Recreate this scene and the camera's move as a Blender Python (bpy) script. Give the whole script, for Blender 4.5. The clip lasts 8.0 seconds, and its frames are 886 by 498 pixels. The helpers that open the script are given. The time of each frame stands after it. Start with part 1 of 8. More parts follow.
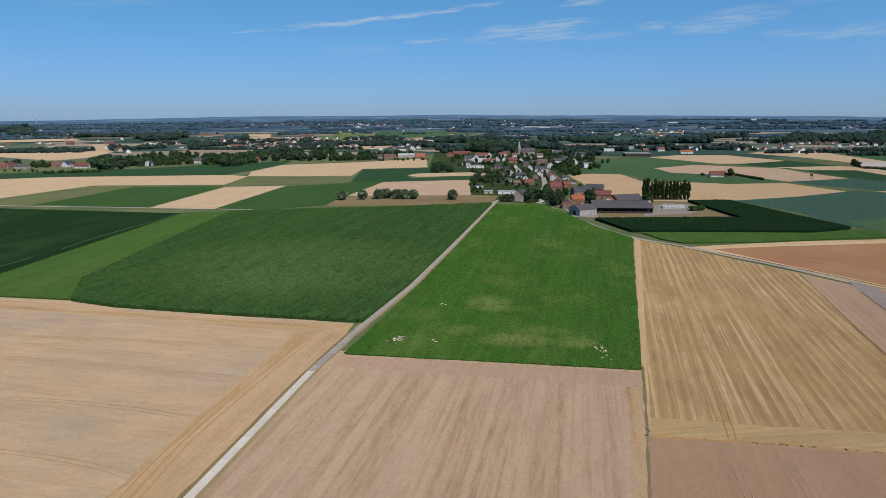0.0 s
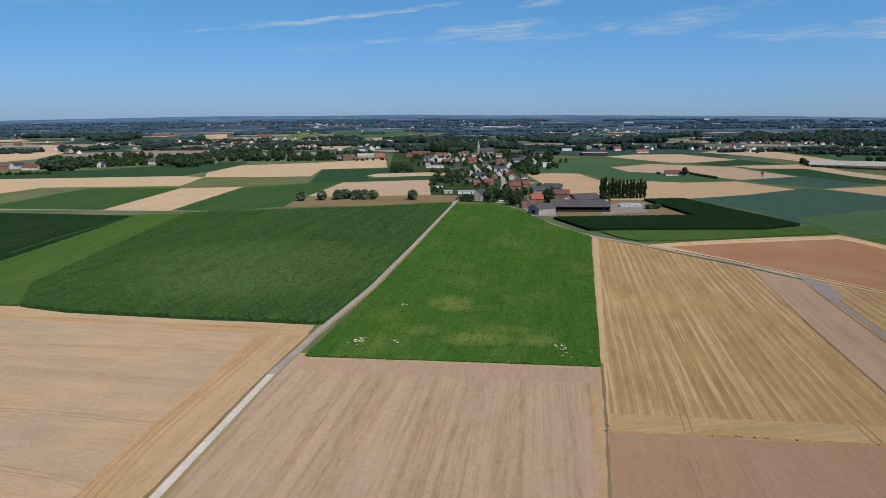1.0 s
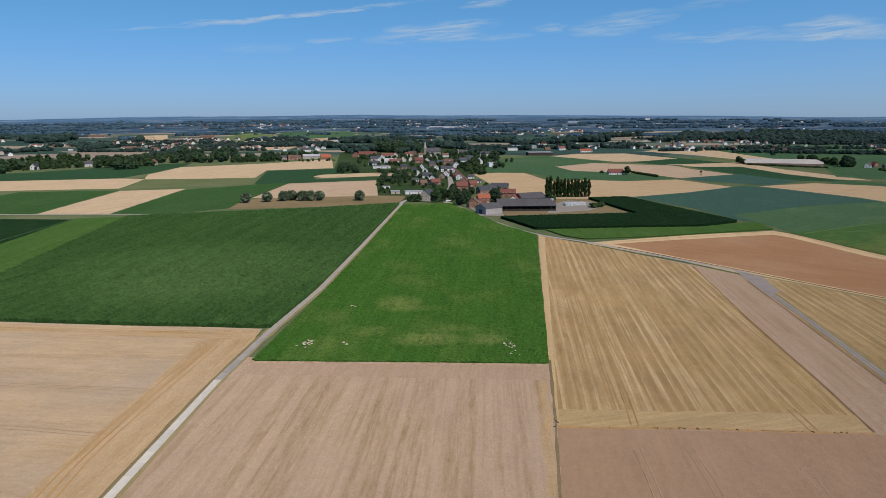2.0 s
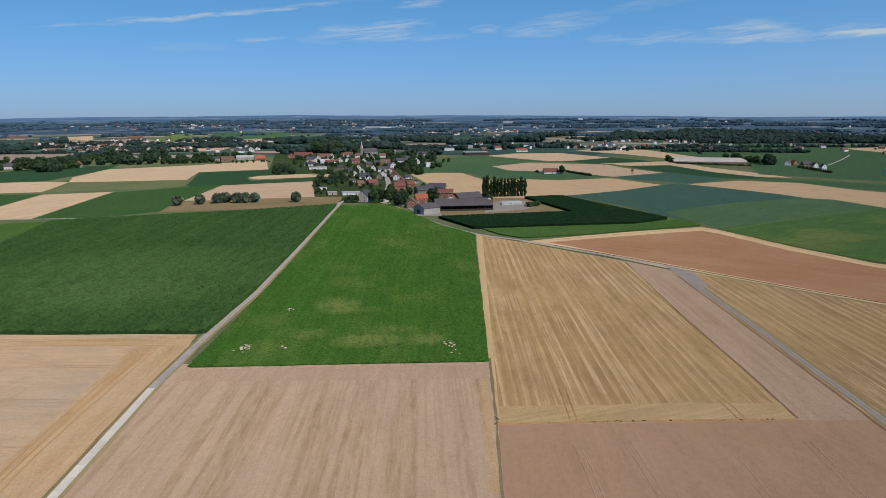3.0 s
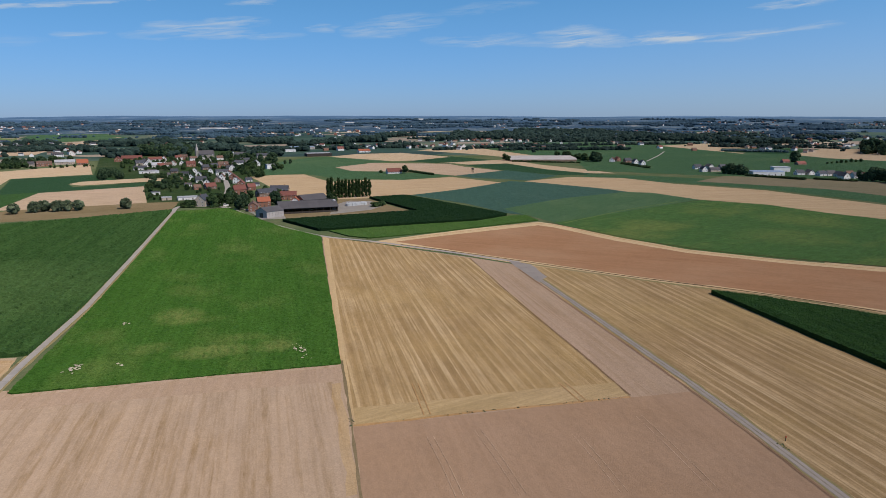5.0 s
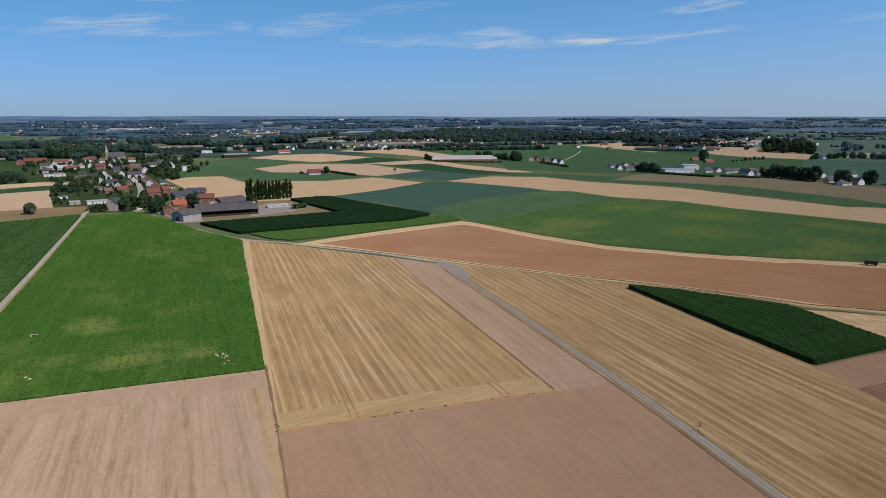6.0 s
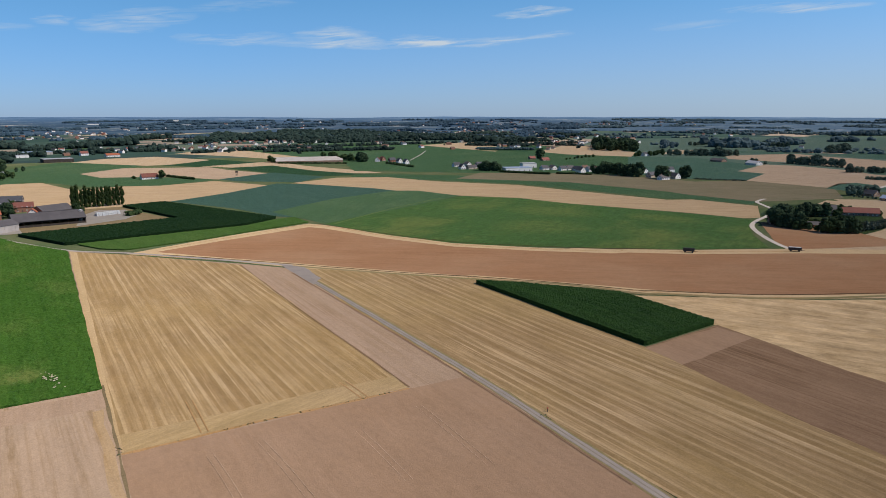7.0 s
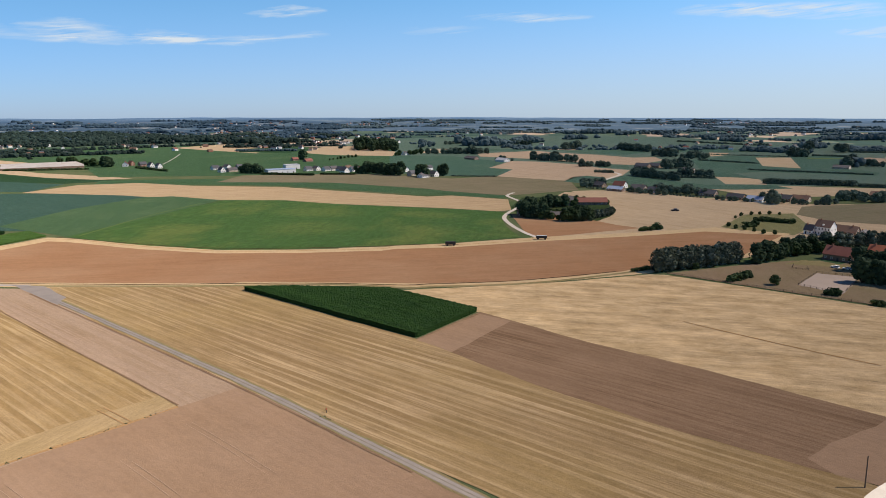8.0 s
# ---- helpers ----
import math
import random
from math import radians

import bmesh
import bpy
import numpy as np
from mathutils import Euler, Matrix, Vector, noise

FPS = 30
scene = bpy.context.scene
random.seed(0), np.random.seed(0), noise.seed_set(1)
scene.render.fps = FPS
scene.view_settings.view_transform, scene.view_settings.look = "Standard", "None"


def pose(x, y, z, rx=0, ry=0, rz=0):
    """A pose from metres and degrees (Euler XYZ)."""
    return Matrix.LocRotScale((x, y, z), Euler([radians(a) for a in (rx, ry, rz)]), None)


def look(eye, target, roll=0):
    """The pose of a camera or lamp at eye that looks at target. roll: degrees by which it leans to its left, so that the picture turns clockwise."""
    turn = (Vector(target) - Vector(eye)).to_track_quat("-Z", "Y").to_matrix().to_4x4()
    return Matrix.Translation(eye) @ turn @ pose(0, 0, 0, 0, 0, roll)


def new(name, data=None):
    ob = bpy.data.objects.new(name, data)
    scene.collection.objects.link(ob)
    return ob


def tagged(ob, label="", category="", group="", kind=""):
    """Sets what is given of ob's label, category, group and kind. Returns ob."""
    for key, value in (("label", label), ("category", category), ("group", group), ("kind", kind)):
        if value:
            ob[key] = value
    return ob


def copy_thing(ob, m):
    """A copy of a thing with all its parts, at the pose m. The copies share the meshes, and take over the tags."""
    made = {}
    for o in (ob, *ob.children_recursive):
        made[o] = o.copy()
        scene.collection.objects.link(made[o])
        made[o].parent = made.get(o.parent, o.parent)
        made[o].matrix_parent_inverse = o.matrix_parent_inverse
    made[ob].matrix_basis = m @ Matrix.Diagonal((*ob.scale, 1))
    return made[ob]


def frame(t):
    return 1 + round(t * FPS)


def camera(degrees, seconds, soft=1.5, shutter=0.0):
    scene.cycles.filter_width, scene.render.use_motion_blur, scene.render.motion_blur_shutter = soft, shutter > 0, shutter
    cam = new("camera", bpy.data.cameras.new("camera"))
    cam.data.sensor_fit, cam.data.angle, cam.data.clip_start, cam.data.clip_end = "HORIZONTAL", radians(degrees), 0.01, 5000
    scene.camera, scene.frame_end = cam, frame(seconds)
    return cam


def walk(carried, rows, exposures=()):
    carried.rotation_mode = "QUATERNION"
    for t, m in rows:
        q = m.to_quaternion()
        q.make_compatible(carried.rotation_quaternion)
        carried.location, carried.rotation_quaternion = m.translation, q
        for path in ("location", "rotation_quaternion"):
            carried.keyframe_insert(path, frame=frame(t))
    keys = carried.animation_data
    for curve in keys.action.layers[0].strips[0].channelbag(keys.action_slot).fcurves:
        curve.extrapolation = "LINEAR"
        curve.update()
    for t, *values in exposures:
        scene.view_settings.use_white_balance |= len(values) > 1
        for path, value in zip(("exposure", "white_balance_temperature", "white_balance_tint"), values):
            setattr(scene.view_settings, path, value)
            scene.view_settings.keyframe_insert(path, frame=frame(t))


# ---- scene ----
cam = camera(62.65, 8.0, soft=0.6)
PATH = [
    (0, look((0.90, 1.09, 79.41), (-0.310, 99.408, 61.202), -0.030)),
    (0.5, look((0.89, 0.92, 79.49), (1.998, 99.238, 61.265), 0.004)),
    (1, look((0.87, 0.76, 79.56), (5.085, 98.992, 61.340), -0.038)),
    (1.5, look((0.82, 0.60, 79.64), (8.597, 98.620, 61.417), -0.084)),
    (3, look((0.59, 0.17, 79.85), (20.264, 96.510, 61.633), -0.129)),
    (3.5, look((0.47, 0.04, 79.92), (25.456, 95.139, 61.695), -0.155)),
    (4, look((0.33, -0.09, 79.98), (30.471, 93.509, 61.757), -0.159)),
    (4.5, look((0.18, -0.20, 80.04), (35.335, 91.622, 61.820), -0.183)),
    (6, look((-0.39, -0.53, 80.22), (48.617, 84.710, 61.971), -0.203)),
    (6.4, look((-0.57, -0.60, 80.26), (52.260, 82.319, 62.023), -0.225)),
    (6.5, look((-0.62, -0.62, 80.27), (53.154, 81.694, 62.036), -0.231)),
    (6.6, look((-0.67, -0.64, 80.28), (55.598, 79.992, 62.046), -0.234)),
    (7, look((-0.87, -0.71, 80.33), (64.828, 72.444, 62.085), -0.247)),
    (7.5, look((-1.13, -0.79, 80.38), (75.421, 60.898, 62.107), -0.263)),
    (8, look((-1.42, -0.87, 80.43), (83.987, 47.828, 62.131), -0.259)),
]
walk(cam, PATH, [(0, -0.06, 6500, 10), (3, -0.05, 6500, 10.5), (6, -0.01, 6600, 13), (6.5, 0.01, 6650, 13), (7.2, 0.22, 6900, 12.5), (8, 0.46, 7250, 14)])

# ---- daylight: clear sky with thin cirrus, high summer sun ----
SUN_AZ, SUN_EL = radians(150), radians(49)      # clockwise from +y; above the horizon

sun = new("sun", bpy.data.lights.new("sun", "SUN"))
sun.data.energy, sun.data.angle, sun.data.color = 4.4, radians(0.53), (1.0, 0.93, 0.82)
sun_way = Vector((math.sin(SUN_AZ) * math.cos(SUN_EL), math.cos(SUN_AZ) * math.cos(SUN_EL), math.sin(SUN_EL)))
sun.matrix_world = look(sun_way * 900, (0, 0, 0))


def node(tree, kind, **values):
    n = tree.nodes.new(kind)
    for key, v in values.items():
        n.inputs[int(key[2:])].default_value = v
    return n


def calc(tree, op, a, b=None, c=None, clamp=False):
    n = tree.nodes.new("ShaderNodeMath")
    n.operation, n.use_clamp = op, clamp
    for i, v in enumerate((a, b, c)):
        if v is None:
            continue
        if isinstance(v, (int, float)):
            n.inputs[i].default_value = v
        else:
            tree.links.new(v, n.inputs[i])
    return n.outputs[0]


def blend(tree, fac, a, b, mode="MIX"):
    n = tree.nodes.new("ShaderNodeMix")
    n.data_type, n.blend_type = "RGBA", mode
    for i, v in ((0, fac), (6, a), (7, b)):
        if isinstance(v, (int, float)):
            n.inputs[i].default_value = v
        elif isinstance(v, tuple):
            n.inputs[i].default_value = (*v[:3], 1)
        else:
            tree.links.new(v, n.inputs[i])
    return n.outputs[2]


def spread(tr, value, low, high):
    n = node(tr, "ShaderNodeMapRange")
    tr.links.new(value, n.inputs[0])
    n.inputs[1].default_value, n.inputs[2].default_value = low, high
    return n.outputs[0]


def build_world():
    world = bpy.data.worlds.new("summer_sky")
    scene.world = world
    world.use_nodes = True
    tr = world.node_tree
    tr.nodes.clear()
    sky = node(tr, "ShaderNodeTexSky")
    sky.sky_type, sky.sun_disc, sky.sun_elevation, sky.sun_rotation = "NISHITA", False, SUN_EL, SUN_AZ
    sky.altitude, sky.air_density, sky.dust_density, sky.ozone_density = 0.0, 1.0, 0.15, 2.5
    xyz = node(tr, "ShaderNodeSeparateXYZ")
    pos = node(tr, "ShaderNodeTexCoord")
    tr.links.new(pos.outputs["Generated"], xyz.inputs[0])
    az = calc(tr, "MULTIPLY", calc(tr, "ARCTAN2", xyz.outputs[0], xyz.outputs[1]), 57.29578)
    el = calc(tr, "MULTIPLY", calc(tr, "ARCSINE", xyz.outputs[2]), 57.29578)
    # the clear air deepens to blue a few degrees above the horizon
    up = node(tr, "ShaderNodeMapRange")
    up.interpolation_type = "SMOOTHSTEP"
    tr.links.new(el, up.inputs[0])
    up.inputs[1].default_value, up.inputs[2].default_value = -1.0, 11.0
    tint = blend(tr, up.outputs[0], SKY_LOW, SKY_HIGH)
    top = node(tr, "ShaderNodeMapRange")
    top.interpolation_type = "SMOOTHSTEP"
    tr.links.new(el, top.inputs[0])
    top.inputs[1].default_value, top.inputs[2].default_value = 11.0, 45.0
    tint = blend(tr, top.outputs[0], tint, SKY_TOP)
    clear = blend(tr, 1.0, sky.outputs[0], tint, "MULTIPLY")
    # brighter towards the sun's side
    side = calc(tr, "COSINE", calc(tr, "SUBTRACT", calc(tr, "ARCTAN2", xyz.outputs[0], xyz.outputs[1]), SUN_AZ))
    glow = calc(tr, "MULTIPLY_ADD", side, 0.28, 1.25)
    grey = node(tr, "ShaderNodeCombineColor")
    for i in range(3):
        tr.links.new(glow, grey.inputs[i])
    clear = blend(tr, 1.0, clear, grey.outputs[0], "MULTIPLY")
    # milky air low down towards the sun's side
    milk = calc(tr, "MULTIPLY", spread(tr, az, 25.0, 95.0), calc(tr, "MULTIPLY", calc(tr, "SUBTRACT", 1.0, up.outputs[0]), 0.75))
    clear = blend(tr, milk, clear, (3.6, 4.55, 5.3))
    # wisps: centre azimuth, elevation, half length, slope, half width, strength
    stretch = node(tr, "ShaderNodeCombineXYZ")
    tr.links.new(calc(tr, "MULTIPLY", az, 0.26), stretch.inputs[0])
    tr.links.new(calc(tr, "MULTIPLY", calc(tr, "SUBTRACT", el, calc(tr, "MULTIPLY", az, 0.08)), 3.0), stretch.inputs[1])
    wisp = node(tr, "ShaderNodeTexNoise", i_2=1.1, i_3=6.0, i_4=0.58)
    wisp.inputs["Distortion"].default_value = 0.6
    tr.links.new(stretch.outputs[0], wisp.inputs[0])
    grain = calc(tr, "MULTIPLY_ADD", wisp.outputs[0], 3.2, -1.15, clamp=True)
    # the wisps are torn and bent by the wind
    loose = node(tr, "ShaderNodeCombineXYZ")
    tr.links.new(calc(tr, "MULTIPLY", az, 0.22), loose.inputs[0])
    tr.links.new(calc(tr, "MULTIPLY", el, 0.9), loose.inputs[1])
    bend = node(tr, "ShaderNodeTexNoise", i_2=1.0, i_3=5.0, i_4=0.6)
    tr.links.new(loose.outputs[0], bend.inputs[0])
    split = node(tr, "ShaderNodeSeparateColor")
    tr.links.new(bend.outputs["Color"], split.inputs[0])
    az = calc(tr, "ADD", az, calc(tr, "MULTIPLY_ADD", split.outputs[0], 5.0, -2.5))
    el = calc(tr, "ADD", el, calc(tr, "MULTIPLY_ADD", split.outputs[1], 1.1, -0.55))
    total = None
    for a0, e0, half, slope, wide, power in CIRRUS:
        da = calc(tr, "SUBTRACT", az, a0)
        u = calc(tr, "DIVIDE", da, half)
        v = calc(tr, "DIVIDE", calc(tr, "SUBTRACT", calc(tr, "SUBTRACT", el, e0), calc(tr, "MULTIPLY", da, slope)), wide)
        m = calc(tr, "SUBTRACT", 1.0, calc(tr, "ADD", calc(tr, "MULTIPLY", u, u), calc(tr, "MULTIPLY", v, v)), clamp=True)
        m = calc(tr, "MULTIPLY", m, power)
        total = m if total is None else calc(tr, "ADD", total, m)
    cover = calc(tr, "MULTIPLY", total, grain, clamp=True)
    final = blend(tr, cover, clear, CLOUD_WHITE)
    bg = node(tr, "ShaderNodeBackground")
    bg.inputs[1].default_value = 0.1
    tr.links.new(final, bg.inputs[0])
    out = node(tr, "ShaderNodeOutputWorld")
    tr.links.new(bg.outputs[0], out.inputs[0])


SKY_LOW, SKY_HIGH, SKY_TOP, CLOUD_WHITE = (0.315, 0.515, 1.04), (0.33, 0.66, 0.915), (0.22, 0.36, 0.54), (4.6, 5.6, 6.6)
CIRRUS = [
    (-6.2, 6.93, 13, 0.117, 0.23, 0.9), (9.8, 8.1, 2.6, 0.077, 0.32, 0.82), (5.9, 6.2, 5.6, 0.13, 0.61, 0.82),
    (7.2, 5.75, 3.6, 0.09, 0.32, 0.66), (-1.9, 5.4, 2, 0.118, 0.29, 0.49), (11.3, 5.7, 2.2, 0.026, 0.32, 0.57),
    (14.5, 6.3, 1.6, 0.07, 0.36, 0.57), (20, 6.5, 4.2, 0.13, 0.87, 0.61), (-7.1, 4.9, 3, 0.03, 0.43, 0.25),
]
CIRRUS += [
    (26.8, 5.45, 5.2, 0.034, 0.49, 0.61), (34.3, 5.75, 3.4, -0.02, 0.7, 0.95), (41, 5.4, 3.2, -0.04, 0.55, 0.95),
    (38, 5.25, 10.5, 0.01, 0.40, 0.75), (48, 5.5, 4.2, 0.087, 0.32, 0.66), (49, 7.4, 3.2, 0.08, 0.38, 0.98),
    (60.2, 6.15, 4, 0.025, 0.29, 0.29), (66.8, 7, 5.2, -0.009, 0.35, 0.74), (85, 6.8, 7.5, -0.036, 0.61, 1.15),
    (90.5, 5.1, 2.6, -0.06, 0.36, 0.74), (-24, 7.6, 6, 0.1, 0.43, 0.2), (27, 7.8, 4, 0.1, 0.43, 0.33),
]
build_world()


# ---- materials ----
def material(name, rough=0.9, metal=0.0, spec=0.25):
    m = bpy.data.materials.new(name)
    m.use_nodes = True
    tr = m.node_tree
    bsdf = tr.nodes["Principled BSDF"]
    bsdf.inputs["Roughness"].default_value, bsdf.inputs["Metallic"].default_value = rough, metal
    bsdf.inputs["Specular IOR Level"].default_value = spec
    return m, tr, bsdf


def noise_at(tr, vec, scale, detail=3.0, rough=0.55):
    n = node(tr, "ShaderNodeTexNoise", i_2=scale, i_3=detail, i_4=rough)
    tr.links.new(vec, n.inputs[0])
    return n.outputs[0]


def relief(tr, bsdf, height, distance, strength=0.6):
    b = node(tr, "ShaderNodeBump")
    b.inputs["Strength"].default_value, b.inputs["Distance"].default_value = strength, distance
    tr.links.new(height, b.inputs["Height"])
    tr.links.new(b.outputs[0], bsdf.inputs["Normal"])


def rows_vec(tr, angle):
    """World metres turned so that x runs across rows that lie at this angle from +x."""
    pos = node(tr, "ShaderNodeTexCoord")
    turn = node(tr, "ShaderNodeMapping")
    turn.inputs["Rotation"].default_value = (0, 0, radians(90 - angle))
    tr.links.new(pos.outputs["Object"], turn.inputs[0])
    return turn.outputs[0]


def squeezed(tr, vec, along, across=1.0):
    m = node(tr, "ShaderNodeMapping")
    m.inputs["Scale"].default_value = (across, along, 1.0)
    tr.links.new(vec, m.inputs[0])
    return m.outputs[0]


def field_material(name, base, stripe, blotch, angle=78.0, swath=6.0, lines=0.5, streaks=0.5, patches=0.5, fine=2.5, bump=0.06, wide=0.018, rough=0.95, mottle=0.14, broad=0.0, grain=0.36):
    """Soil, stubble or low crop: base colour, the colour of its swath lines, that of its large uneven blotches."""
    m, tr, bsdf = material(name, rough, 0.0, 0.0)
    bsdf.inputs["Diffuse Roughness"].default_value = 1.0
    vec = rows_vec(tr, angle)
    xyz = node(tr, "ShaderNodeSeparateXYZ")
    wob = noise_at(tr, squeezed(tr, vec, 0.3), 0.04, 2.0)
    tr.links.new(vec, xyz.inputs[0])
    x = calc(tr, "ADD", xyz.outputs[0], calc(tr, "MULTIPLY", wob, 2.4))
    wave = calc(tr, "SINE", calc(tr, "MULTIPLY", x, 6.2832 / swath))
    wave = spread(tr, calc(tr, "ADD", wave, calc(tr, "MULTIPLY", calc(tr, "SINE", calc(tr, "MULTIPLY", x, 16.1 / swath)), 0.5)), 0.0, 0.8)
    gate = spread(tr, noise_at(tr, squeezed(tr, vec, 0.12), 0.09, 5.0, 0.65), 0.34, 0.60)
    each = spread(tr, noise_at(tr, squeezed(tr, vec, 0.006), 1.1 / swath, 3.0, 0.6), 0.36, 0.62)     # no two lines alike
    line = calc(tr, "MULTIPLY", calc(tr, "MULTIPLY", calc(tr, "MULTIPLY", wave, gate), calc(tr, "MULTIPLY_ADD", each, 0.65, 0.35)), lines)
    col = blend(tr, line, base, stripe)
    long = spread(tr, noise_at(tr, squeezed(tr, vec, 0.012), 0.45, 6.0, 0.7), 0.50, 0.58)
    patchy = spread(tr, noise_at(tr, squeezed(tr, vec, 0.4), 0.035, 4.0, 0.65), 0.42, 0.62)
    col = blend(tr, calc(tr, "MULTIPLY", calc(tr, "MULTIPLY", long, patchy), streaks), col, stripe)
    if broad:
        wider = spread(tr, noise_at(tr, squeezed(tr, vec, 0.008), 0.32, 5.0, 0.6), 0.46, 0.60)
        torn = spread(tr, noise_at(tr, squeezed(tr, vec, 0.1), 0.8, 4.0, 0.75), 0.34, 0.60)
        col = blend(tr, calc(tr, "MULTIPLY", calc(tr, "MULTIPLY", wider, torn), broad), col, stripe)
    fresh = spread(tr, noise_at(tr, squeezed(tr, vec, 0.02), 0.8, 4.0, 0.6), 0.54, 0.66)
    col = blend(tr, calc(tr, "MULTIPLY", fresh, 0.26 * streaks), col, blotch)
    big = spread(tr, noise_at(tr, vec, wide, 4.0, 0.6), 0.4, 0.68)
    col = blend(tr, calc(tr, "MULTIPLY", big, patches), col, blotch)
    mid = spread(tr, noise_at(tr, squeezed(tr, vec, 0.25), 0.16, 6.0, 0.75), 0.34, 0.66)
    grit = spread(tr, noise_at(tr, squeezed(tr, vec, 0.5), 0.8, 4.0, 0.75), 0.28, 0.72)
    small = spread(tr, noise_at(tr, vec, fine, 4.0, 0.7), 0.25, 0.75)
    tone = calc(tr, "ADD", calc(tr, "MULTIPLY_ADD", mid, mottle, 0.98 - mottle * 0.5), calc(tr, "MULTIPLY_ADD", small, grain, -grain * 0.5))
    tone = calc(tr, "ADD", tone, calc(tr, "MULTIPLY_ADD", grit, 0.16, -0.08))
    grey = node(tr, "ShaderNodeCombineColor")
    for i in range(3):
        tr.links.new(tone, grey.inputs[i])
    col = blend(tr, 1.0, col, grey.outputs[0], "MULTIPLY")
    tr.links.new(col, bsdf.inputs["Base Color"])
    relief(tr, bsdf, calc(tr, "ADD", small, line), bump, 0.8)
    return m


def crop_material(name, base, light, pale, angle=78.0, patches=0.5, wide=0.02, rows=0.5, thin=(), mottle=0.22):
    """A standing green crop: base colour, lit leaf colour, the colour of its thin and yellow places.
    thin: yellowed places of the stand, as x, y, reach across and along the rows, strength."""
    m, tr, bsdf = material(name, 0.8, 0.0, 0.03)
    bsdf.inputs["Diffuse Roughness"].default_value = 1.0
    vec = rows_vec(tr, angle)
    line = spread(tr, noise_at(tr, squeezed(tr, vec, 0.03), 0.75, 4.0, 0.65), 0.36, 0.64)
    swath = spread(tr, noise_at(tr, squeezed(tr, vec, 0.008), 0.17, 3.0, 0.6), 0.38, 0.62)
    leaf = spread(tr, noise_at(tr, vec, 1.3, 5.0, 0.85), 0.36, 0.64)
    mid = spread(tr, noise_at(tr, squeezed(tr, vec, 0.35), 0.3, 5.0, 0.75), 0.32, 0.7)
    col = blend(tr, calc(tr, "MULTIPLY", leaf, 0.8), base, light)
    col = blend(tr, calc(tr, "MULTIPLY", line, rows), col, light)
    col = blend(tr, calc(tr, "MULTIPLY", calc(tr, "SUBTRACT", 1.0, swath), rows * 0.5), col, base)
    big = spread(tr, noise_at(tr, squeezed(tr, vec, 0.5), wide, 5.0, 0.65), 0.50, 0.70)
    col = blend(tr, calc(tr, "MULTIPLY", calc(tr, "MULTIPLY", big, leaf), patches), col, pale)
    if thin:
        flat = node(tr, "ShaderNodeTexCoord")
        xyz = node(tr, "ShaderNodeSeparateXYZ")
        tr.links.new(flat.outputs["Object"], xyz.inputs[0])
        torn = spread(tr, noise_at(tr, squeezed(tr, vec, 0.4), 0.55, 6.0, 0.8), 0.34, 0.60)
        for px, py, rx, ry, power in thin:
            du = calc(tr, "DIVIDE", calc(tr, "SUBTRACT", xyz.outputs[0], px), rx)
            dv = calc(tr, "DIVIDE", calc(tr, "SUBTRACT", xyz.outputs[1], py), ry)
            f = calc(tr, "SUBTRACT", 1.0, calc(tr, "ADD", calc(tr, "MULTIPLY", du, du), calc(tr, "MULTIPLY", dv, dv)), clamp=True)
            col = blend(tr, calc(tr, "MULTIPLY", calc(tr, "MULTIPLY", f, torn), power), col, pale)
    tone = calc(tr, "MULTIPLY_ADD", mid, mottle, 0.91 - mottle * 0.5)
    grey = node(tr, "ShaderNodeCombineColor")
    for i in range(3):
        tr.links.new(tone, grey.inputs[i])
    col = blend(tr, 1.0, col, grey.outputs[0], "MULTIPLY")
    tr.links.new(col, bsdf.inputs["Base Color"])
    relief(tr, bsdf, leaf, 0.25, 0.7)
    return m


def plain_material(name, base, other, scale=1.5, rough=0.85, metal=0.0, bump=0.01, per_object=0.0, spec=0.3):
    """Plaster, brick, concrete, sheet metal: two tones, grain and stains; each object a little its own."""
    m, tr, bsdf = material(name, rough, metal, spec)
    pos = node(tr, "ShaderNodeTexCoord")
    a = spread(tr, noise_at(tr, pos.outputs["Object"], scale * 0.2, 4.0, 0.6), 0.35, 0.68)
    b = spread(tr, noise_at(tr, pos.outputs["Object"], scale * 4.0, 3.0, 0.7), 0.3, 0.7)
    col = blend(tr, calc(tr, "MULTIPLY_ADD", b, 0.35, calc(tr, "MULTIPLY", a, 0.6)), base, other)
    if per_object:
        info = node(tr, "ShaderNodeObjectInfo")
        v = calc(tr, "MULTIPLY_ADD", info.outputs["Random"], per_object, 1.0 - per_object * 0.6)
        grey = node(tr, "ShaderNodeCombineColor")
        for i in range(3):
            tr.links.new(v, grey.inputs[i])
        col = blend(tr, 1.0, col, grey.outputs[0], "MULTIPLY")
    tr.links.new(col, bsdf.inputs["Base Color"])
    relief(tr, bsdf, b, bump, 0.6)
    return m


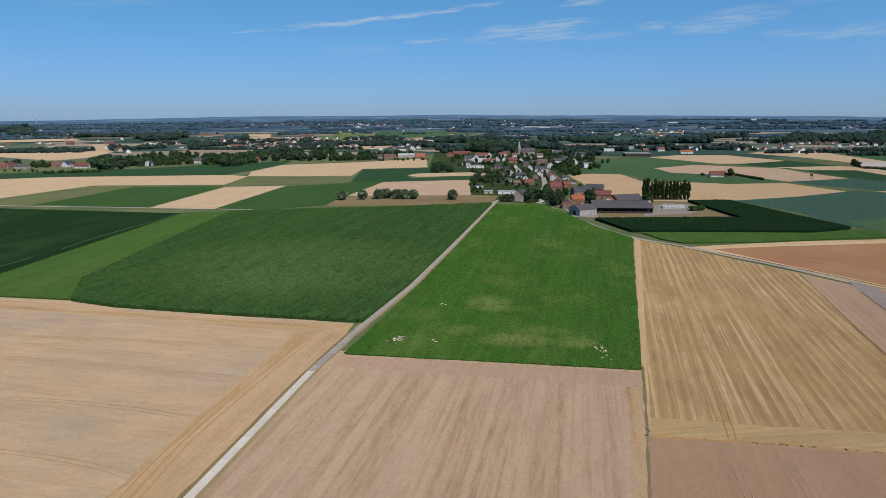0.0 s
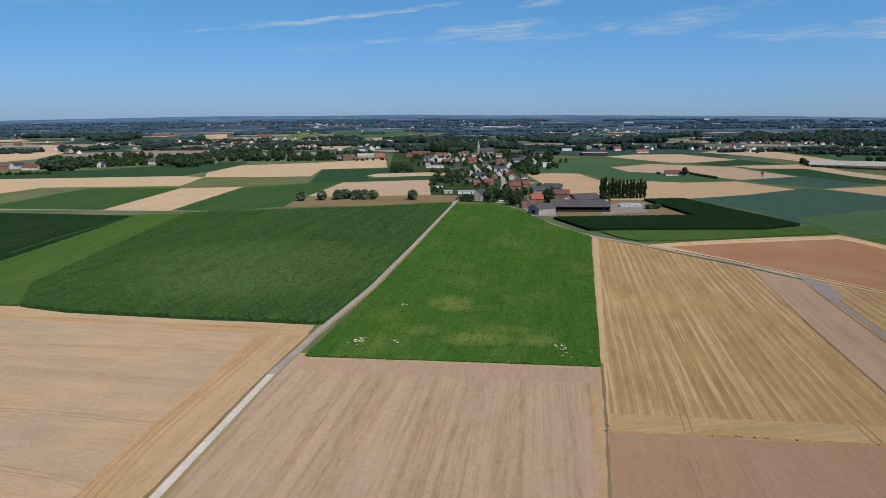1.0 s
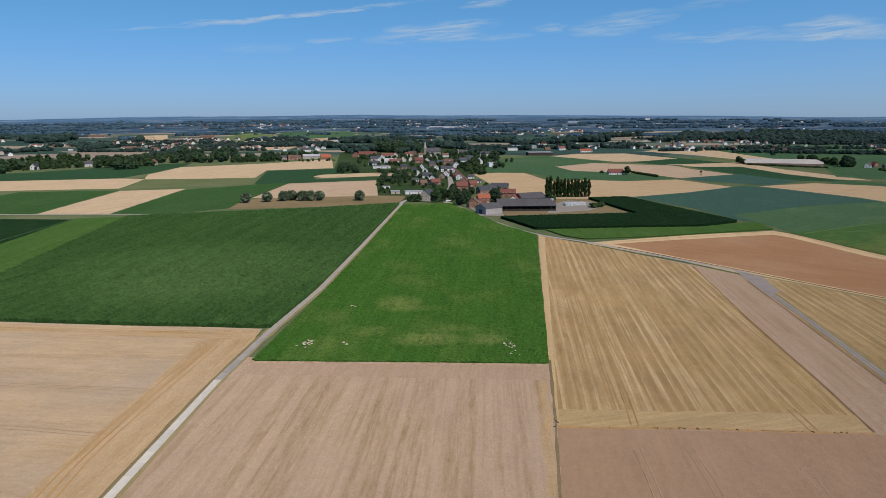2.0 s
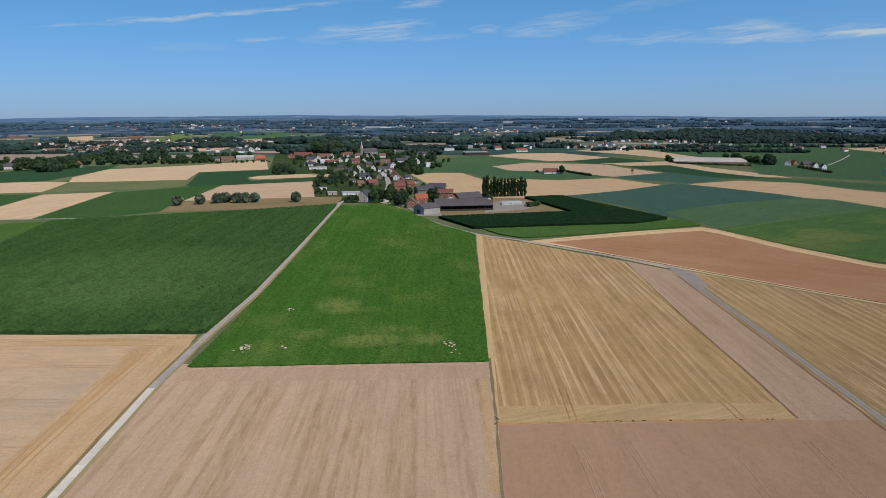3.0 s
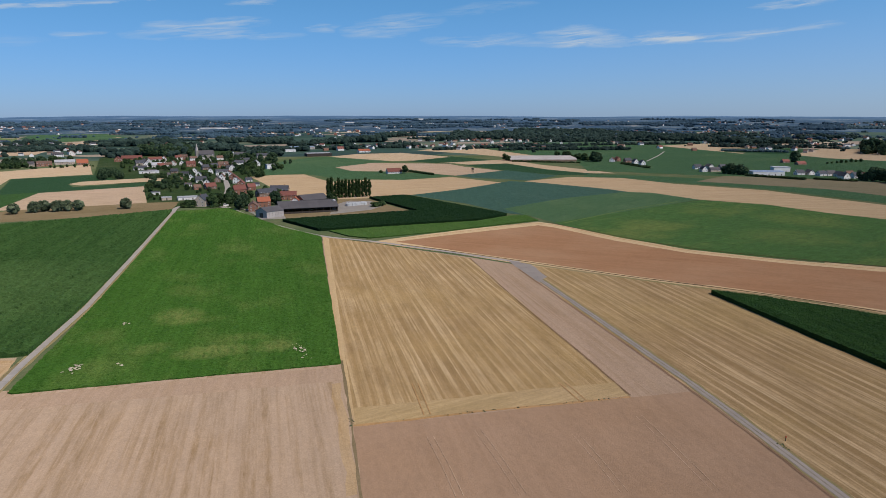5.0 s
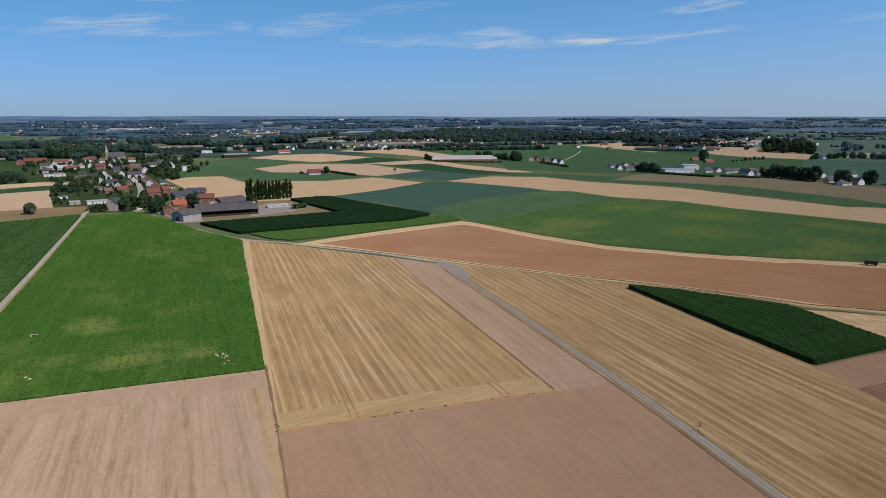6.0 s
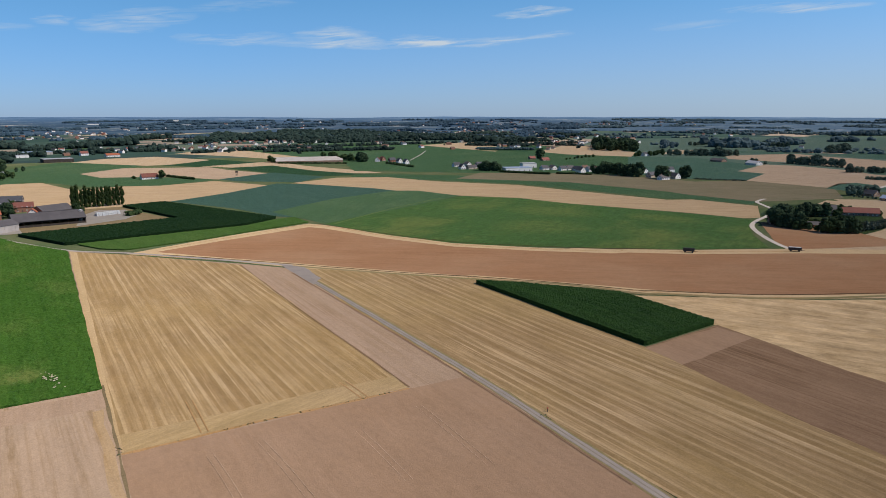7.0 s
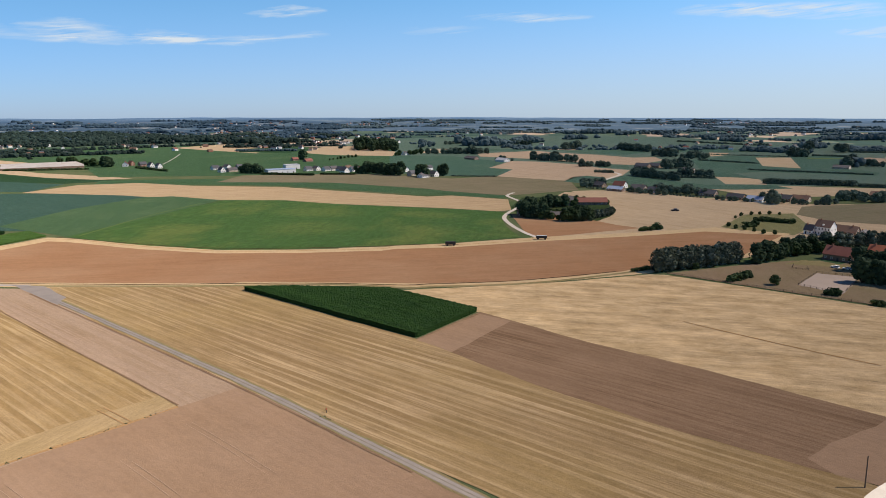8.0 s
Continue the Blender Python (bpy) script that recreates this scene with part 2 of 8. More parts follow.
def leaf_material(name, dark, light, per_object=0.35):
    m, tr, bsdf = material(name, 0.8, 0.0, 0.06)
    bsdf.inputs["Diffuse Roughness"].default_value = 1.0
    geo = node(tr, "ShaderNodeNewGeometry")
    info = node(tr, "ShaderNodeObjectInfo")
    pos = node(tr, "ShaderNodeTexCoord")
    col = blend(tr, geo.outputs["Random Per Island"], dark, light)
    v = calc(tr, "MULTIPLY_ADD", info.outputs["Random"], per_object, 1.0 - per_object * 0.5)
    fine = calc(tr, "MULTIPLY_ADD", noise_at(tr, pos.outputs["Object"], 1.6, 3.0, 0.7), 1.0, 0.5)
    v = calc(tr, "MULTIPLY", v, fine)
    grey = node(tr, "ShaderNodeCombineColor")
    for i in range(3):
        tr.links.new(v, grey.inputs[i])
    col = blend(tr, 1.0, col, grey.outputs[0], "MULTIPLY")
    tr.links.new(col, bsdf.inputs["Base Color"])
    return m


M = {
    "tan_left": field_material("harrowed_straw_soil", (0.345, 0.250, 0.160), (0.280, 0.186, 0.096), (0.275, 0.216, 0.160), 167, 9.0, 0.06, 0.4, 0.85, mottle=0.2, broad=0.25, grain=0.26, wide=0.024),
    "headland": field_material("headland_soil", (0.335, 0.235, 0.135), (0.255, 0.160, 0.072), (0.35, 0.255, 0.165), 80, 3.4, 0.3, 0.8, 0.6, broad=0.8),
    "headland_top": field_material("headland_soil_across", (0.335, 0.235, 0.135), (0.250, 0.155, 0.068), (0.35, 0.255, 0.165), 168, 3.4, 0.3, 0.8, 0.6, broad=0.9),
    "tan_mid": field_material("harrowed_pink_soil", (0.334, 0.242, 0.168), (0.212, 0.138, 0.072), (0.304, 0.228, 0.168), 80, 4.2, 0.14, 0.5, 0.6, mottle=0.16, broad=0.85, grain=0.28),
    "tan_br": field_material("fine_harrowed_soil", (0.278, 0.184, 0.123), (0.243, 0.156, 0.099), (0.260, 0.166, 0.104), 77, 3.0, 0.25, 0.6, 0.7, mottle=0.12, grain=0.16),
    "stubble": field_material("gold_stubble", (0.238, 0.156, 0.076), (0.412, 0.300, 0.173), (0.300, 0.203, 0.090), 78, 3.3, 1.0, 0.9, 0.55, mottle=0.24, broad=0.35),
    "stubble_two": field_material("gold_stubble_long", (0.220, 0.145, 0.073), (0.400, 0.288, 0.168), (0.285, 0.198, 0.088), 78, 3.9, 1.0, 0.9, 0.55, mottle=0.24, broad=0.35),
    "straw": field_material("rough_straw", (0.470, 0.338, 0.196), (0.290, 0.195, 0.100), (0.360, 0.250, 0.135), 105, 7.0, 0.12, 0.15, 1.0, wide=0.09, mottle=0.6, broad=0.2),
    "stubble_head": field_material("pale_stubble_headland", (0.325, 0.232, 0.128), (0.40, 0.290, 0.165), (0.27, 0.19, 0.085), 10, 3.0, 0.8, 0.9, 0.6, mottle=0.2),
    "stubble_side": field_material("pale_stubble_side", (0.38, 0.27, 0.15), (0.44, 0.32, 0.185), (0.35, 0.25, 0.13), 77, 3.0, 0.5, 0.6, 0.5),
    "strip": field_material("bare_strip", (0.300, 0.212, 0.150), (0.235, 0.158, 0.098), (0.325, 0.236, 0.165), 77, 3.0, 0.35, 0.8, 0.4, broad=0.3),
    "brown": field_material("dark_harrowed_soil", (0.212, 0.135, 0.085), (0.128, 0.076, 0.044), (0.240, 0.155, 0.100), 77, 2.8, 0.8, 1.0, 0.5, mottle=0.16, broad=0.4),
    "orange": field_material("reddish_soil", (0.272, 0.147, 0.081), (0.215, 0.110, 0.057), (0.290, 0.172, 0.102), 130, 4.0, 0.2, 0.5, 0.7, mottle=0.14, grain=0.2, broad=0.4),
    "far_tan": field_material("far_straw_stubble", (0.385, 0.285, 0.185), (0.285, 0.200, 0.115), (0.335, 0.25, 0.165), 62, 16.0, 0.35, 0.7, 0.5, mottle=0.2),
    "far_gold": field_material("far_gold_stubble", (0.365, 0.262, 0.16), (0.265, 0.18, 0.095), (0.335, 0.24, 0.145), 140, 15.0, 0.35, 0.7, 0.5, mottle=0.2),
    "far_pink": field_material("far_pink_soil", (0.335, 0.245, 0.17), (0.26, 0.18, 0.115), (0.345, 0.255, 0.18), 160, 18.0, 0.35, 0.6, 0.5, mottle=0.2),
    "olive": field_material("olive_stubble", (0.155, 0.132, 0.085), (0.115, 0.108, 0.062), (0.19, 0.15, 0.10), 150, 11.0, 0.5, 0.7, 0.5),
    "olive_green": field_material("greenish_stubble", (0.090, 0.108, 0.050), (0.062, 0.085, 0.034), (0.125, 0.125, 0.068), 150, 9.0, 0.5, 0.7, 0.5),
    "pale_track": plain_material("pale_farm_track", (0.40, 0.36, 0.32), (0.30, 0.27, 0.23), 0.5, 0.95),
    "verge": field_material("dry_verge_grass", (0.20, 0.165, 0.082), (0.125, 0.13, 0.05), (0.25, 0.19, 0.11), 78, 3.0, 0.2, 0.4, 0.6),
    "dry_grass": field_material("trampled_brown_grass", (0.150, 0.112, 0.062), (0.105, 0.088, 0.043), (0.19, 0.145, 0.088), 20, 5.0, 0.2, 0.4, 0.6),
    "between": field_material("rough_grass_between_fields", (0.070, 0.098, 0.045), (0.052, 0.075, 0.032), (0.14, 0.13, 0.075), 20, 6.0, 0.2, 0.5, 0.6),
    "track": field_material("wheel_track_soil", (0.31, 0.185, 0.085), (0.25, 0.145, 0.06), (0.36, 0.225, 0.12), 78, 3.0, 0.2, 0.4, 0.5),
    "faint_track": field_material("faint_wheel_tracks", (0.305, 0.210, 0.118), (0.27, 0.18, 0.095), (0.335, 0.24, 0.15), 78, 3.0, 0.2, 0.6, 0.7, wide=0.08),
    # nearly black soil colour stands for the shade on a ditch bank
    "ditch": field_material("ditch_bank_shade", (0.075, 0.05, 0.03), (0.045, 0.035, 0.018), (0.11, 0.075, 0.04), 78, 3.0, 0.2, 0.5, 0.5),
    "drill": field_material("pale_drill_tracks", (0.40, 0.28, 0.192), (0.36, 0.245, 0.16), (0.41, 0.29, 0.20), 77, 3.0, 0.2, 0.4, 0.5),
    "edge": field_material("pale_headland_straw", (0.45, 0.325, 0.19), (0.36, 0.245, 0.13), (0.40, 0.29, 0.17), 78, 3.0, 0.3, 0.5, 0.4),
    "green_main": crop_material("bright_green_crop", (0.016, 0.060, 0.008), (0.072, 0.158, 0.027), (0.24, 0.25, 0.085), 80, patches=0.4, wide=0.03, rows=0.4,
                                thin=[(24, 250, 15, 9, 0.6), (45, 247, 8, 8, 0.5), (17, 302, 12, 15, 0.5), (4, 262, 9, 8, 0.3), (24, 345, 10, 14, 0.25), (34, 262, 12, 7, 0.3), (-10, 285, 8, 12, 0.2), (22, 292, 16, 6, 0.25)]),
    "green_left": crop_material("maize_canopy", (0.011, 0.038, 0.010), (0.062, 0.124, 0.034), (0.11, 0.175, 0.06), 79, patches=0.2, wide=0.02, rows=0.5, mottle=0.35,
                                thin=[(-78, 390, 80, 80, 0.45), (-85, 330, 60, 40, 0.35)]),
    "green_light": crop_material("light_green_crop", (0.028, 0.072, 0.013), (0.074, 0.138, 0.032), (0.13, 0.16, 0.06), 86, patches=0.3),
    "green_dark": crop_material("dark_beet_leaves", (0.004, 0.018, 0.005), (0.020, 0.045, 0.012), (0.10, 0.13, 0.06), 86, patches=0.3, wide=0.03),
    "maize_dark": crop_material("dark_maize", (0.007, 0.025, 0.007), (0.030, 0.068, 0.016), (0.06, 0.10, 0.03), 77, patches=0.3, rows=0.6, mottle=0.4),
    "beet_dark": crop_material("very_dark_maize", (0.004, 0.016, 0.006), (0.015, 0.037, 0.012), (0.05, 0.085, 0.025), 77, patches=0.15, rows=0.3),
    "teal": crop_material("blue_green_cabbage", (0.030, 0.070, 0.053), (0.056, 0.108, 0.078), (0.10, 0.15, 0.10), 70, patches=0.3, mottle=0.35),
    "meadow": crop_material("meadow_grass", (0.034, 0.084, 0.022), (0.080, 0.148, 0.042), (0.21, 0.21, 0.06), 20, patches=0.8, wide=0.016, rows=0.35, mottle=0.45,
                            thin=[(500, 300, 22, 40, 0.4), (470, 390, 34, 50, 0.4), (430, 260, 30, 34, 0.35), (400, 340, 40, 40, 0.3), (350, 420, 30, 34, 0.35), (450, 460, 40, 26, 0.3), (490, 235, 24, 16, 0.35)]),
    "grass": crop_material("far_grass", (0.034, 0.078, 0.034), (0.066, 0.122, 0.054), (0.13, 0.16, 0.075), 20, patches=0.5, wide=0.01, rows=0.3, mottle=0.4),
    "grass_dark": crop_material("far_dark_crop", (0.014, 0.044, 0.018), (0.038, 0.080, 0.034), (0.07, 0.10, 0.05), 20, patches=0.3, wide=0.008, rows=0.3),
    # a bluer copy of the far grass, haze over the rise put into its colour
    "grass_haze_rise": crop_material("haze_blued_grass", (0.042, 0.092, 0.062), (0.074, 0.132, 0.090), (0.14, 0.17, 0.11), 20, patches=0.5, wide=0.01, rows=0.3, mottle=0.4),
    "meadow_strip": crop_material("thin_grass_strip", (0.040, 0.086, 0.040), (0.080, 0.138, 0.062), (0.14, 0.18, 0.09), 40, patches=0.6, wide=0.02),
    # grass paled and blued further, again haze set into the base colour
    "grass_haze_far": crop_material("haze_paled_pasture", (0.072, 0.118, 0.088), (0.108, 0.156, 0.112), (0.17, 0.185, 0.13), 20, patches=0.5, wide=0.006, rows=0.3),
    "lime": crop_material("far_mustard_green", (0.085, 0.130, 0.040), (0.115, 0.160, 0.050), (0.15, 0.17, 0.06), 20, patches=0.3),
    "village": crop_material("garden_greenery", (0.016, 0.036, 0.012), (0.045, 0.070, 0.022), (0.14, 0.12, 0.075), 20, patches=0.5, wide=0.03),
    "orchard": crop_material("orchard_grass", (0.155, 0.150, 0.064), (0.21, 0.19, 0.085), (0.25, 0.21, 0.11), 20, patches=0.5, wide=0.03),
    "concrete_new": plain_material("pale_concrete", (0.62, 0.565, 0.49), (0.48, 0.43, 0.365), 0.8, 0.9, per_object=0.16),
    "concrete_old": plain_material("worn_concrete", (0.36, 0.325, 0.29), (0.27, 0.24, 0.21), 0.8, 0.9, per_object=0.15),
    "asphalt": plain_material("worn_lane_asphalt", (0.27, 0.245, 0.22), (0.34, 0.30, 0.255), 0.6, 0.9),
    "paddock": field_material("dry_paddock", (0.198, 0.142, 0.092), (0.150, 0.112, 0.066), (0.175, 0.145, 0.08), 20, 5.0, 0.1, 0.3, 0.6),
    "lane": plain_material("grey_gravel_lane", (0.262, 0.226, 0.198), (0.190, 0.164, 0.146), 0.7, 0.95),
    "lane_bed": plain_material("dark_gravel_and_weeds", (0.215, 0.184, 0.155), (0.130, 0.115, 0.085), 1.2, 0.95),
    "gravel": plain_material("yard_gravel", (0.26, 0.235, 0.205), (0.19, 0.17, 0.145), 0.6, 0.95),
}


def ground_material():
    """Distant farmland: a patchwork of crops past the nearer fields."""
    m, tr, bsdf = material("open_farmland", 0.95, 0.0, 0.1)
    pos = node(tr, "ShaderNodeTexCoord")
    turn = node(tr, "ShaderNodeMapping")
    turn.inputs["Rotation"].default_value, turn.inputs["Scale"].default_value = (0, 0, radians(18)), (1.0, 1.9, 1.0)
    tr.links.new(pos.outputs["Object"], turn.inputs[0])
    cells = node(tr, "ShaderNodeTexVoronoi")
    cells.distance = "MANHATTAN"
    cells.inputs["Scale"].default_value = 0.0042
    tr.links.new(turn.outputs[0], cells.inputs[0])
    ramp = node(tr, "ShaderNodeValToRGB")
    ramp.color_ramp.interpolation = "CONSTANT"
    keys = ((0.0, (0.035, 0.070, 0.052)), (0.16, (0.065, 0.100, 0.070)), (0.36, (0.33, 0.26, 0.19)), (0.48, (0.045, 0.080, 0.060)),
            (0.62, (0.11, 0.135, 0.09)), (0.76, (0.032, 0.060, 0.050)), (0.86, (0.28, 0.22, 0.17)))
    while len(ramp.color_ramp.elements) < len(keys):
        ramp.color_ramp.elements.new(0.5)
    for e, (p, c) in zip(ramp.color_ramp.elements, keys):
        e.position, e.color = p, (*c, 1)
    pick = node(tr, "ShaderNodeSeparateColor")
    tr.links.new(cells.outputs["Color"], pick.inputs[0])
    tr.links.new(pick.outputs[0], ramp.inputs[0])
    n = spread(tr, noise_at(tr, pos.outputs["Object"], 0.05, 5.0, 0.65), 0.25, 0.75)
    tone = calc(tr, "MULTIPLY_ADD", n, 0.35, 0.8)
    grey = node(tr, "ShaderNodeCombineColor")
    for i in range(3):
        tr.links.new(tone, grey.inputs[i])
    tr.links.new(blend(tr, 1.0, ramp.outputs[0], grey.outputs[0], "MULTIPLY"), bsdf.inputs["Base Color"])
    return m


M["ground"] = ground_material()


# ---- building helpers ----
def part(name, bm, mat, parent=None, label="", smooth=False):
    me = bpy.data.meshes.new(name)
    bm.to_mesh(me)
    bm.free()
    me.materials.append(mat)
    if smooth:
        me.polygons.foreach_set("use_smooth", [True] * len(me.polygons))
    ob = new(name, me)
    if parent:
        ob.parent = parent
    if label:
        ob["label"] = label
    return ob


def mesh_part(name, verts, faces, mat, parent=None, label=""):
    me = bpy.data.meshes.new(name)
    me.from_pydata(verts, [], faces)
    me.materials.append(mat)
    ob = new(name, me)
    if parent:
        ob.parent = parent
    if label:
        ob["label"] = label
    return ob


def rise(r):
    """Height of the land at a distance r: flat near by, then bent up to fit the horizon in the camera's view."""
    u = min(max((r - 2100.0) / 2750.0, 0.0), 1.0)
    return 63.0 * u * u * (1.9 - 0.9 * u)


def swell(x, y):
    """The far hills are lower towards both ends of the view than straight ahead, to fit the horizon line seen by the
    camera.
    """
    return float(np.interp(math.degrees(math.atan2(x, y)), (-60, -31, -17, 0, 45, 58, 90, 120), (0.3, 0.46, 0.76, 1, 1, 0.94, 0.7, 0.6)))


def on_land(x, y):
    r = math.hypot(x, y)
    return rise(r) * swell(x, y) if r > 2100 else 0.0


def ragged(pts, step=5.0, amount=0.5):
    """The outline with its edges cut into short lengths that wander a little."""
    out = []
    for i, a in enumerate(pts):
        b = pts[(i + 1) % len(pts)]
        n = max(1, min(60, int(math.dist(a, b) / step)))
        for k in range(n):
            x, y = a[0] + (b[0] - a[0]) * k / n, a[1] + (b[1] - a[1]) * k / n
            w = amount if k else 0.0
            v = noise.noise_vector((x * 0.09, y * 0.09, 3.0))
            out.append((x + v.x * w, y + v.y * w))
    return out


LEVEL = [0.03]


def next_level():
    LEVEL[0] += 0.0015
    return LEVEL[0]


def field(mat, label, pts, amount=0.7):
    """A flat field as a sheet of soil of its own outline, draped on the land."""
    z = next_level()
    ring = ragged(pts, max(5.0, math.hypot(*pts[0]) / 60), amount)
    bm = bmesh.new()
    top = [bm.verts.new((x, y, z + on_land(x, y))) for x, y in ring]
    face = bm.faces.new(top)
    if face.normal.z < 0 or face.calc_area() > 0 and sum(a[0] * b[1] - b[0] * a[1] for a, b in zip(ring, ring[1:] + ring[:1])) < 0:
        face.normal_flip()
    bmesh.ops.triangulate(bm, faces=bm.faces[:])
    return tagged(part("field", bm, M[mat]), label, "field", "", "structure")


def inside(px, py, ring):
    hit = np.zeros(px.shape, bool)
    for (x0, y0), (x1, y1) in zip(ring, ring[1:] + ring[:1]):
        if y0 == y1:
            continue
        cross = ((y0 > py) != (y1 > py)) & (px < (x1 - x0) * (py - y0) / (y1 - y0) + x0)
        hit ^= cross
    return hit


def crop(mat, label, pts, height, step, jitter=0.25, angle=78.0):
    """A standing crop: a canopy of rows with an uneven top and ragged sides that come down to the soil."""
    ring = ragged(pts, 4.0, 0.28)
    c, s = math.cos(radians(angle)), math.sin(radians(angle))
    turned = [(x * s - y * c, x * c + y * s) for x, y in ring]     # u across the rows, v along them
    us, vs = [p[0] for p in turned], [p[1] for p in turned]
    u, v = np.meshgrid(np.arange(min(us), max(us) + step, step), np.arange(min(vs), max(vs) + step, step), indexing="ij")
    rng = np.random.default_rng(len(label) * 31 + int(abs(us[0])))
    keep = inside(u, v, turned)
    uu, vv = u + rng.uniform(-0.3, 0.3, u.shape) * step, v + rng.uniform(-0.3, 0.3, u.shape) * step
    h = height * (1.0 + jitter * (rng.uniform(-1, 1, u.shape) * 0.75 + 0.12 * np.sin(u * 0.9 + np.sin(v * 0.03) * 2)))
    cell = keep[:-1, :-1] & keep[1:, :-1] & keep[:-1, 1:] & keep[1:, 1:]
    ids = -np.ones(u.shape, int)
    used = np.zeros(u.shape, bool)
    for du in (0, 1):
        for dv in (0, 1):
            used[du:u.shape[0] - 1 + du, dv:u.shape[1] - 1 + dv] |= cell
    ids[used] = np.arange(used.sum())
    # the outermost plants stand on the outline itself
    inner = np.pad(cell, 1)
    whole = inner[:-1, :-1] & inner[1:, :-1] & inner[:-1, 1:] & inner[1:, 1:]
    rim = used & ~whole
    pu, pv = uu[rim], vv[rim]
    best, near_u, near_v = np.full(pu.shape, 1e9), pu.copy(), pv.copy()
    for (u0, v0), (u1, v1) in zip(turned, turned[1:] + turned[:1]):
        du, dv = u1 - u0, v1 - v0
        k = np.clip(((pu - u0) * du + (pv - v0) * dv) / max(du * du + dv * dv, 1e-9), 0, 1)
        qu, qv = u0 + k * du, v0 + k * dv
        off = np.hypot(pu - qu, pv - qv)
        closer = off < best
        best, near_u, near_v = np.where(closer, off, best), np.where(closer, qu, near_u), np.where(closer, qv, near_v)
    take = best < step * 1.6
    uu[rim], vv[rim] = np.where(take, near_u, pu), np.where(take, near_v, pv)
    x, y = uu[used] * s + vv[used] * c, -uu[used] * c + vv[used] * s
    top = np.stack([x, y, h[used]], 1)
    i, j = np.nonzero(cell)
    quads = np.stack([ids[i, j], ids[i + 1, j], ids[i + 1, j + 1], ids[i, j + 1]], 1)
    pad = np.pad(cell, 1)
    sides, count = [], len(top)
    for di, dj, a, b in ((-1, 0, (0, 1), (0, 0)), (1, 0, (1, 0), (1, 1)), (0, -1, (0, 0), (1, 0)), (0, 1, (1, 1), (0, 1))):
        bi, bj = np.nonzero(cell & ~pad[1 + di:pad.shape[0] - 1 + di, 1 + dj:pad.shape[1] - 1 + dj])
        sides.append(np.stack([ids[bi + a[0], bj + a[1]], ids[bi + b[0], bj + b[1]]], 1))
    sides = np.concatenate(sides)
    foot = np.unique(sides)
    low = dict(zip(foot.tolist(), range(count, count + len(foot))))
    base = top[foot].copy()
    base[:, 2] = 0.0
    base[:, :2] += rng.uniform(-0.15, 0.15, (len(foot), 2))
    faces = quads.tolist() + [[a, b, low[b], low[a]] for a, b in sides.tolist()]
    ob = mesh_part("crop_field", np.concatenate([top, base]).tolist(), faces, M[mat])
    return tagged(ob, label, "crop", "", "stuff")


def along(pts, step):
    """Points and directions every step metres along a bent line."""
    out, left = [], 0.0
    for a, b in zip(pts, pts[1:]):
        d = math.dist(a, b)
        way = ((b[0] - a[0]) / d, (b[1] - a[1]) / d)
        while left < d:
            out.append(((a[0] + way[0] * left, a[1] + way[1] * left), way))
            left += step
        left -= d
    return out


def eased(pts, n=6):
    """A smooth line through the points."""
    out = []
    for i in range(len(pts) - 1):
        p0, p1, p2, p3 = (Vector(pts[min(max(k, 0), len(pts) - 1)]) for k in (i - 1, i, i + 1, i + 2))
        for k in range(n):
            t = k / n
            q = 0.5 * (2 * p1 + (p2 - p0) * t + (2 * p0 - 5 * p1 + 4 * p2 - p3) * t * t + (3 * p1 - p0 - 3 * p2 + p3) * t ** 3)
            out.append((q.x, q.y))
    out.append(tuple(pts[-1]))
    return out


def band(name, mat, label, pts, width, category="road", thick=0.0, wobble=0.0):
    """A road, track or verge of this width along a line."""
    z = next_level() + thick
    line = eased(pts)
    left, right = [], []
    for i, p in enumerate(line):
        a, b = line[max(i - 1, 0)], line[min(i + 1, len(line) - 1)]
        d = max(math.dist(a, b), 1e-6)
        nx, ny = -(b[1] - a[1]) / d, (b[0] - a[0]) / d
        w = width / 2 + wobble * noise.noise((p[0] * 0.15, p[1] * 0.15, 1.0))
        w2 = width / 2 + wobble * noise.noise((p[0] * 0.15, p[1] * 0.15, 9.0))
        left.append((p[0] + nx * w, p[1] + ny * w))
        right.append((p[0] - nx * w2, p[1] - ny * w2))
    verts = [(x, y, z + on_land(x, y)) for x, y in left] + [(x, y, z + on_land(x, y)) for x, y in right]
    n = len(line)
    faces = [(i, n + i, n + i + 1, i + 1) for i in range(n - 1)]
    if thick:
        verts += [(x, y, 0.0) for x, y in left + right]
        faces += [(2 * n + i, i, i + 1, 2 * n + i + 1) for i in range(n - 1)]
        faces += [(n + i, 3 * n + i, 3 * n + i + 1, n + i + 1) for i in range(n - 1)]
    return tagged(mesh_part(name, verts, faces, M[mat]), label, category, "", "structure")


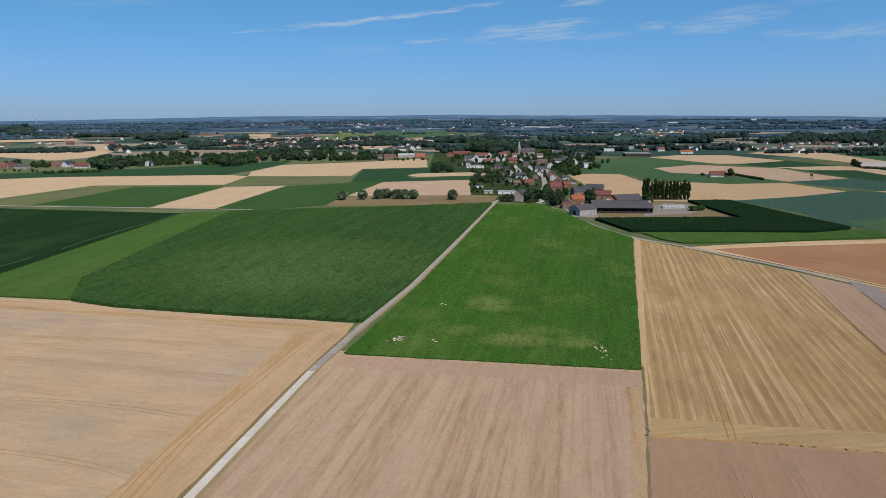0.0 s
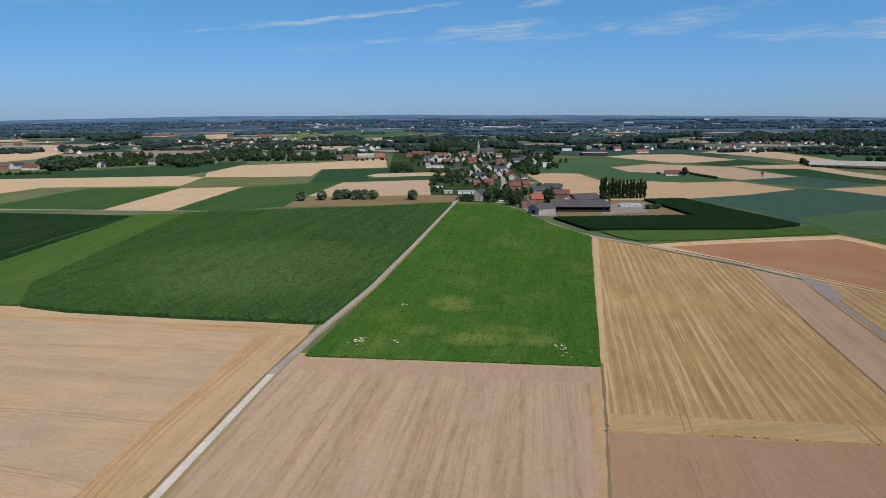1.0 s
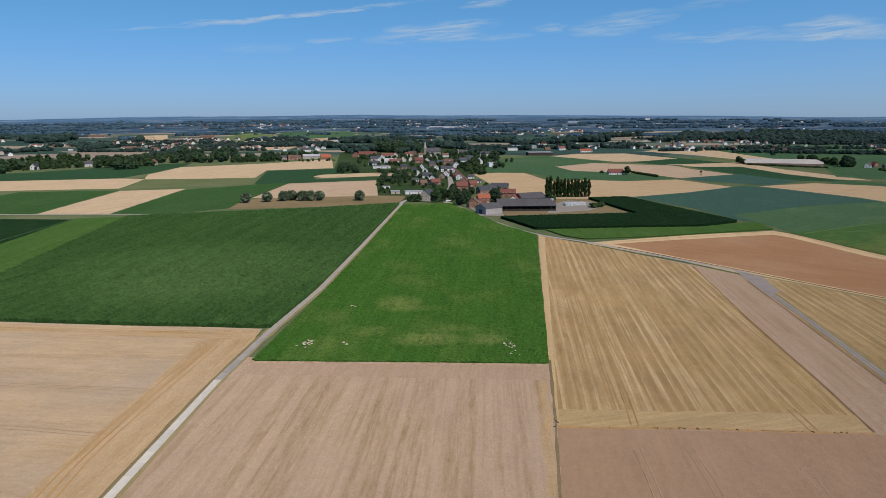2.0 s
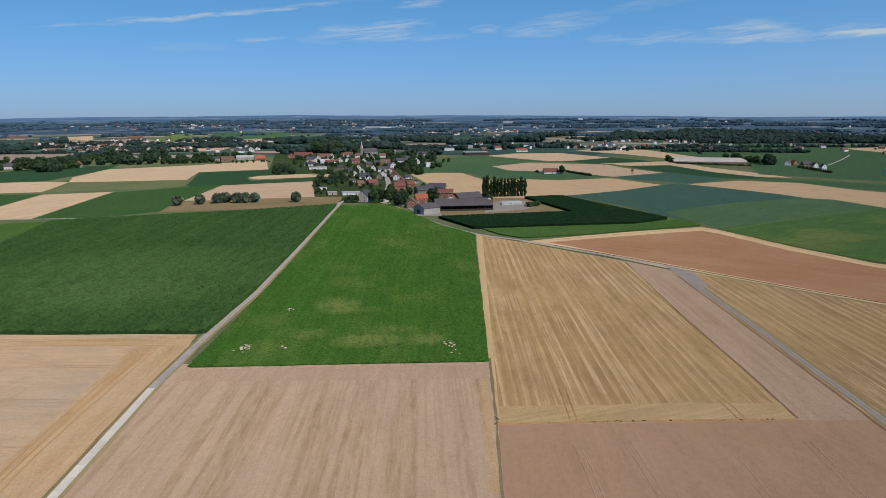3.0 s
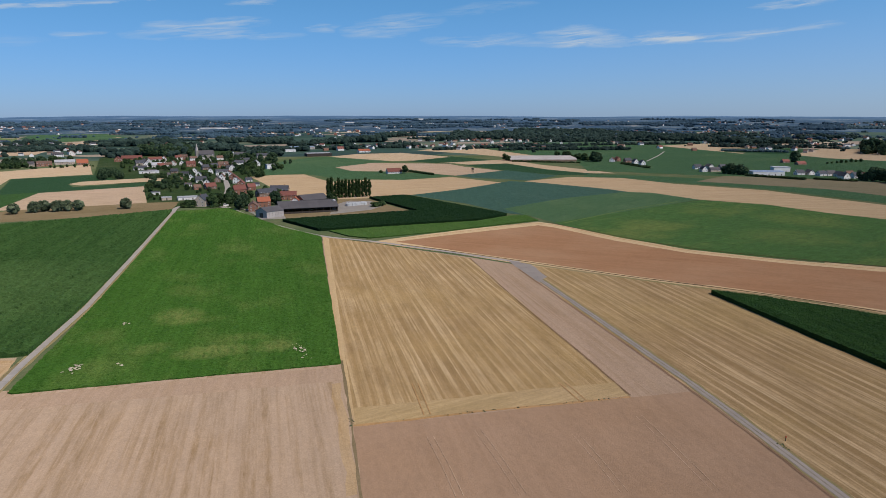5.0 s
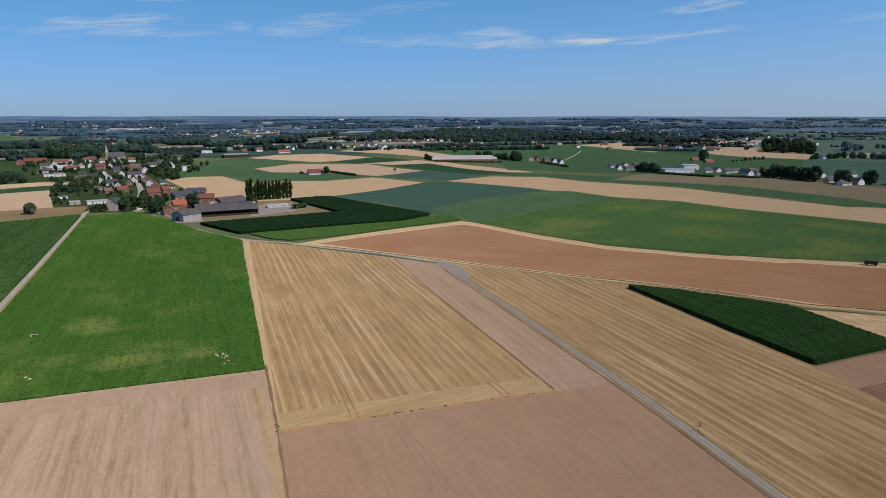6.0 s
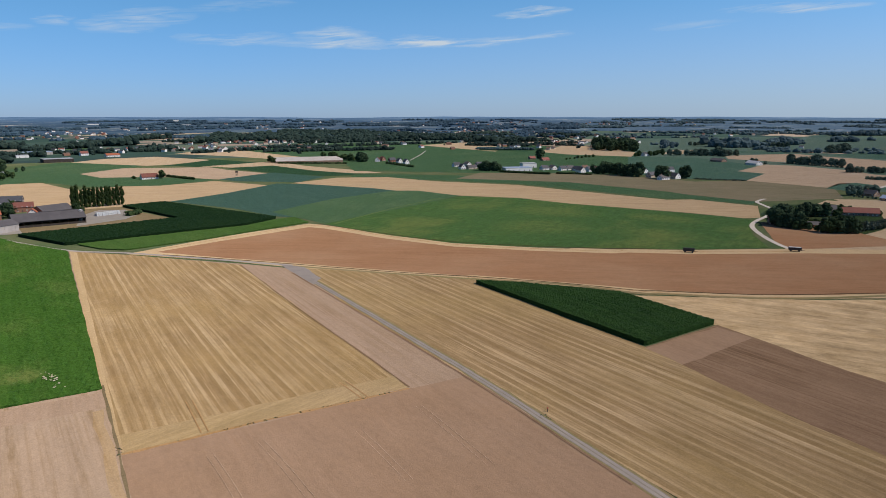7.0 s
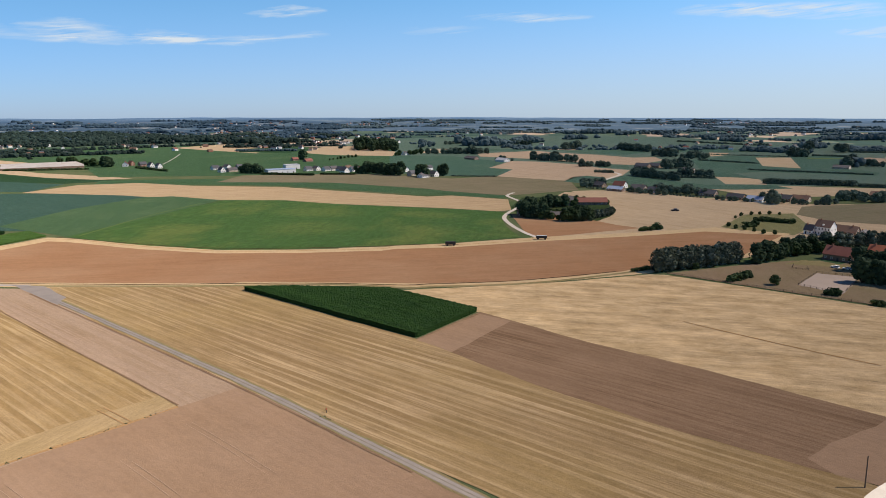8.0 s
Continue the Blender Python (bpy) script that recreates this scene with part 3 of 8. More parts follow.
def build_ground():
    radii = [0, 30, 80, 160, 300, 500, 800, 1200, 1600, 2000] + [2100 + 2750 * k / 22 for k in range(23)] + [4900, 4960]
    verts, faces, n = [(0, 0, 0)], [], 180
    for r in radii[1:]:
        for k in range(n):
            a = 2 * math.pi * k / n
            x, y = r * math.sin(a), r * math.cos(a)
            roll = 0.0 if r < 3900 else 5.0 * noise.noise((x * 0.0011, y * 0.0011, 5.0)) * (r - 3900) / 1000
            verts.append((x, y, on_land(x, y) + roll - 22.0 * max(0.0, (r - 4200) / 760)))
    for k in range(n):
        faces.append((0, 1 + (k + 1) % n, 1 + k))
    for i in range(len(radii) - 2):
        a, b = 1 + i * n, 1 + (i + 1) * n
        faces += [(a + k, a + (k + 1) % n, b + (k + 1) % n, b + k) for k in range(n)]
    tagged(mesh_part("ground", verts, faces, M["ground"]), "open rolling farmland in a patchwork of crops", "ground", "", "structure")


build_ground()

# ---- fields, from the far ones to the near ones ----
field("between", "rough grass between the fields", [(1450 * math.sin(radians(-62 + 12 * k)), 1450 * math.cos(radians(-62 + 12 * k))) for k in range(17)] + [(60, -420), (-260, -200)])
# beyond the village
field("village", "gardens and greenery of the village", [(-34.1, 1054.5), (-35.3, 1518.7), (-0.4, 1777.3), (280.7, 1832.5), (241.7, 1198.2), (201, 1041.5), (159.5, 982.3), (124.2, 786.8), (99.4, 635), (45, 672.9), (20.1, 720.6), (22.8, 905.5), (-21.9, 956.4)])
field("far_tan", "pale harvested grain field far off", [(-1014.8, 1634.3), (-912.7, 1658), (-727.8, 1578.8), (-676.9, 1352.2), (-695.5, 1269.7), (-853.6, 1372.9), (-971.5, 1356.9), (-1170.8, 1637.7)])
field("far_pink", "pinkish bare field between hedges", [(-790, 1580.1), (-968.2, 1970), (-914.2, 1969.2), (-731.5, 1578.9)])
field("far_tan", "pale stubble strip beyond the trees", [(-1289.4, 2079.9), (-1124.5, 2236.5), (-1225.3, 2364.8), (-1327.6, 2318.1), (-1435.1, 2152.6)])
field("far_tan", "pale stubble strip far off", [(-788.3, 2690.7), (-688.6, 2792.2), (-596, 2415.1), (-646.5, 2327.4)])
field("lime", "yellow-green flowering crop on a slope", [(-453.5, 2503), (-430.1, 2791), (-316.1, 2886.8), (-259.7, 2321.2), (-345.1, 2237.1)])
field("far_tan", "pale stubble field on the far slope", [(-338.2, 3375.5), (-235, 3801.5), (-194.8, 3358.8), (-276, 3252.7)])
field("grass", "green pasture on the far slope", [(-300.5, 2783.8), (-246.6, 3194.9), (-48.7, 3072), (39.7, 2671.8), (-112, 2409.2), (-231.6, 2501.1)])
field("far_pink", "bare field behind the village wood", [(-135.2, 2496.2), (-1.3, 2768.1), (38.4, 2579.7), (-35.1, 2231.4), (-140.7, 2275.3)])
field("far_pink", "bare soil field beside the wood", [(-310.5, 1916.2), (-239.1, 2065.4), (-132.8, 2147.5), (-159.6, 1722.5), (-257.8, 1669.6)])
field("grass_dark", "dark green crop strip", [(-742.2, 3108.8), (-616.3, 3335.9), (-345.9, 3205.7), (-430.1, 2791), (-622.6, 2692.8)])
field("grass", "green field far beyond the barn", [(463.3, 2126), (637.9, 2197.3), (549.9, 1891.9), (413.5, 1895.7)])
# left middle distance
field("grass_dark", "long dark green field below the hamlet", [(-713.8, 961.7), (-616.8, 988.7), (-449.6, 1092.2), (-344.2, 1234.5), (-273.7, 1263.7), (-270.4, 1164.1), (-285.5, 1046.2), (-300.5, 967.5), (-504.9, 925.4), (-652.9, 878.6)])
field("far_tan", "long pale harvested grain field", [(-652.9, 878.6), (-562.9, 901.3), (-509.5, 933.9), (-300.5, 967.5), (-265.3, 949.4), (-259.2, 833.4), (-406.6, 820.7), (-433.9, 692.1), (-457.5, 612.1)])
field("far_tan", "striped pale stubble field before the trees", [(-281.5, 1025.3), (-270.4, 1164.1), (-152.3, 1231.9), (-46.6, 1342.1), (-35.9, 1111.3), (-130.8, 1077.5), (-130.6, 948.4), (-265.3, 949.4)])
field("olive_green", "olive grass strip between two fields", [(-262.9, 940.7), (-130.4, 957.2), (-121.3, 860.8), (-260.4, 826.7)])
field("grass_dark", "dark green crop before the village", [(-129.1, 1077.4), (-35.5, 1099.4), (0.2, 993.1), (-58.1, 965.7), (-51.2, 922.3), (52, 955.8), (48, 905.3), (-113.3, 860.7), (-120.6, 875.5)])
field("far_tan", "narrow pale stubble strip", [(-58.1, 965.7), (-45.9, 993.5), (49.2, 1022.3), (48.8, 964.8), (-43.4, 939.1)])
field("olive_green", "olive green grass strip", [(-449.4, 601.1), (-431, 687.3), (-406.6, 820.7), (-260.4, 826.7), (-349.8, 801.1), (-373.3, 643.4), (-403.9, 643.4), (-457.5, 612.1)])
field("green_left", "green crop strip beside the track", [(-372.3, 643.4), (-352.5, 807.5), (-253.1, 813.5), (-262.4, 623.4)])
field("far_tan", "pale stubble strip beside the track", [(-260.8, 619.6), (-251.1, 807), (-186.5, 819.7), (-202, 615.8)])
field("green_left", "green crop field before the willows", [(-201.1, 615.8), (-185, 813.2), (-107.5, 868), (-81.1, 875.2), (-101.3, 726), (-109.1, 696.2), (-110, 643.2), (-152.7, 612.1)])
field("far_pink", "bare field behind the row of willows", [(-102.3, 720.9), (-80.5, 867.8), (22.6, 897.6), (19.7, 725.7), (-54.5, 705.7)])
field("dry_grass", "dry brown grass below the willows", [(-111.1, 635.1), (-108.1, 696.2), (-88.7, 715.8), (19.7, 725.7), (47.5, 720.5), (43.8, 695.9), (35, 651.3), (-19.5, 643.1)])
# right middle distance
field("far_tan", "pale stubble field on the right rise", [(609.3, 1522.9), (730.4, 1641.5), (788.4, 1604), (833, 1409.6), (813.9, 1182.1), (725, 1070.3), (665, 1209), (653.8, 1356.8)])
field("far_tan", "pale grain field behind the red-roofed shed", [(363.2, 1370.9), (443.6, 1446), (542.3, 1444.2), (575.1, 1267), (495.4, 1194.9), (430, 1195.7)])
field("grass", "green field between the village and the shed", [(241.7, 1256.4), (337, 1371.4), (368.4, 1370.8), (431.8, 1195.7), (303.8, 1095.8), (339.3, 1061.6), (335.9, 990.3), (386.2, 919.3), (400.3, 872.4), (316.3, 844.2), (250.7, 888.4), (229.6, 991.2), (164.9, 991.8)])
field("far_pink", "pinkish stubble around the red-roofed shed", [(302.2, 1095.8), (386.6, 1169.2), (434.4, 1130.3), (491.6, 1093.8), (485.4, 1018.3), (501.7, 886.8), (403.6, 872.4), (386, 927.5), (370.8, 962.3), (303.7, 1010)])
field("grass_dark", "dark green crop wedge", [(453.9, 1181.8), (575.1, 1267), (570.4, 1404.5), (590.3, 1221.9), (605.7, 1104.2), (490.7, 1082.3)])
field("far_tan", "pale stubble wedge", [(485, 1114.4), (631.5, 1148.1), (613.4, 1002.3), (619, 884), (616, 811.6), (556, 848.5), (530.9, 965.4), (504.1, 1093.7)])
field("grass_dark", "dark green wedge beside the stubble", [(499.4, 1057.7), (580.2, 1055.1), (569.5, 914.6), (582.7, 832.1), (592, 792.4), (528.6, 820.4), (504, 916.7)])
field("far_gold", "golden stubble field left of the poplars", [(154.3, 973.1), (191.5, 991.5), (227.5, 981.8), (229.7, 873.4), (185, 695.6), (160.7, 725.3), (152.4, 818.1)])
field("far_gold", "golden stubble field behind the poplars", [(227.3, 858.8), (284.3, 865.7), (319.6, 844.2), (390.4, 857.9), (413, 751.2), (386.6, 724.7), (264.4, 681.5), (222.1, 672.6), (179, 672.7)])
field("teal", "blue-green crop strip", [(404.7, 875.2), (509.2, 926), (523.7, 812.8), (453.5, 767.5), (437.5, 795.8), (408.5, 832.5)])
field("grass", "green pasture beyond the stubble strip", [(788.4, 1604), (1133.6, 1760.2), (1359.5, 1660.7), (1418.5, 1389.1), (1434.5, 994.6), (1324.5, 732.4), (983.1, 541.4), (817.4, 563.5), (707.6, 710.6), (655.5, 799), (606.4, 866), (716.1, 1057.2)])
field("far_tan", "pale stubble field beyond the hamlet", [(1237.3, 1465.9), (1478.3, 1533.7), (1418.5, 1389.1), (1322.8, 1223.4), (1140, 1099.5)])
field("grass_dark", "dark green crop beyond the hamlet", [(1272.2, 1290.8), (1389.3, 1215.1), (1333.9, 1118.8), (1181.4, 1046.9), (1161.4, 1169.4)])
field("far_tan", "pale stubble field beside the wood", [(1200.6, 1034.7), (1455.7, 1172.1), (1521.8, 1129.4), (1316.3, 864.2), (1180.5, 784.7), (1158.8, 919.1)])
field("far_pink", "pinkish field beyond the wood", [(1268.1, 767.8), (1469.9, 813.7), (1292.5, 714.5), (1195.7, 704.3)])
field("grass", "long green crop strip", [(534.2, 775.4), (562.2, 728.9), (596, 662.8), (628.7, 570.3), (627.9, 494.9), (619, 370.6), (632.9, 357), (632.1, 294.3), (661.5, 301.8), (665.9, 375.6), (677.1, 406.1), (687.2, 542.3), (676, 678.6), (624.8, 761.4), (571.5, 816.1)])
field("olive", "olive brown mown field", [(626.2, 671.2), (714.3, 717.3), (780.8, 634.4), (810.4, 558.6), (806.4, 485.3), (799.1, 442.5), (862.6, 410), (829.7, 297.4), (740.7, 255.8), (656.9, 299.7), (665.9, 375.6), (677.1, 406.1), (687.2, 542.3), (641.6, 643.8)])
field("far_gold", "golden stubble strip along the meadow", [(443.8, 764.5), (526.6, 790.1), (577.5, 748.8), (582.5, 662.5), (619, 561.4), (614.6, 484.3), (611.5, 366), (631, 349.5), (626.1, 285.6), (556.3, 251), (544.2, 258.4), (542.7, 300.6), (539.5, 321.9), (522.4, 410.6), (522.2, 472.7), (495.9, 526.6), (477.6, 618.9), (459.2, 712.5)])
field("teal", "large blue-green cabbage field", [(264.8, 680.2), (339.2, 714.1), (429.3, 773.2), (451.2, 739.4), (478.1, 645.9), (481.1, 586), (392.1, 556.4), (338.8, 536.8), (293.8, 505.9), (286.6, 519.2), (284.9, 589.1)])
field("meadow_strip", "thin bluish grass strip beside the meadow", [(297, 545.7), (313, 554.3), (387.9, 591.7), (476.6, 612.7), (495.9, 594.3), (495.9, 526.6), (444.9, 509), (293.1, 458.5)])
field("meadow", "broad green meadow with paler patches", [(293.1, 458.5), (444.9, 509), (494.8, 521.6), (522.2, 472.7), (522.4, 410.6), (536.6, 320.2), (539.4, 298.8), (544.2, 258.4), (538.4, 246.9), (504.4, 235.1), (470, 215), (434.5, 188.9), (394.4, 218.6), (347.7, 271.8), (315.9, 311.1), (300.3, 351.7), (292.9, 394.3)])
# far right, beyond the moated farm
field("grass_haze_far", "pasture on the far rise paled and blued for haze", [(1965.2, 1294), (2327.7, 1151.8), (2432.8, 897.5), (2466.7, 558.2), (2216.8, 267.9), (2047.8, -51.9), (927.6, -28), (839.2, 144.1), (818.4, 184.6), (831.8, 277.1), (854.8, 406.3), (930.3, 515.1), (893.4, 589.3)])
field("grass_haze_rise", "green pasture before the farm lane", [(1179.9, 790.7), (1231.6, 681.8), (1132.3, 538.5), (1105.2, 494.7), (996.5, 483.3), (970.5, 434.2), (854.8, 406.3), (828.3, 458.7), (837.9, 562.1)])
field("far_tan", "thin pale stubble strip on the rise", [(2756.8, 1539.6), (2831.6, 1388), (2679.3, 1325.9), (2611.3, 1471.5)])
field("far_tan", "small stubble strip below a hedge", [(1291.5, 792.4), (1447.5, 857.6), (1568.1, 868), (1474.5, 798.5), (1334.6, 752.3)])
field("grass_haze_rise", "narrow green strip on the rise", [(1448.8, 730.6), (1580.9, 767.1), (1597.6, 660.8), (1422.3, 617.5)])
field("far_pink", "pinkish field behind white houses", [(1586.7, 684.7), (1829, 778), (1955.7, 788.6), (1986.3, 609.3), (1854.3, 543.4), (1764.5, 505.8), (1546.9, 517.9), (1524.1, 627.6)])
field("far_pink", "long pinkish brown strip", [(1323.5, 673.8), (1409.8, 644.3), (1478.1, 608.6), (1418.1, 522.1), (1388, 441.6), (1325.9, 358.4), (1360.6, 326.2), (1269.9, 288.9), (1137.8, 307), (1144.7, 382.5), (1209, 486.8), (1238.3, 624.4)])
field("grass_haze_rise", "green field band on the far rise", [(1481.2, 545.5), (1595.5, 534.2), (1679.2, 481.1), (1533, 379.7), (1411.1, 392.7), (1417.3, 474.2)])
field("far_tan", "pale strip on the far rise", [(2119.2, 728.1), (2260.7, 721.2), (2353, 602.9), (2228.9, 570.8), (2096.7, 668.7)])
field("grass_haze_rise", "dark green strip beside trees", [(1067.1, 340.5), (1131, 350), (1134.7, 313.3), (1055, 288.5)])
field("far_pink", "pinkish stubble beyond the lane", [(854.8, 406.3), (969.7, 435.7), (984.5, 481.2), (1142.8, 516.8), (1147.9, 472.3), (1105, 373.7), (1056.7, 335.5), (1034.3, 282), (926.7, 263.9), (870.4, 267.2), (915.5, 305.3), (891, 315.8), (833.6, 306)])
field("grass_haze_rise", "green pasture beside the lane", [(826, 304.6), (884, 311), (915.5, 305.3), (900, 279.4), (850.5, 272.9), (813.7, 281.3)])
field("grass_haze_rise", "green orchard meadow beside the lane", [(855.7, 262.7), (935.1, 266.4), (903.7, 201.6), (813.2, 181), (836, 237.7)])
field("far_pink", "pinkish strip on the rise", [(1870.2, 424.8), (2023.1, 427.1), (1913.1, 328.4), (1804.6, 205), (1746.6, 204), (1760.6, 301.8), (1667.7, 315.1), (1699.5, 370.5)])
field("grass_haze_rise", "green strip on the rise", [(1670.5, 370.3), (1703.7, 297.8), (1720.2, 200.8), (1624.2, 183.9), (1563.6, 261.9), (1547.6, 348.4)])
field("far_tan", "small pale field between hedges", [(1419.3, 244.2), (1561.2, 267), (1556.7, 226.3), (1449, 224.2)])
field("grass_haze_rise", "green field between hedges far off", [(1290.1, 247.2), (1454.3, 213), (1541.7, 28.9), (1203.6, 13.7), (1133.3, -27.2), (1069.4, -18.7), (955.7, 99.3), (971.1, 157.2), (1088.8, 196.2)])
field("grass_haze_far", "grass field along a hedge, paled for haze", [(1037.4, 143.2), (1084.3, 113.6), (1076.5, -13.8), (928.7, -2.1), (897.7, 87), (954.2, 102.3)])
field("far_tan", "tan field with a sharp corner", [(1420, 161.9), (1446.3, 106.8), (1174.7, 72.1), (1199.2, 126.3)])
field("lime", "narrow yellow-green strip", [(1459.8, 78.6), (1467.7, 23.7), (1432.5, 22.9), (1422.6, 79.9)])
field("far_tan", "thin stubble strip beside a farm", [(2029.6, 231.3), (2086.2, 190.4), (1965.4, 132.7), (1835.3, 137.4), (1836.3, 202.7)])
field("far_tan", "striped tan field between hedges", [(971.1, 157.2), (971.3, 120.5), (954.2, 102.3), (890.1, 87.4), (876.2, 129.1)])
field("far_pink", "pale bare field at the wood's edge", [(1454, 14.7), (1505.2, -16.2), (1480.2, -39.7), (1334.8, -36.6), (1283, 11.4)])
field("far_tan", "tan harvested field behind the hamlet", [(819.6, 141.7), (820.7, 100.9), (881, 76.7), (900, -27.4), (826.1, -25.8), (768.3, 53.6), (766.6, 88.7)])
field("grass_haze_rise", "green strip behind the hamlet", [(816.7, 245.3), (888.5, 198.1), (859.2, 147.6), (886.5, 80.1), (856.1, 57.8), (815.3, 111.3), (807, 179.5)])
field("far_tan", "pale stubble margins round the farms", [(533, 235.4), (712.5, 261.2), (728.8, 98.9), (716.4, 29.2), (774.2, -80.8), (544.1, -59.5), (494.7, 32.1), (434.6, 47.7), (364.4, 87.1), (427.5, 174.4)])
field("village", "garden greenery of the moated farm", [(577, 260.4), (645.3, 279.4), (685.2, 245.2), (660.4, 200.4), (570, 165.5), (520.1, 167.8), (518.8, 207.8), (506.2, 218.8)])
field("far_tan", "wide pale stubble field with a baler", [(725.8, 259.8), (761.2, 216.2), (709.9, 96.2), (712, 29), (621.3, 75.8), (547.4, 81.3), (520.8, 114.3), (513.9, 149.7), (535.7, 163.2), (598.2, 171.5), (674.9, 202.1), (695.2, 237)])
field("orange", "reddish field below the moated farm", [(530.9, 239.5), (555.2, 222.5), (535.1, 177.2), (517, 149.8), (509.8, 129.4), (438.3, 177.2), (455.2, 194.5)])
field("olive", "brown mown field behind the villa", [(693.5, 38.9), (753.7, -24.3), (774.2, -80.8), (596.5, -64.4), (608.1, -21.1), (608.3, 14.3), (636.9, 39.2)])
field("orchard", "orchard grass with young trees", [(541.5, 81.1), (617.8, 75.3), (643.1, 41.7), (593.2, 30.4), (572.2, 23.7), (525.9, 32.9), (535.2, 71.1)])
field("dry_grass", "dry grass round the farm buildings", [(106.2, 564.3), (222, 558.2), (216.7, 615.7), (215.4, 672.6), (179.1, 677.1), (119.6, 612)])
band("verge", "lime", "pale line between strip and meadow", [(466.8, 523), (384.9, 493.9), (297.9, 453)], 2.0, "verge", 0.0, 0.5)
# middle ground
field("edge", "pale straw headland round the ploughed field", [(141, 436.7), (192.1, 450.7), (235.2, 459.9), (284.2, 466.6), (290.1, 451.9), (295.1, 385.7), (306.3, 331), (331.9, 286.1), (359.4, 248.6), (369.1, 244.5), (392.6, 217.6), (430.1, 187.7), (476.8, 134.1), (535.8, 86.2), (532.5, 35.1), (439.9, 48.3), (364.4, 87.1), (328.2, 119), (307.4, 139.7), (284.1, 172.8), (266.7, 209.4), (244.7, 249.7), (240.2, 251), (221.6, 280.1), (194.2, 334), (174.7, 378.3)])
field("orange", "reddish brown ploughed field", [(156.9, 430.6), (190.6, 438), (229.8, 445.1), (275.3, 451.9), (280.1, 438.7), (285.3, 375.9), (298.3, 322.4), (323.8, 278.9), (350.9, 242.5), (359.4, 238.2), (380.6, 210.9), (427.1, 170.8), (469.6, 128.2), (515.7, 86.5), (522.4, 39.4), (442, 51.6), (381.1, 91.3), (361.6, 100.8), (335.3, 121.6), (313.9, 142.6), (290.1, 176.4), (272.4, 213.7), (250.9, 255.7), (247, 258.2), (229, 289.5), (200.5, 344.8), (178.5, 386.3)])
# near fields
field("strip", "bare soil margins between the near fields", [(119.2, 471.2), (177.6, 364.3), (192.2, 331.8), (149.3, 155.3), (129.3, 79.4), (121.9, 57.5), (28.8, 105), (60, 217.8)])
field("stubble", "golden stubble field with long swath lines", [(119.8, 465.7), (142.6, 430.9), (176.1, 361.3), (129.3, 159.6), (50.5, 172.6), (60.3, 217.6)])
field("stubble_head", "pale cross-cut headland of the stubble field", [(52.7, 184.2), (89.6, 178.1), (115.7, 173.1), (134.1, 170.1), (129.3, 159.6), (50.5, 172.6)], 1.2)
field("stubble_side", "pale side headland of the stubble field", [(119.8, 470.8), (121.4, 461.3), (62.4, 219.5), (51.4, 173.6), (49.8, 172.3), (59.9, 218)], 0.3)
field("strip", "bare pale strip along the lane", [(176.1, 361.3), (188.2, 332.7), (177.5, 279.4), (151.1, 174.1), (149.2, 155.9), (129.3, 159.6)])
field("stubble_two", "golden stubble field with dark swath lines", [(197, 329.9), (244.5, 250.1), (223.2, 178.6), (214, 133.3), (192.5, 77.7), (181, 36.8), (174.7, 3.5), (173.7, -6.7), (169.2, -24.9), (145.5, -5), (121.9, 37), (127.5, 57.3), (134.4, 87), (141.1, 117.1), (147.8, 153.5), (158.2, 197.8), (172.4, 260.8)])
field("straw", "rough pale straw field with lodged patches", [(272.7, 179.6), (301.5, 145.7), (325.9, 118.2), (361.8, 86.4), (364.5, 78.6), (357.5, 45.6), (352.2, 21), (343.6, -15.5), (324.8, -56.3), (200.6, -38.6), (216.3, -12.8), (230.8, 35.8), (239.8, 75.8), (255.7, 126.6)])
field("brown", "dark brown harrowed strip", [(257.9, 129.7), (239.8, 75.8), (230.8, 35.8), (216.3, -12.8), (207.8, -39.6), (174.8, -34.9), (174.7, -19.4), (173.2, -9.4), (174.7, 3.5), (181, 36.8), (192.5, 77.7), (214, 133.3)])
field("tan_br", "finely harrowed beige field", [(50.2, 171.7), (128.4, 158.6), (148.6, 154.6), (137.6, 114), (128.9, 79.7), (121.9, 57.5), (72.5, 76.2), (34.6, 101.2), (41.7, 140.2)])
field("tan_mid", "harrowed pink-beige field with straw streaks", [(-37.6, 238.5), (15.7, 228.5), (61.7, 221.4), (50.2, 171.8), (41.8, 138.6), (33.5, 104.7), (-57.5, 103.7), (-54.7, 138.3)])
field("tan_left", "pale harvested field beside the concrete road", [(-337.9, 323.3), (-256, 319.5), (-199.9, 312.5), (-169, 306.7), (-143.2, 296.5), (-90.5, 284.5), (-36.6, 271.2), (-55.6, 140.9), (-59.3, 103.7), (-134.3, 102.9)])
field("headland", "tracked headland along the concrete road", [(-52.8, 272.6), (-36.8, 268.1), (-55.6, 140.9), (-59.1, 116.8), (-69.6, 116.7), (-71.8, 141.9), (-67.6, 180.9), (-62.7, 217.3), (-58.7, 245.8)], 1.6)
field("headland_top", "golden headland below the maize", [(-250.4, 312.2), (-195.6, 305.6), (-165.5, 300), (-140.3, 290.2), (-88.7, 278.7), (-37.6, 265.9), (-40.6, 258), (-85.4, 267.8), (-135.5, 280), (-187.6, 292.6), (-239.2, 297.7)], 1.6)
field("strip", "smooth headland of the harrowed field", [(-36.4, 232.6), (15.5, 224.7), (60.4, 217.8), (57.5, 205), (18.1, 212.1), (-37.3, 222.2)], 1.4)
field("headland", "straw streak along the field boundary", [(53.3, 204), (56.2, 204.1), (48.9, 171.8), (41, 138.6), (38.5, 138.5), (46.1, 171.7)], 1.2)
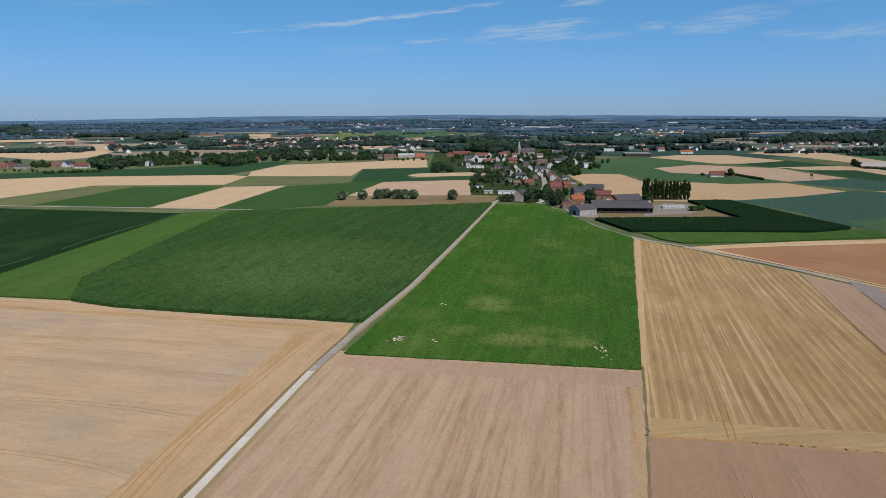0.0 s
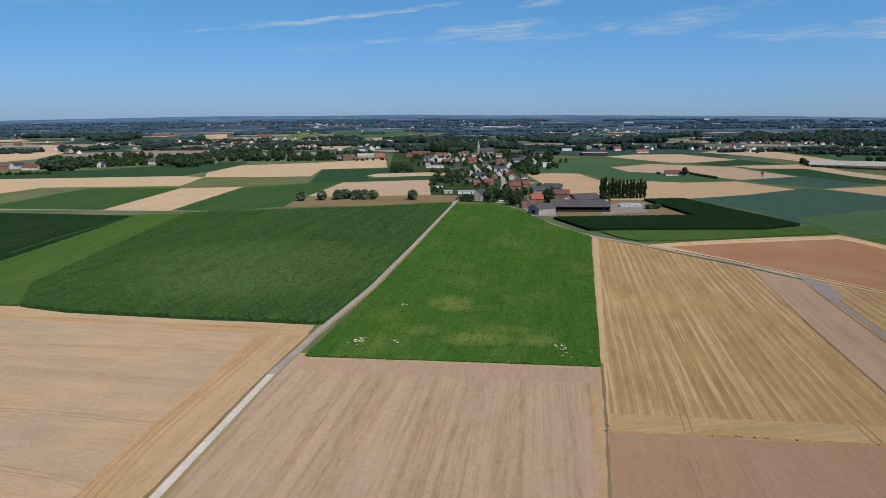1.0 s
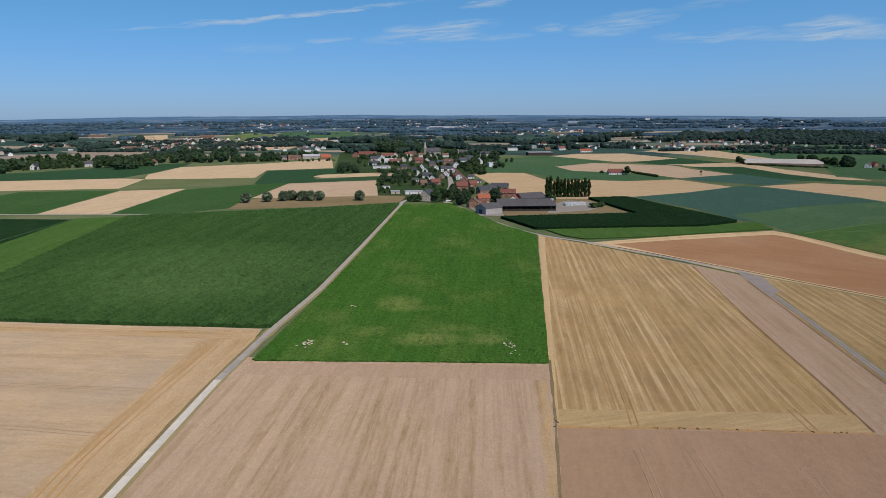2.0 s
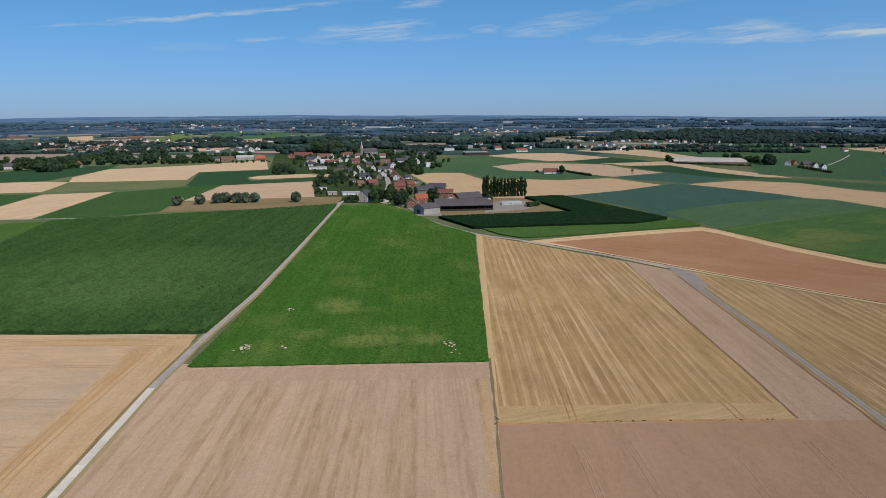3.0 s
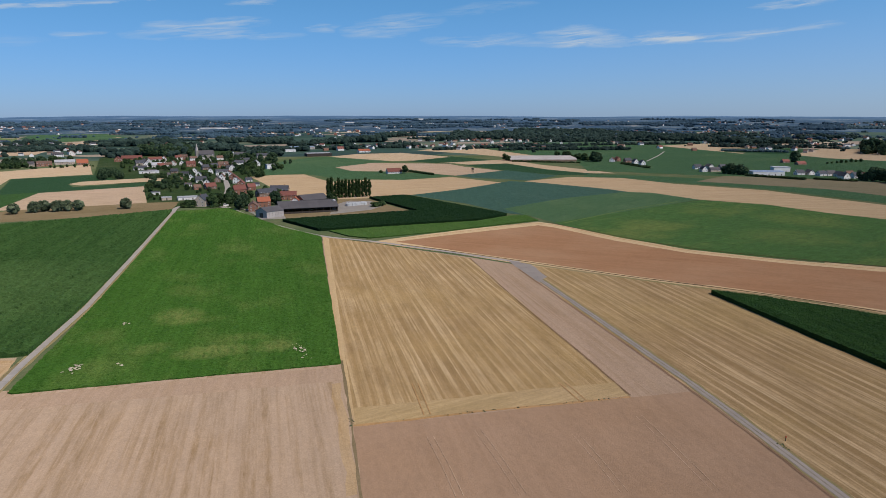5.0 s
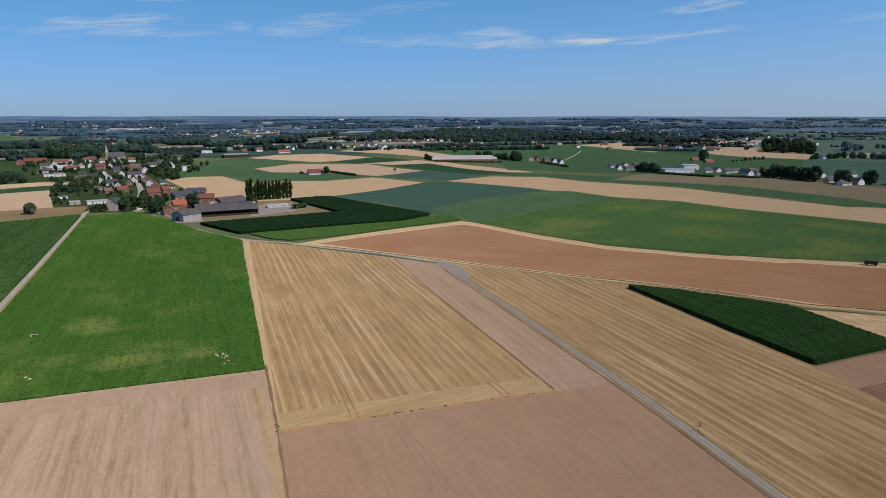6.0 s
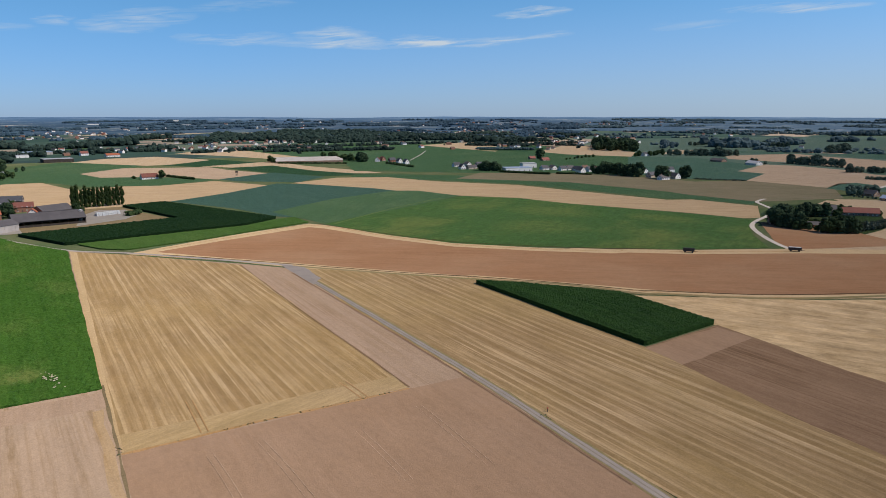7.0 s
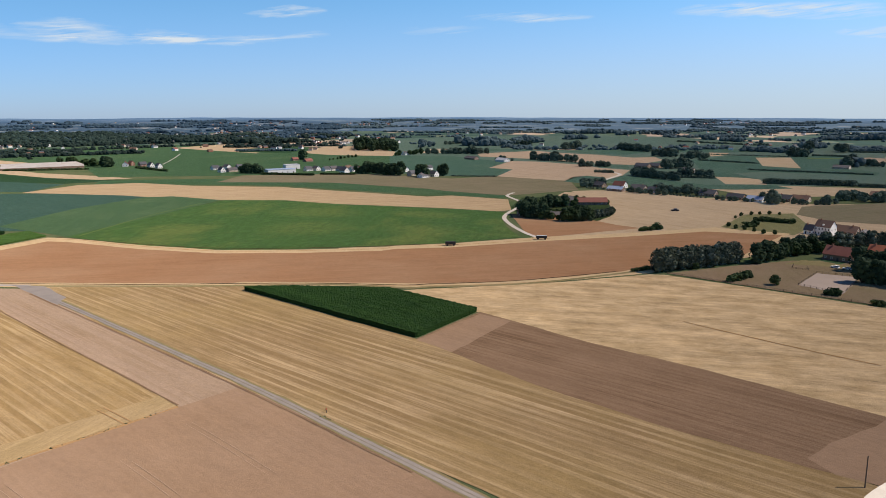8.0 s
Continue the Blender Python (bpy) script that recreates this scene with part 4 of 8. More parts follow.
field("tan_br", "trampled headland of the brown strip", [(179.6, 3.8), (196.9, -4.1), (213.4, -12.7), (206.7, -28.3), (171.8, -25.1), (173.2, -9.4), (173.9, -2.3)], 2.0)
field("tan_br", "pale headland below the maize point", [(212.9, 132.6), (254.8, 128.2), (251.2, 112.7), (206.8, 114.8)], 1.5)
# low crops
crop("green_dark", "dark green beet field with pale gaps", [(-619.1, 643.6), (-386.9, 615.8), (-215.6, 583.7), (-226, 354.9), (-233.6, 235.1)], 0.5, 2.5)
crop("green_light", "light green crop strip", [(-216.8, 587.1), (-179.1, 594), (-177.7, 345.1), (-162.6, 304.8), (-198.7, 310.5), (-320, 326.7), (-232.5, 234), (-225.2, 353.6)], 0.9, 1.5, 0.3)
crop("green_left", "large dense green maize field", [(-180, 594), (-150, 601.1), (-48.1, 623.4), (37.1, 651.3), (-0.3, 438.3), (-19.6, 333), (-33.6, 272), (-89.7, 282), (-140.7, 293.8), (-163.6, 303.9), (-179.1, 345.1)], 1.7, 1.0, 0.48)
crop("green_main", "bright green crop with yellowish patches", [(39.9, 647.2), (83.1, 651.3), (92.6, 590.6), (102.8, 523.3), (118.3, 469.6), (60.8, 219.9), (15.6, 226.9), (-35.5, 234.4), (-30.8, 256), (-15.5, 331.9), (2.8, 432.6)], 0.55, 0.9, 0.8)
crop("beet_dark", "dark green maize block with a stepped edge", [(217.1, 668.2), (255.8, 672.6), (280.4, 507.9), (245.3, 490.5), (192.9, 492.8), (123.1, 492.6), (109.1, 552), (152, 555), (222.9, 558.2)], 2.0, 1.0)
crop("green_light", "mid-green crop strip below the maize", [(129.1, 490.2), (192, 490.4), (244.2, 488.2), (279.3, 502.8), (292.9, 502.5), (287.4, 471.7), (236.4, 462.2), (193.1, 452.8), (144.9, 448.6), (134.9, 463)], 0.8, 1.1)
crop("maize_dark", "tall dark green maize plot with a pointed end", [(238.9, 243.9), (252, 224.5), (270, 182.5), (258.2, 130.9), (215.2, 134), (224.6, 179.7)], 1.9, 0.6, 0.16)

# ---- roads, lanes and tracks ----
band("crop_gap", "meadow_strip", "pale gap line in the beet field", [(-218.9, 580.3), (-224.6, 520), (-229.9, 470.8), (-231.5, 424.3)], 0.6, "crop gap", 0.56, 0.3)
band("crop_gap", "meadow_strip", "pale gap line in the beet field", [(-234.6, 400.1), (-236.2, 381.3), (-240.6, 351)], 0.6, "crop gap", 0.56, 0.3)
band("wheel_track", "track", "dark wheel track on the straw headland", [(163.5, 438.4), (231.6, 453), (282.1, 457.5), (292.3, 382), (303.6, 328.1), (329.2, 283.7), (356.5, 246.5), (365.8, 242.4), (387.4, 214.7), (433, 173.2)], 0.8, "wheel track", 0.0, 0.3)
band("wheel_track", "track", "dark wheel track below the ploughed field", [(176.2, 381.5), (196.5, 338), (224, 283.2), (241.8, 252.8), (247.3, 252.2), (268.6, 210.8), (286.1, 174), (309.6, 140.6), (330.5, 119.9)], 0.6, "wheel track", 0.0, 0.3)
band("verge", "verge", "dry grass verge beside the concrete road", [(-56.3, 116.9), (-54.7, 138.3), (-49.7, 173.1), (-43.4, 216.4), (-34, 264.5), (-18, 333), (0.7, 436.4), (37.8, 647.2)], 4.6, "verge", 0.0, 0.5)
band("verge", "dry_grass", "dark dry grass edge of the concrete road", [(-58.1, 116.9), (-56.5, 138.3), (-51.5, 173.1), (-45.2, 216.4), (-35.8, 264.5)], 0.8, "verge", 0.0, 0.5)
band("verge", "dry_grass", "dry grassy boundary between the fields", [(61.9, 223.5), (56.3, 199.7), (50, 172.7), (42.2, 140.8), (37, 119.5)], 0.7, "verge", 0.0, 0.5)
band("verge", "track", "dark furrow along the field edge", [(50.4, 172.3), (84, 167.3), (108.6, 162.5), (128.7, 158.9)], 1.1, "verge", 0.0, 0.6)
band("road", "asphalt", "worn asphalt lane to the farm", [(85.6, 643), (92.5, 580.5), (103.7, 523.3), (119.6, 471.8), (144.5, 436.7), (175.5, 379.9), (196, 340.2)], 3.4)
band("road", "verge", "dirt track along the ploughed field", [(195.2, 338.9), (224.8, 284.2), (245.5, 248.8), (267.7, 213.1), (278.6, 178.8), (285.4, 170.4), (307.4, 139.7), (329.4, 119.4), (365, 94.4)], 3.0)
band("verge", "verge", "weedy verge beside the gravel lane", [(190.9, 327.3), (181.2, 285.2), (169, 231.9), (159.1, 189.5), (152.9, 162.5), (146.6, 137.6), (141.1, 118.5), (137.1, 103.9), (130.8, 81.7), (125.2, 61.3)], 3.9, "verge", 0.0, 0.7)
band("road", "lane_bed", "grey gravel lane between stubble fields", [(189.9, 328), (180.5, 284.2), (168.5, 231.2), (158.7, 189), (152.6, 162.1), (146.3, 137.4), (140.9, 118.2), (136.9, 103.7), (130.8, 81.7), (125.2, 61.3)], 2.6, "road", 0.0, 0.35)
field("lane", "pale gravel where the lane meets the track", [(192.2, 349.2), (198.2, 332.0), (190.3, 302.9), (180.3, 293.8), (186.7, 322.7)], 1.0)
band("road", "pale_track", "pale gravel track across the fields", [(-515.9, 656.1), (-398.9, 635.3), (-278.2, 623.4), (-151.8, 608.4)], 3.2)
band("road", "pale_track", "pale lane to the moated farm", [(439.6, 179.4), (452.9, 193.6), (481.2, 216.9), (510.8, 236.1), (539.1, 245.7), (572.4, 252.4), (611.1, 266.2), (640.2, 289), (656.4, 300.6), (683.4, 305.4)], 3.4)
band("road", "edge", "pale straw track along the ploughed field", [(344.7, 269.5), (389.1, 215.6), (437.6, 178.5), (479.1, 134.7), (537.7, 82.8)], 3.0)
band("road", "pale_track", "pale farm lane far off", [(844.9, 267.6), (905.5, 268.6), (960.4, 275.9), (998, 308.5), (991, 322.5)], 5.0)
band("road", "pale_track", "pale access track", [(815.6, 994.9), (947.2, 1121.3), (1058.8, 1235.1)], 2.5)
band("road", "concrete_old", "pale village road", [(83.1, 651.3), (77.4, 681.8), (86.4, 719.4), (101.4, 794.3), (113.3, 891), (121.1, 989.1)], 6.0)
road = band("road", "verge", "narrow concrete farm road of cast slabs", [(-55.1, 131.3), (-49.7, 173.1), (-43.4, 216.4), (-34, 264.5), (-18, 333), (0.7, 436.4), (37.8, 647.2)], 2.2)
# flat dark strips that paint the shaded ditch banks of the ploughed field
band("verge", "ditch", "ditch bank below the ploughed field, shade painted on", [(156.2, 419.3), (177, 383), (198.9, 342), (227.3, 287.4), (249, 252.4), (269.5, 214.6), (282.8, 183), (290.4, 173.4), (313.9, 142.6), (336.5, 122.1), (360.2, 103.3)], 1.3, "ditch", 0.0, 0.5)
band("verge", "ditch", "ditch bank above the ploughed field, shade painted on", [(288, 460.4), (298, 389.5), (310.4, 335.5), (336.2, 289.8), (363.8, 251.7), (370.7, 245.6), (384.1, 229.1)], 1.0, "ditch", 0.0, 0.4)

# ---- materials of buildings and plants ----
M.update({
    "bark": plain_material("grey_bark", (0.11, 0.085, 0.06), (0.07, 0.055, 0.04), 3.0, 0.95),
    "leaf_oak": leaf_material("oak_leaves", (0.013, 0.029, 0.011), (0.048, 0.076, 0.029), 0.5),
    "leaf_dark": leaf_material("dark_leaves", (0.014, 0.030, 0.016), (0.050, 0.080, 0.038), 0.4),
    "leaf_poplar": leaf_material("poplar_leaves", (0.008, 0.018, 0.006), (0.030, 0.048, 0.013), 0.25),
    "leaf_silver": leaf_material("silver_willow_leaves", (0.028, 0.040, 0.026), (0.155, 0.178, 0.128), 0.25),
    "leaf_willow": leaf_material("pollard_leaves", (0.036, 0.054, 0.028), (0.135, 0.162, 0.094), 0.25),
    "leaf_light": leaf_material("light_leaves", (0.019, 0.037, 0.013), (0.060, 0.088, 0.031), 0.4),
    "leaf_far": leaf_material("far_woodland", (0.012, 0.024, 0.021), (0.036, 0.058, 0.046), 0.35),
    # farthest leaves blued: the haze of distance is painted into their colour
    "leaf_haze_blue": leaf_material("distant_woodland", (0.022, 0.045, 0.064), (0.052, 0.088, 0.116), 0.35),
    # leaves lightened towards grey, so that haze sits in the base colour
    "leaf_haze_tree": leaf_material("haze_lightened_leaves", (0.036, 0.060, 0.046), (0.110, 0.150, 0.108), 0.4),
    # paler and bluer still: painted haze on the sunward side of the land
    "leaf_haze_rise": leaf_material("haze_paled_woodland", (0.046, 0.078, 0.088), (0.104, 0.150, 0.154), 0.35),
    "wall_white": plain_material("white_render", (0.68, 0.67, 0.65), (0.55, 0.535, 0.51), 0.8, 0.9),
    "wall_brick": plain_material("red_brick", (0.27, 0.13, 0.085), (0.20, 0.10, 0.07), 1.2, 0.95, per_object=0.25),
    "wall_brown": plain_material("brown_brick", (0.22, 0.15, 0.11), (0.16, 0.11, 0.085), 1.2, 0.95, per_object=0.25),
    "wall_pale": plain_material("pale_brick", (0.46, 0.38, 0.30), (0.36, 0.30, 0.24), 1.2, 0.95, per_object=0.2),
    "wall_concrete": plain_material("stained_concrete_panels", (0.40, 0.37, 0.35), (0.26, 0.235, 0.22), 0.5, 0.95),
    "wall_stone": plain_material("grey_weathered_stone", (0.24, 0.225, 0.20), (0.17, 0.16, 0.145), 1.2, 0.95),
    "wall_timber": plain_material("dark_timber_boards", (0.030, 0.024, 0.020), (0.055, 0.045, 0.038), 2.0, 0.9),
    "roof_red": plain_material("red_clay_tiles", (0.20, 0.072, 0.055), (0.135, 0.052, 0.042), 1.5, 0.85, per_object=0.3),
    "roof_orange": plain_material("orange_clay_tiles", (0.34, 0.105, 0.055), (0.25, 0.082, 0.045), 1.5, 0.85, per_object=0.15),
    "roof_dark": plain_material("dark_slate", (0.040, 0.042, 0.052), (0.065, 0.067, 0.078), 1.5, 0.7, per_object=0.4),
    "roof_brown": plain_material("weathered_brown_tiles", (0.16, 0.09, 0.065), (0.11, 0.07, 0.055), 1.5, 0.85, per_object=0.3),
    "roof_grey": plain_material("fibre_cement_sheets", (0.062, 0.057, 0.062), (0.092, 0.086, 0.09), 0.6, 0.8, per_object=0.2),
    "roof_pale": plain_material("pale_metal_sheets", (0.40, 0.40, 0.42), (0.30, 0.30, 0.31), 0.6, 0.6, per_object=0.15),
    "roof_blue": plain_material("blue_grey_metal_sheets", (0.20, 0.25, 0.36), (0.27, 0.32, 0.42), 0.6, 0.5),
    "glass": plain_material("window_glass", (0.02, 0.024, 0.03), (0.03, 0.035, 0.04), 1.0, 0.08, spec=0.6),
    "frame_white": plain_material("white_window_frames", (0.74, 0.73, 0.70), (0.66, 0.65, 0.62), 2.0, 0.6),
    "door_dark": plain_material("dark_door_paint", (0.05, 0.04, 0.035), (0.07, 0.055, 0.045), 2.0, 0.6),
    "wrap_white": plain_material("white_bale_wrap", (0.56, 0.57, 0.57), (0.42, 0.43, 0.43), 1.5, 0.45),
    "steel_dark": plain_material("dark_painted_steel", (0.022, 0.022, 0.026), (0.04, 0.036, 0.034), 2.0, 0.6),
    "rubber": plain_material("tyre_rubber", (0.02, 0.02, 0.02), (0.03, 0.028, 0.026), 3.0, 0.9),
    "post_wood": plain_material("weathered_post", (0.10, 0.075, 0.055), (0.065, 0.05, 0.04), 4.0, 0.95),
    "sand": plain_material("riding_sand", (0.205, 0.165, 0.14), (0.175, 0.14, 0.12), 0.4, 0.95),
    "chalk": plain_material("bare_pale_straw", (0.56, 0.50, 0.40), (0.42, 0.36, 0.24), 0.8, 0.95),
})


def hills_material():
    """Woods, clearings and roofs of the farthest land, its blue distance haze painted in."""
    m, tr, bsdf = material("distant_land", 1.0, 0.0, 0.0)
    pos = node(tr, "ShaderNodeTexCoord")
    xyz = node(tr, "ShaderNodeSeparateXYZ")
    tr.links.new(pos.outputs["Object"], xyz.inputs[0])
    az = calc(tr, "ARCTAN2", xyz.outputs[0], xyz.outputs[1])
    r = calc(tr, "SQRT", calc(tr, "ADD", calc(tr, "MULTIPLY", xyz.outputs[0], xyz.outputs[0]), calc(tr, "MULTIPLY", xyz.outputs[1], xyz.outputs[1])))
    polar = node(tr, "ShaderNodeCombineXYZ")
    tr.links.new(calc(tr, "MULTIPLY", az, 14.0), polar.inputs[0])
    tr.links.new(calc(tr, "MULTIPLY", r, 0.0055), polar.inputs[1])
    woods_n = spread(tr, noise_at(tr, polar.outputs[0], 1.0, 6.0, 0.75), 0.40, 0.52)
    strips = spread(tr, noise_at(tr, polar.outputs[0], 2.6, 5.0, 0.7), 0.52, 0.60)
    dots = spread(tr, noise_at(tr, polar.outputs[0], 11.0, 3.0, 0.6), 0.64, 0.69)
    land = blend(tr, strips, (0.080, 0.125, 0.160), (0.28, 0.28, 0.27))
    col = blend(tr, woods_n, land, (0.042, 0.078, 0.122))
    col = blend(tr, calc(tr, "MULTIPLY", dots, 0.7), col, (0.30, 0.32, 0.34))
    # painted haze: paler towards the sun's side, then bluer with distance
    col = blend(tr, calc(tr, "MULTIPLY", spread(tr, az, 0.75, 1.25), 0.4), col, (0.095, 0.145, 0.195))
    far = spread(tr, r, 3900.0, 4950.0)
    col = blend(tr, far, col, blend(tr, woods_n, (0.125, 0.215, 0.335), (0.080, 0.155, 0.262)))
    tr.links.new(col, bsdf.inputs["Base Color"])
    return m


M["hills"] = hills_material()


# ---- plants ----
def blob(bm, centre, radius, rng, squash=0.85, levels=2):
    """One leafy clump: an uneven ball."""
    made = bmesh.ops.create_icosphere(bm, subdivisions=levels, radius=1.0)["verts"]
    seed = rng.uniform(0, 99)
    for v in made:
        k = radius * (1.0 + 0.5 * noise.noise(v.co * 1.7 + Vector((seed, 0, 0))) + rng.uniform(-0.12, 0.12))
        v.co = Vector((v.co.x * k, v.co.y * k, v.co.z * k * squash)) + Vector(centre)


def leaf_tuft(bm, centre, out, size, rng):
    """A small sprig: one bent pair of leafy blades turned outwards."""
    out = Vector(out).normalized()
    side = out.cross(Vector((rng.uniform(-1, 1), rng.uniform(-1, 1), rng.uniform(-1, 1)))).normalized()
    c, tip = Vector(centre), Vector(centre) + out * size * rng.uniform(0.5, 1.0)
    a, b = bm.verts.new(c - side * size * 0.5), bm.verts.new(c + side * size * 0.5)
    d, e = bm.verts.new(tip + side * size * 0.35), bm.verts.new(tip - side * size * 0.35)
    bm.faces.new((a, b, d, e))


def trunk_mesh(height, radius, rng, limbs=5, reach=2.0):
    bm = bmesh.new()

    def limb(a, b, r0, r1, sides=6):
        a, b = Vector(a), Vector(b)
        way = (b - a).normalized()
        x = way.orthogonal().normalized()
        y = way.cross(x)
        rings = [[bm.verts.new(p + (x * math.cos(k * 6.2832 / sides) + y * math.sin(k * 6.2832 / sides)) * r) for k in range(sides)]
                 for p, r in ((a, r0), ((a + b) / 2 + x * r0 * 0.4, (r0 + r1) / 2), (b, r1))]
        for lo, hi in zip(rings, rings[1:]):
            for k in range(sides):
                bm.faces.new((lo[k], lo[(k + 1) % sides], hi[(k + 1) % sides], hi[k]))

    limb((0, 0, -0.3), (0, 0, height), radius, radius * 0.45)
    for k in range(limbs):
        a = k * 6.2832 / limbs + rng.uniform(-0.4, 0.4)
        z = height * rng.uniform(0.5, 0.95)
        limb((0, 0, z), (math.cos(a) * reach, math.sin(a) * reach, z + reach * rng.uniform(0.5, 1.2)), radius * 0.4, radius * 0.12)
    return bm


def tree_kind(name, label, leaves, height, width, clear, clumps, tufts, seed, narrow=False, category="tree"):
    """A tree with its trunk and limbs and a crown of many clumps and sprigs."""
    rng = random.Random(seed)
    root = tagged(new(name), label, category)
    crown_h = height - clear
    bm = trunk_mesh(clear + crown_h * 0.5, max(0.12, height * 0.022), rng, 3 if narrow else 5, width * (0.15 if narrow else 0.3))
    part("trunk", bm, M["bark"], root)
    bm = bmesh.new()
    for k in range(clumps):
        t = (k + rng.random()) / clumps
        z = clear + crown_h * (0.06 + 0.88 * t)
        prof = math.sin(math.pi * min(1.0, 0.16 + 0.80 * t)) ** (0.55 if not narrow else 0.4)
        spread_r = width / 2 * prof
        a, rad = rng.uniform(0, 6.2832), spread_r * math.sqrt(rng.random()) * 0.8
        size = (0.24 if not narrow else 0.36) * width * rng.uniform(0.75, 1.25) * (0.6 + 0.4 * prof)
        blob(bm, (math.cos(a) * rad, math.sin(a) * rad, z), size, rng, 1.25 if narrow else 0.85)
    for k in range(tufts):
        t = rng.random()
        z = clear + crown_h * (0.03 + 0.99 * t)
        prof = math.sin(math.pi * min(1.0, 0.14 + 0.82 * t)) ** (0.55 if not narrow else 0.4)
        a = rng.uniform(0, 6.2832)
        rad = width / 2 * prof * rng.uniform(0.82, 1.12)
        leaf_tuft(bm, (math.cos(a) * rad, math.sin(a) * rad, z), (math.cos(a), math.sin(a), rng.uniform(-0.3, 1.0)), width * rng.uniform(0.07, 0.13), rng)
    part("crown", bm, M[leaves], root)
    return root


PLACED = []     # footprints of buildings: x, y, radius


def free_of_buildings(x, y, gap=2.0):
    return all(math.hypot(x - a, y - b) > r + gap for a, b, r in PLACED)


FAR_TREES, FAR_STAND = 800.0, {}


def join_far_trees():
    """Trees that stand too far off to be counted: one mesh for each kind."""
    for root, places in FAR_STAND.values():
        verts, faces, slots, at = [], [], [], 0
        for slot, piece in enumerate(root.children):
            me = piece.data
            co = np.zeros(len(me.vertices) * 3)
            me.vertices.foreach_get("co", co)
            co = co.reshape(-1, 3)
            polys = [tuple(f.vertices) for f in me.polygons]
            for x, y, z, a, s in places:
                c, q = math.cos(a), math.sin(a)
                verts.append(np.stack([x + s * (co[:, 0] * c - co[:, 1] * q), y + s * (co[:, 0] * q + co[:, 1] * c), z + s * co[:, 2]], 1))
                faces += [tuple(i + at for i in f) for f in polys]
                slots += [slot] * len(polys)
                at += len(co)
        ob = mesh_part("woodland", np.concatenate(verts).tolist(), faces, root.children[0].data.materials[0])
        ob.data.materials.append(root.children[1].data.materials[0])
        ob.data.polygons.foreach_set("material_index", slots)
        tagged(ob, "leafy trees of far gardens and hedgerows", "trees", "", "stuff")


class Stand:
    """Copies of one kind of plant: the first is the built one, then copies of it."""

    def __init__(self, *kinds):
        self.kinds, self.used, self.rng = list(kinds), [False] * len(kinds), random.Random(len(kinds) + 5)

    def put(self, p, scale=1.0, group="", label="", tall=1.0):
        k = self.rng.randrange(len(self.kinds))
        if math.hypot(*p) > FAR_TREES and self.used[k]:
            FAR_STAND.setdefault(self.kinds[k].name, (self.kinds[k], []))[1].append((p[0], p[1], on_land(*p), self.rng.uniform(0, 6.28), scale))
            return None
        m = pose(p[0], p[1], on_land(*p), 0, 0, self.rng.uniform(0, 360)) @ Matrix.Diagonal((scale, scale, scale * tall, 1))
        if self.used[k]:
            ob = copy_thing(self.kinds[k], m @ Matrix.Diagonal((*(1 / s for s in self.kinds[k].scale), 1)))
        else:
            ob = self.kinds[k]
            ob.matrix_basis = m
            self.used[k] = True
        return tagged(ob, label, "", group)

    def row(self, a, b, n, scale, group, jitter=0.8, vary=0.15, label=""):
        for i in range(n):
            t = i / max(1, n - 1)
            p = (a[0] + (b[0] - a[0]) * t + self.rng.uniform(-jitter, jitter), a[1] + (b[1] - a[1]) * t + self.rng.uniform(-jitter, jitter))
            self.put(p, scale * self.rng.uniform(1 - vary, 1 + vary), group, label)

    def scatter(self, ring, n, low, high, group):
        xs, ys = [p[0] for p in ring], [p[1] for p in ring]
        done = 0
        for _ in range(n * 12):
            if done >= n:
                break
            p = (self.rng.uniform(min(xs), max(xs)), self.rng.uniform(min(ys), max(ys)))
            if inside(np.array(p[0]), np.array(p[1]), ring) and free_of_buildings(*p):
                self.put(p, self.rng.uniform(low, high), group)
                done += 1


# ---- buildings ----
def box(bm, x0, x1, y0, y1, z0, z1):
    v = [bm.verts.new(p) for p in ((x0, y0, z0), (x1, y0, z0), (x1, y1, z0), (x0, y1, z0), (x0, y0, z1), (x1, y0, z1), (x1, y1, z1), (x0, y1, z1))]
    for f in ((3, 2, 1, 0), (4, 5, 6, 7), (0, 1, 5, 4), (1, 2, 6, 5), (2, 3, 7, 6), (3, 0, 4, 7)):
        bm.faces.new([v[i] for i in f])


def prism(bm, profile, x0, x1):
    """A closed outline in the y-z plane drawn out along x."""
    a, b = [bm.verts.new((x0, y, z)) for y, z in profile], [bm.verts.new((x1, y, z)) for y, z in profile]
    n = len(profile)
    bm.faces.new(a[::-1])
    bm.faces.new(b)
    for k in range(n):
        bm.faces.new((a[k], a[(k + 1) % n], b[(k + 1) % n], b[k]))


def boxes_mesh(*dims):
    bm = bmesh.new()
    for d in dims:
        box(bm, *d)
    me = bpy.data.meshes.new("pieces")
    bm.to_mesh(me)
    bm.free()
    return me


def window_meshes(w=1.1, h=1.35):
    t = 0.09
    frame_me = boxes_mesh((-w / 2, -w / 2 + t, -0.05, 0.04, 0, h), (w / 2 - t, w / 2, -0.05, 0.04, 0, h), (-w / 2 + t, w / 2 - t, -0.05, 0.04, 0, t),
                          (-w / 2 + t, w / 2 - t, -0.05, 0.04, h - t, h), (-0.04, 0.04, -0.045, 0.04, t, h - t))
    pane_me = boxes_mesh((-w / 2 + t, w / 2 - t, -0.025, 0.03, t, h - t))
    frame_me.materials.append(M["frame_white"])
    pane_me.materials.append(M["glass"])
    return frame_me, pane_me


FRAME, PANE = window_meshes()
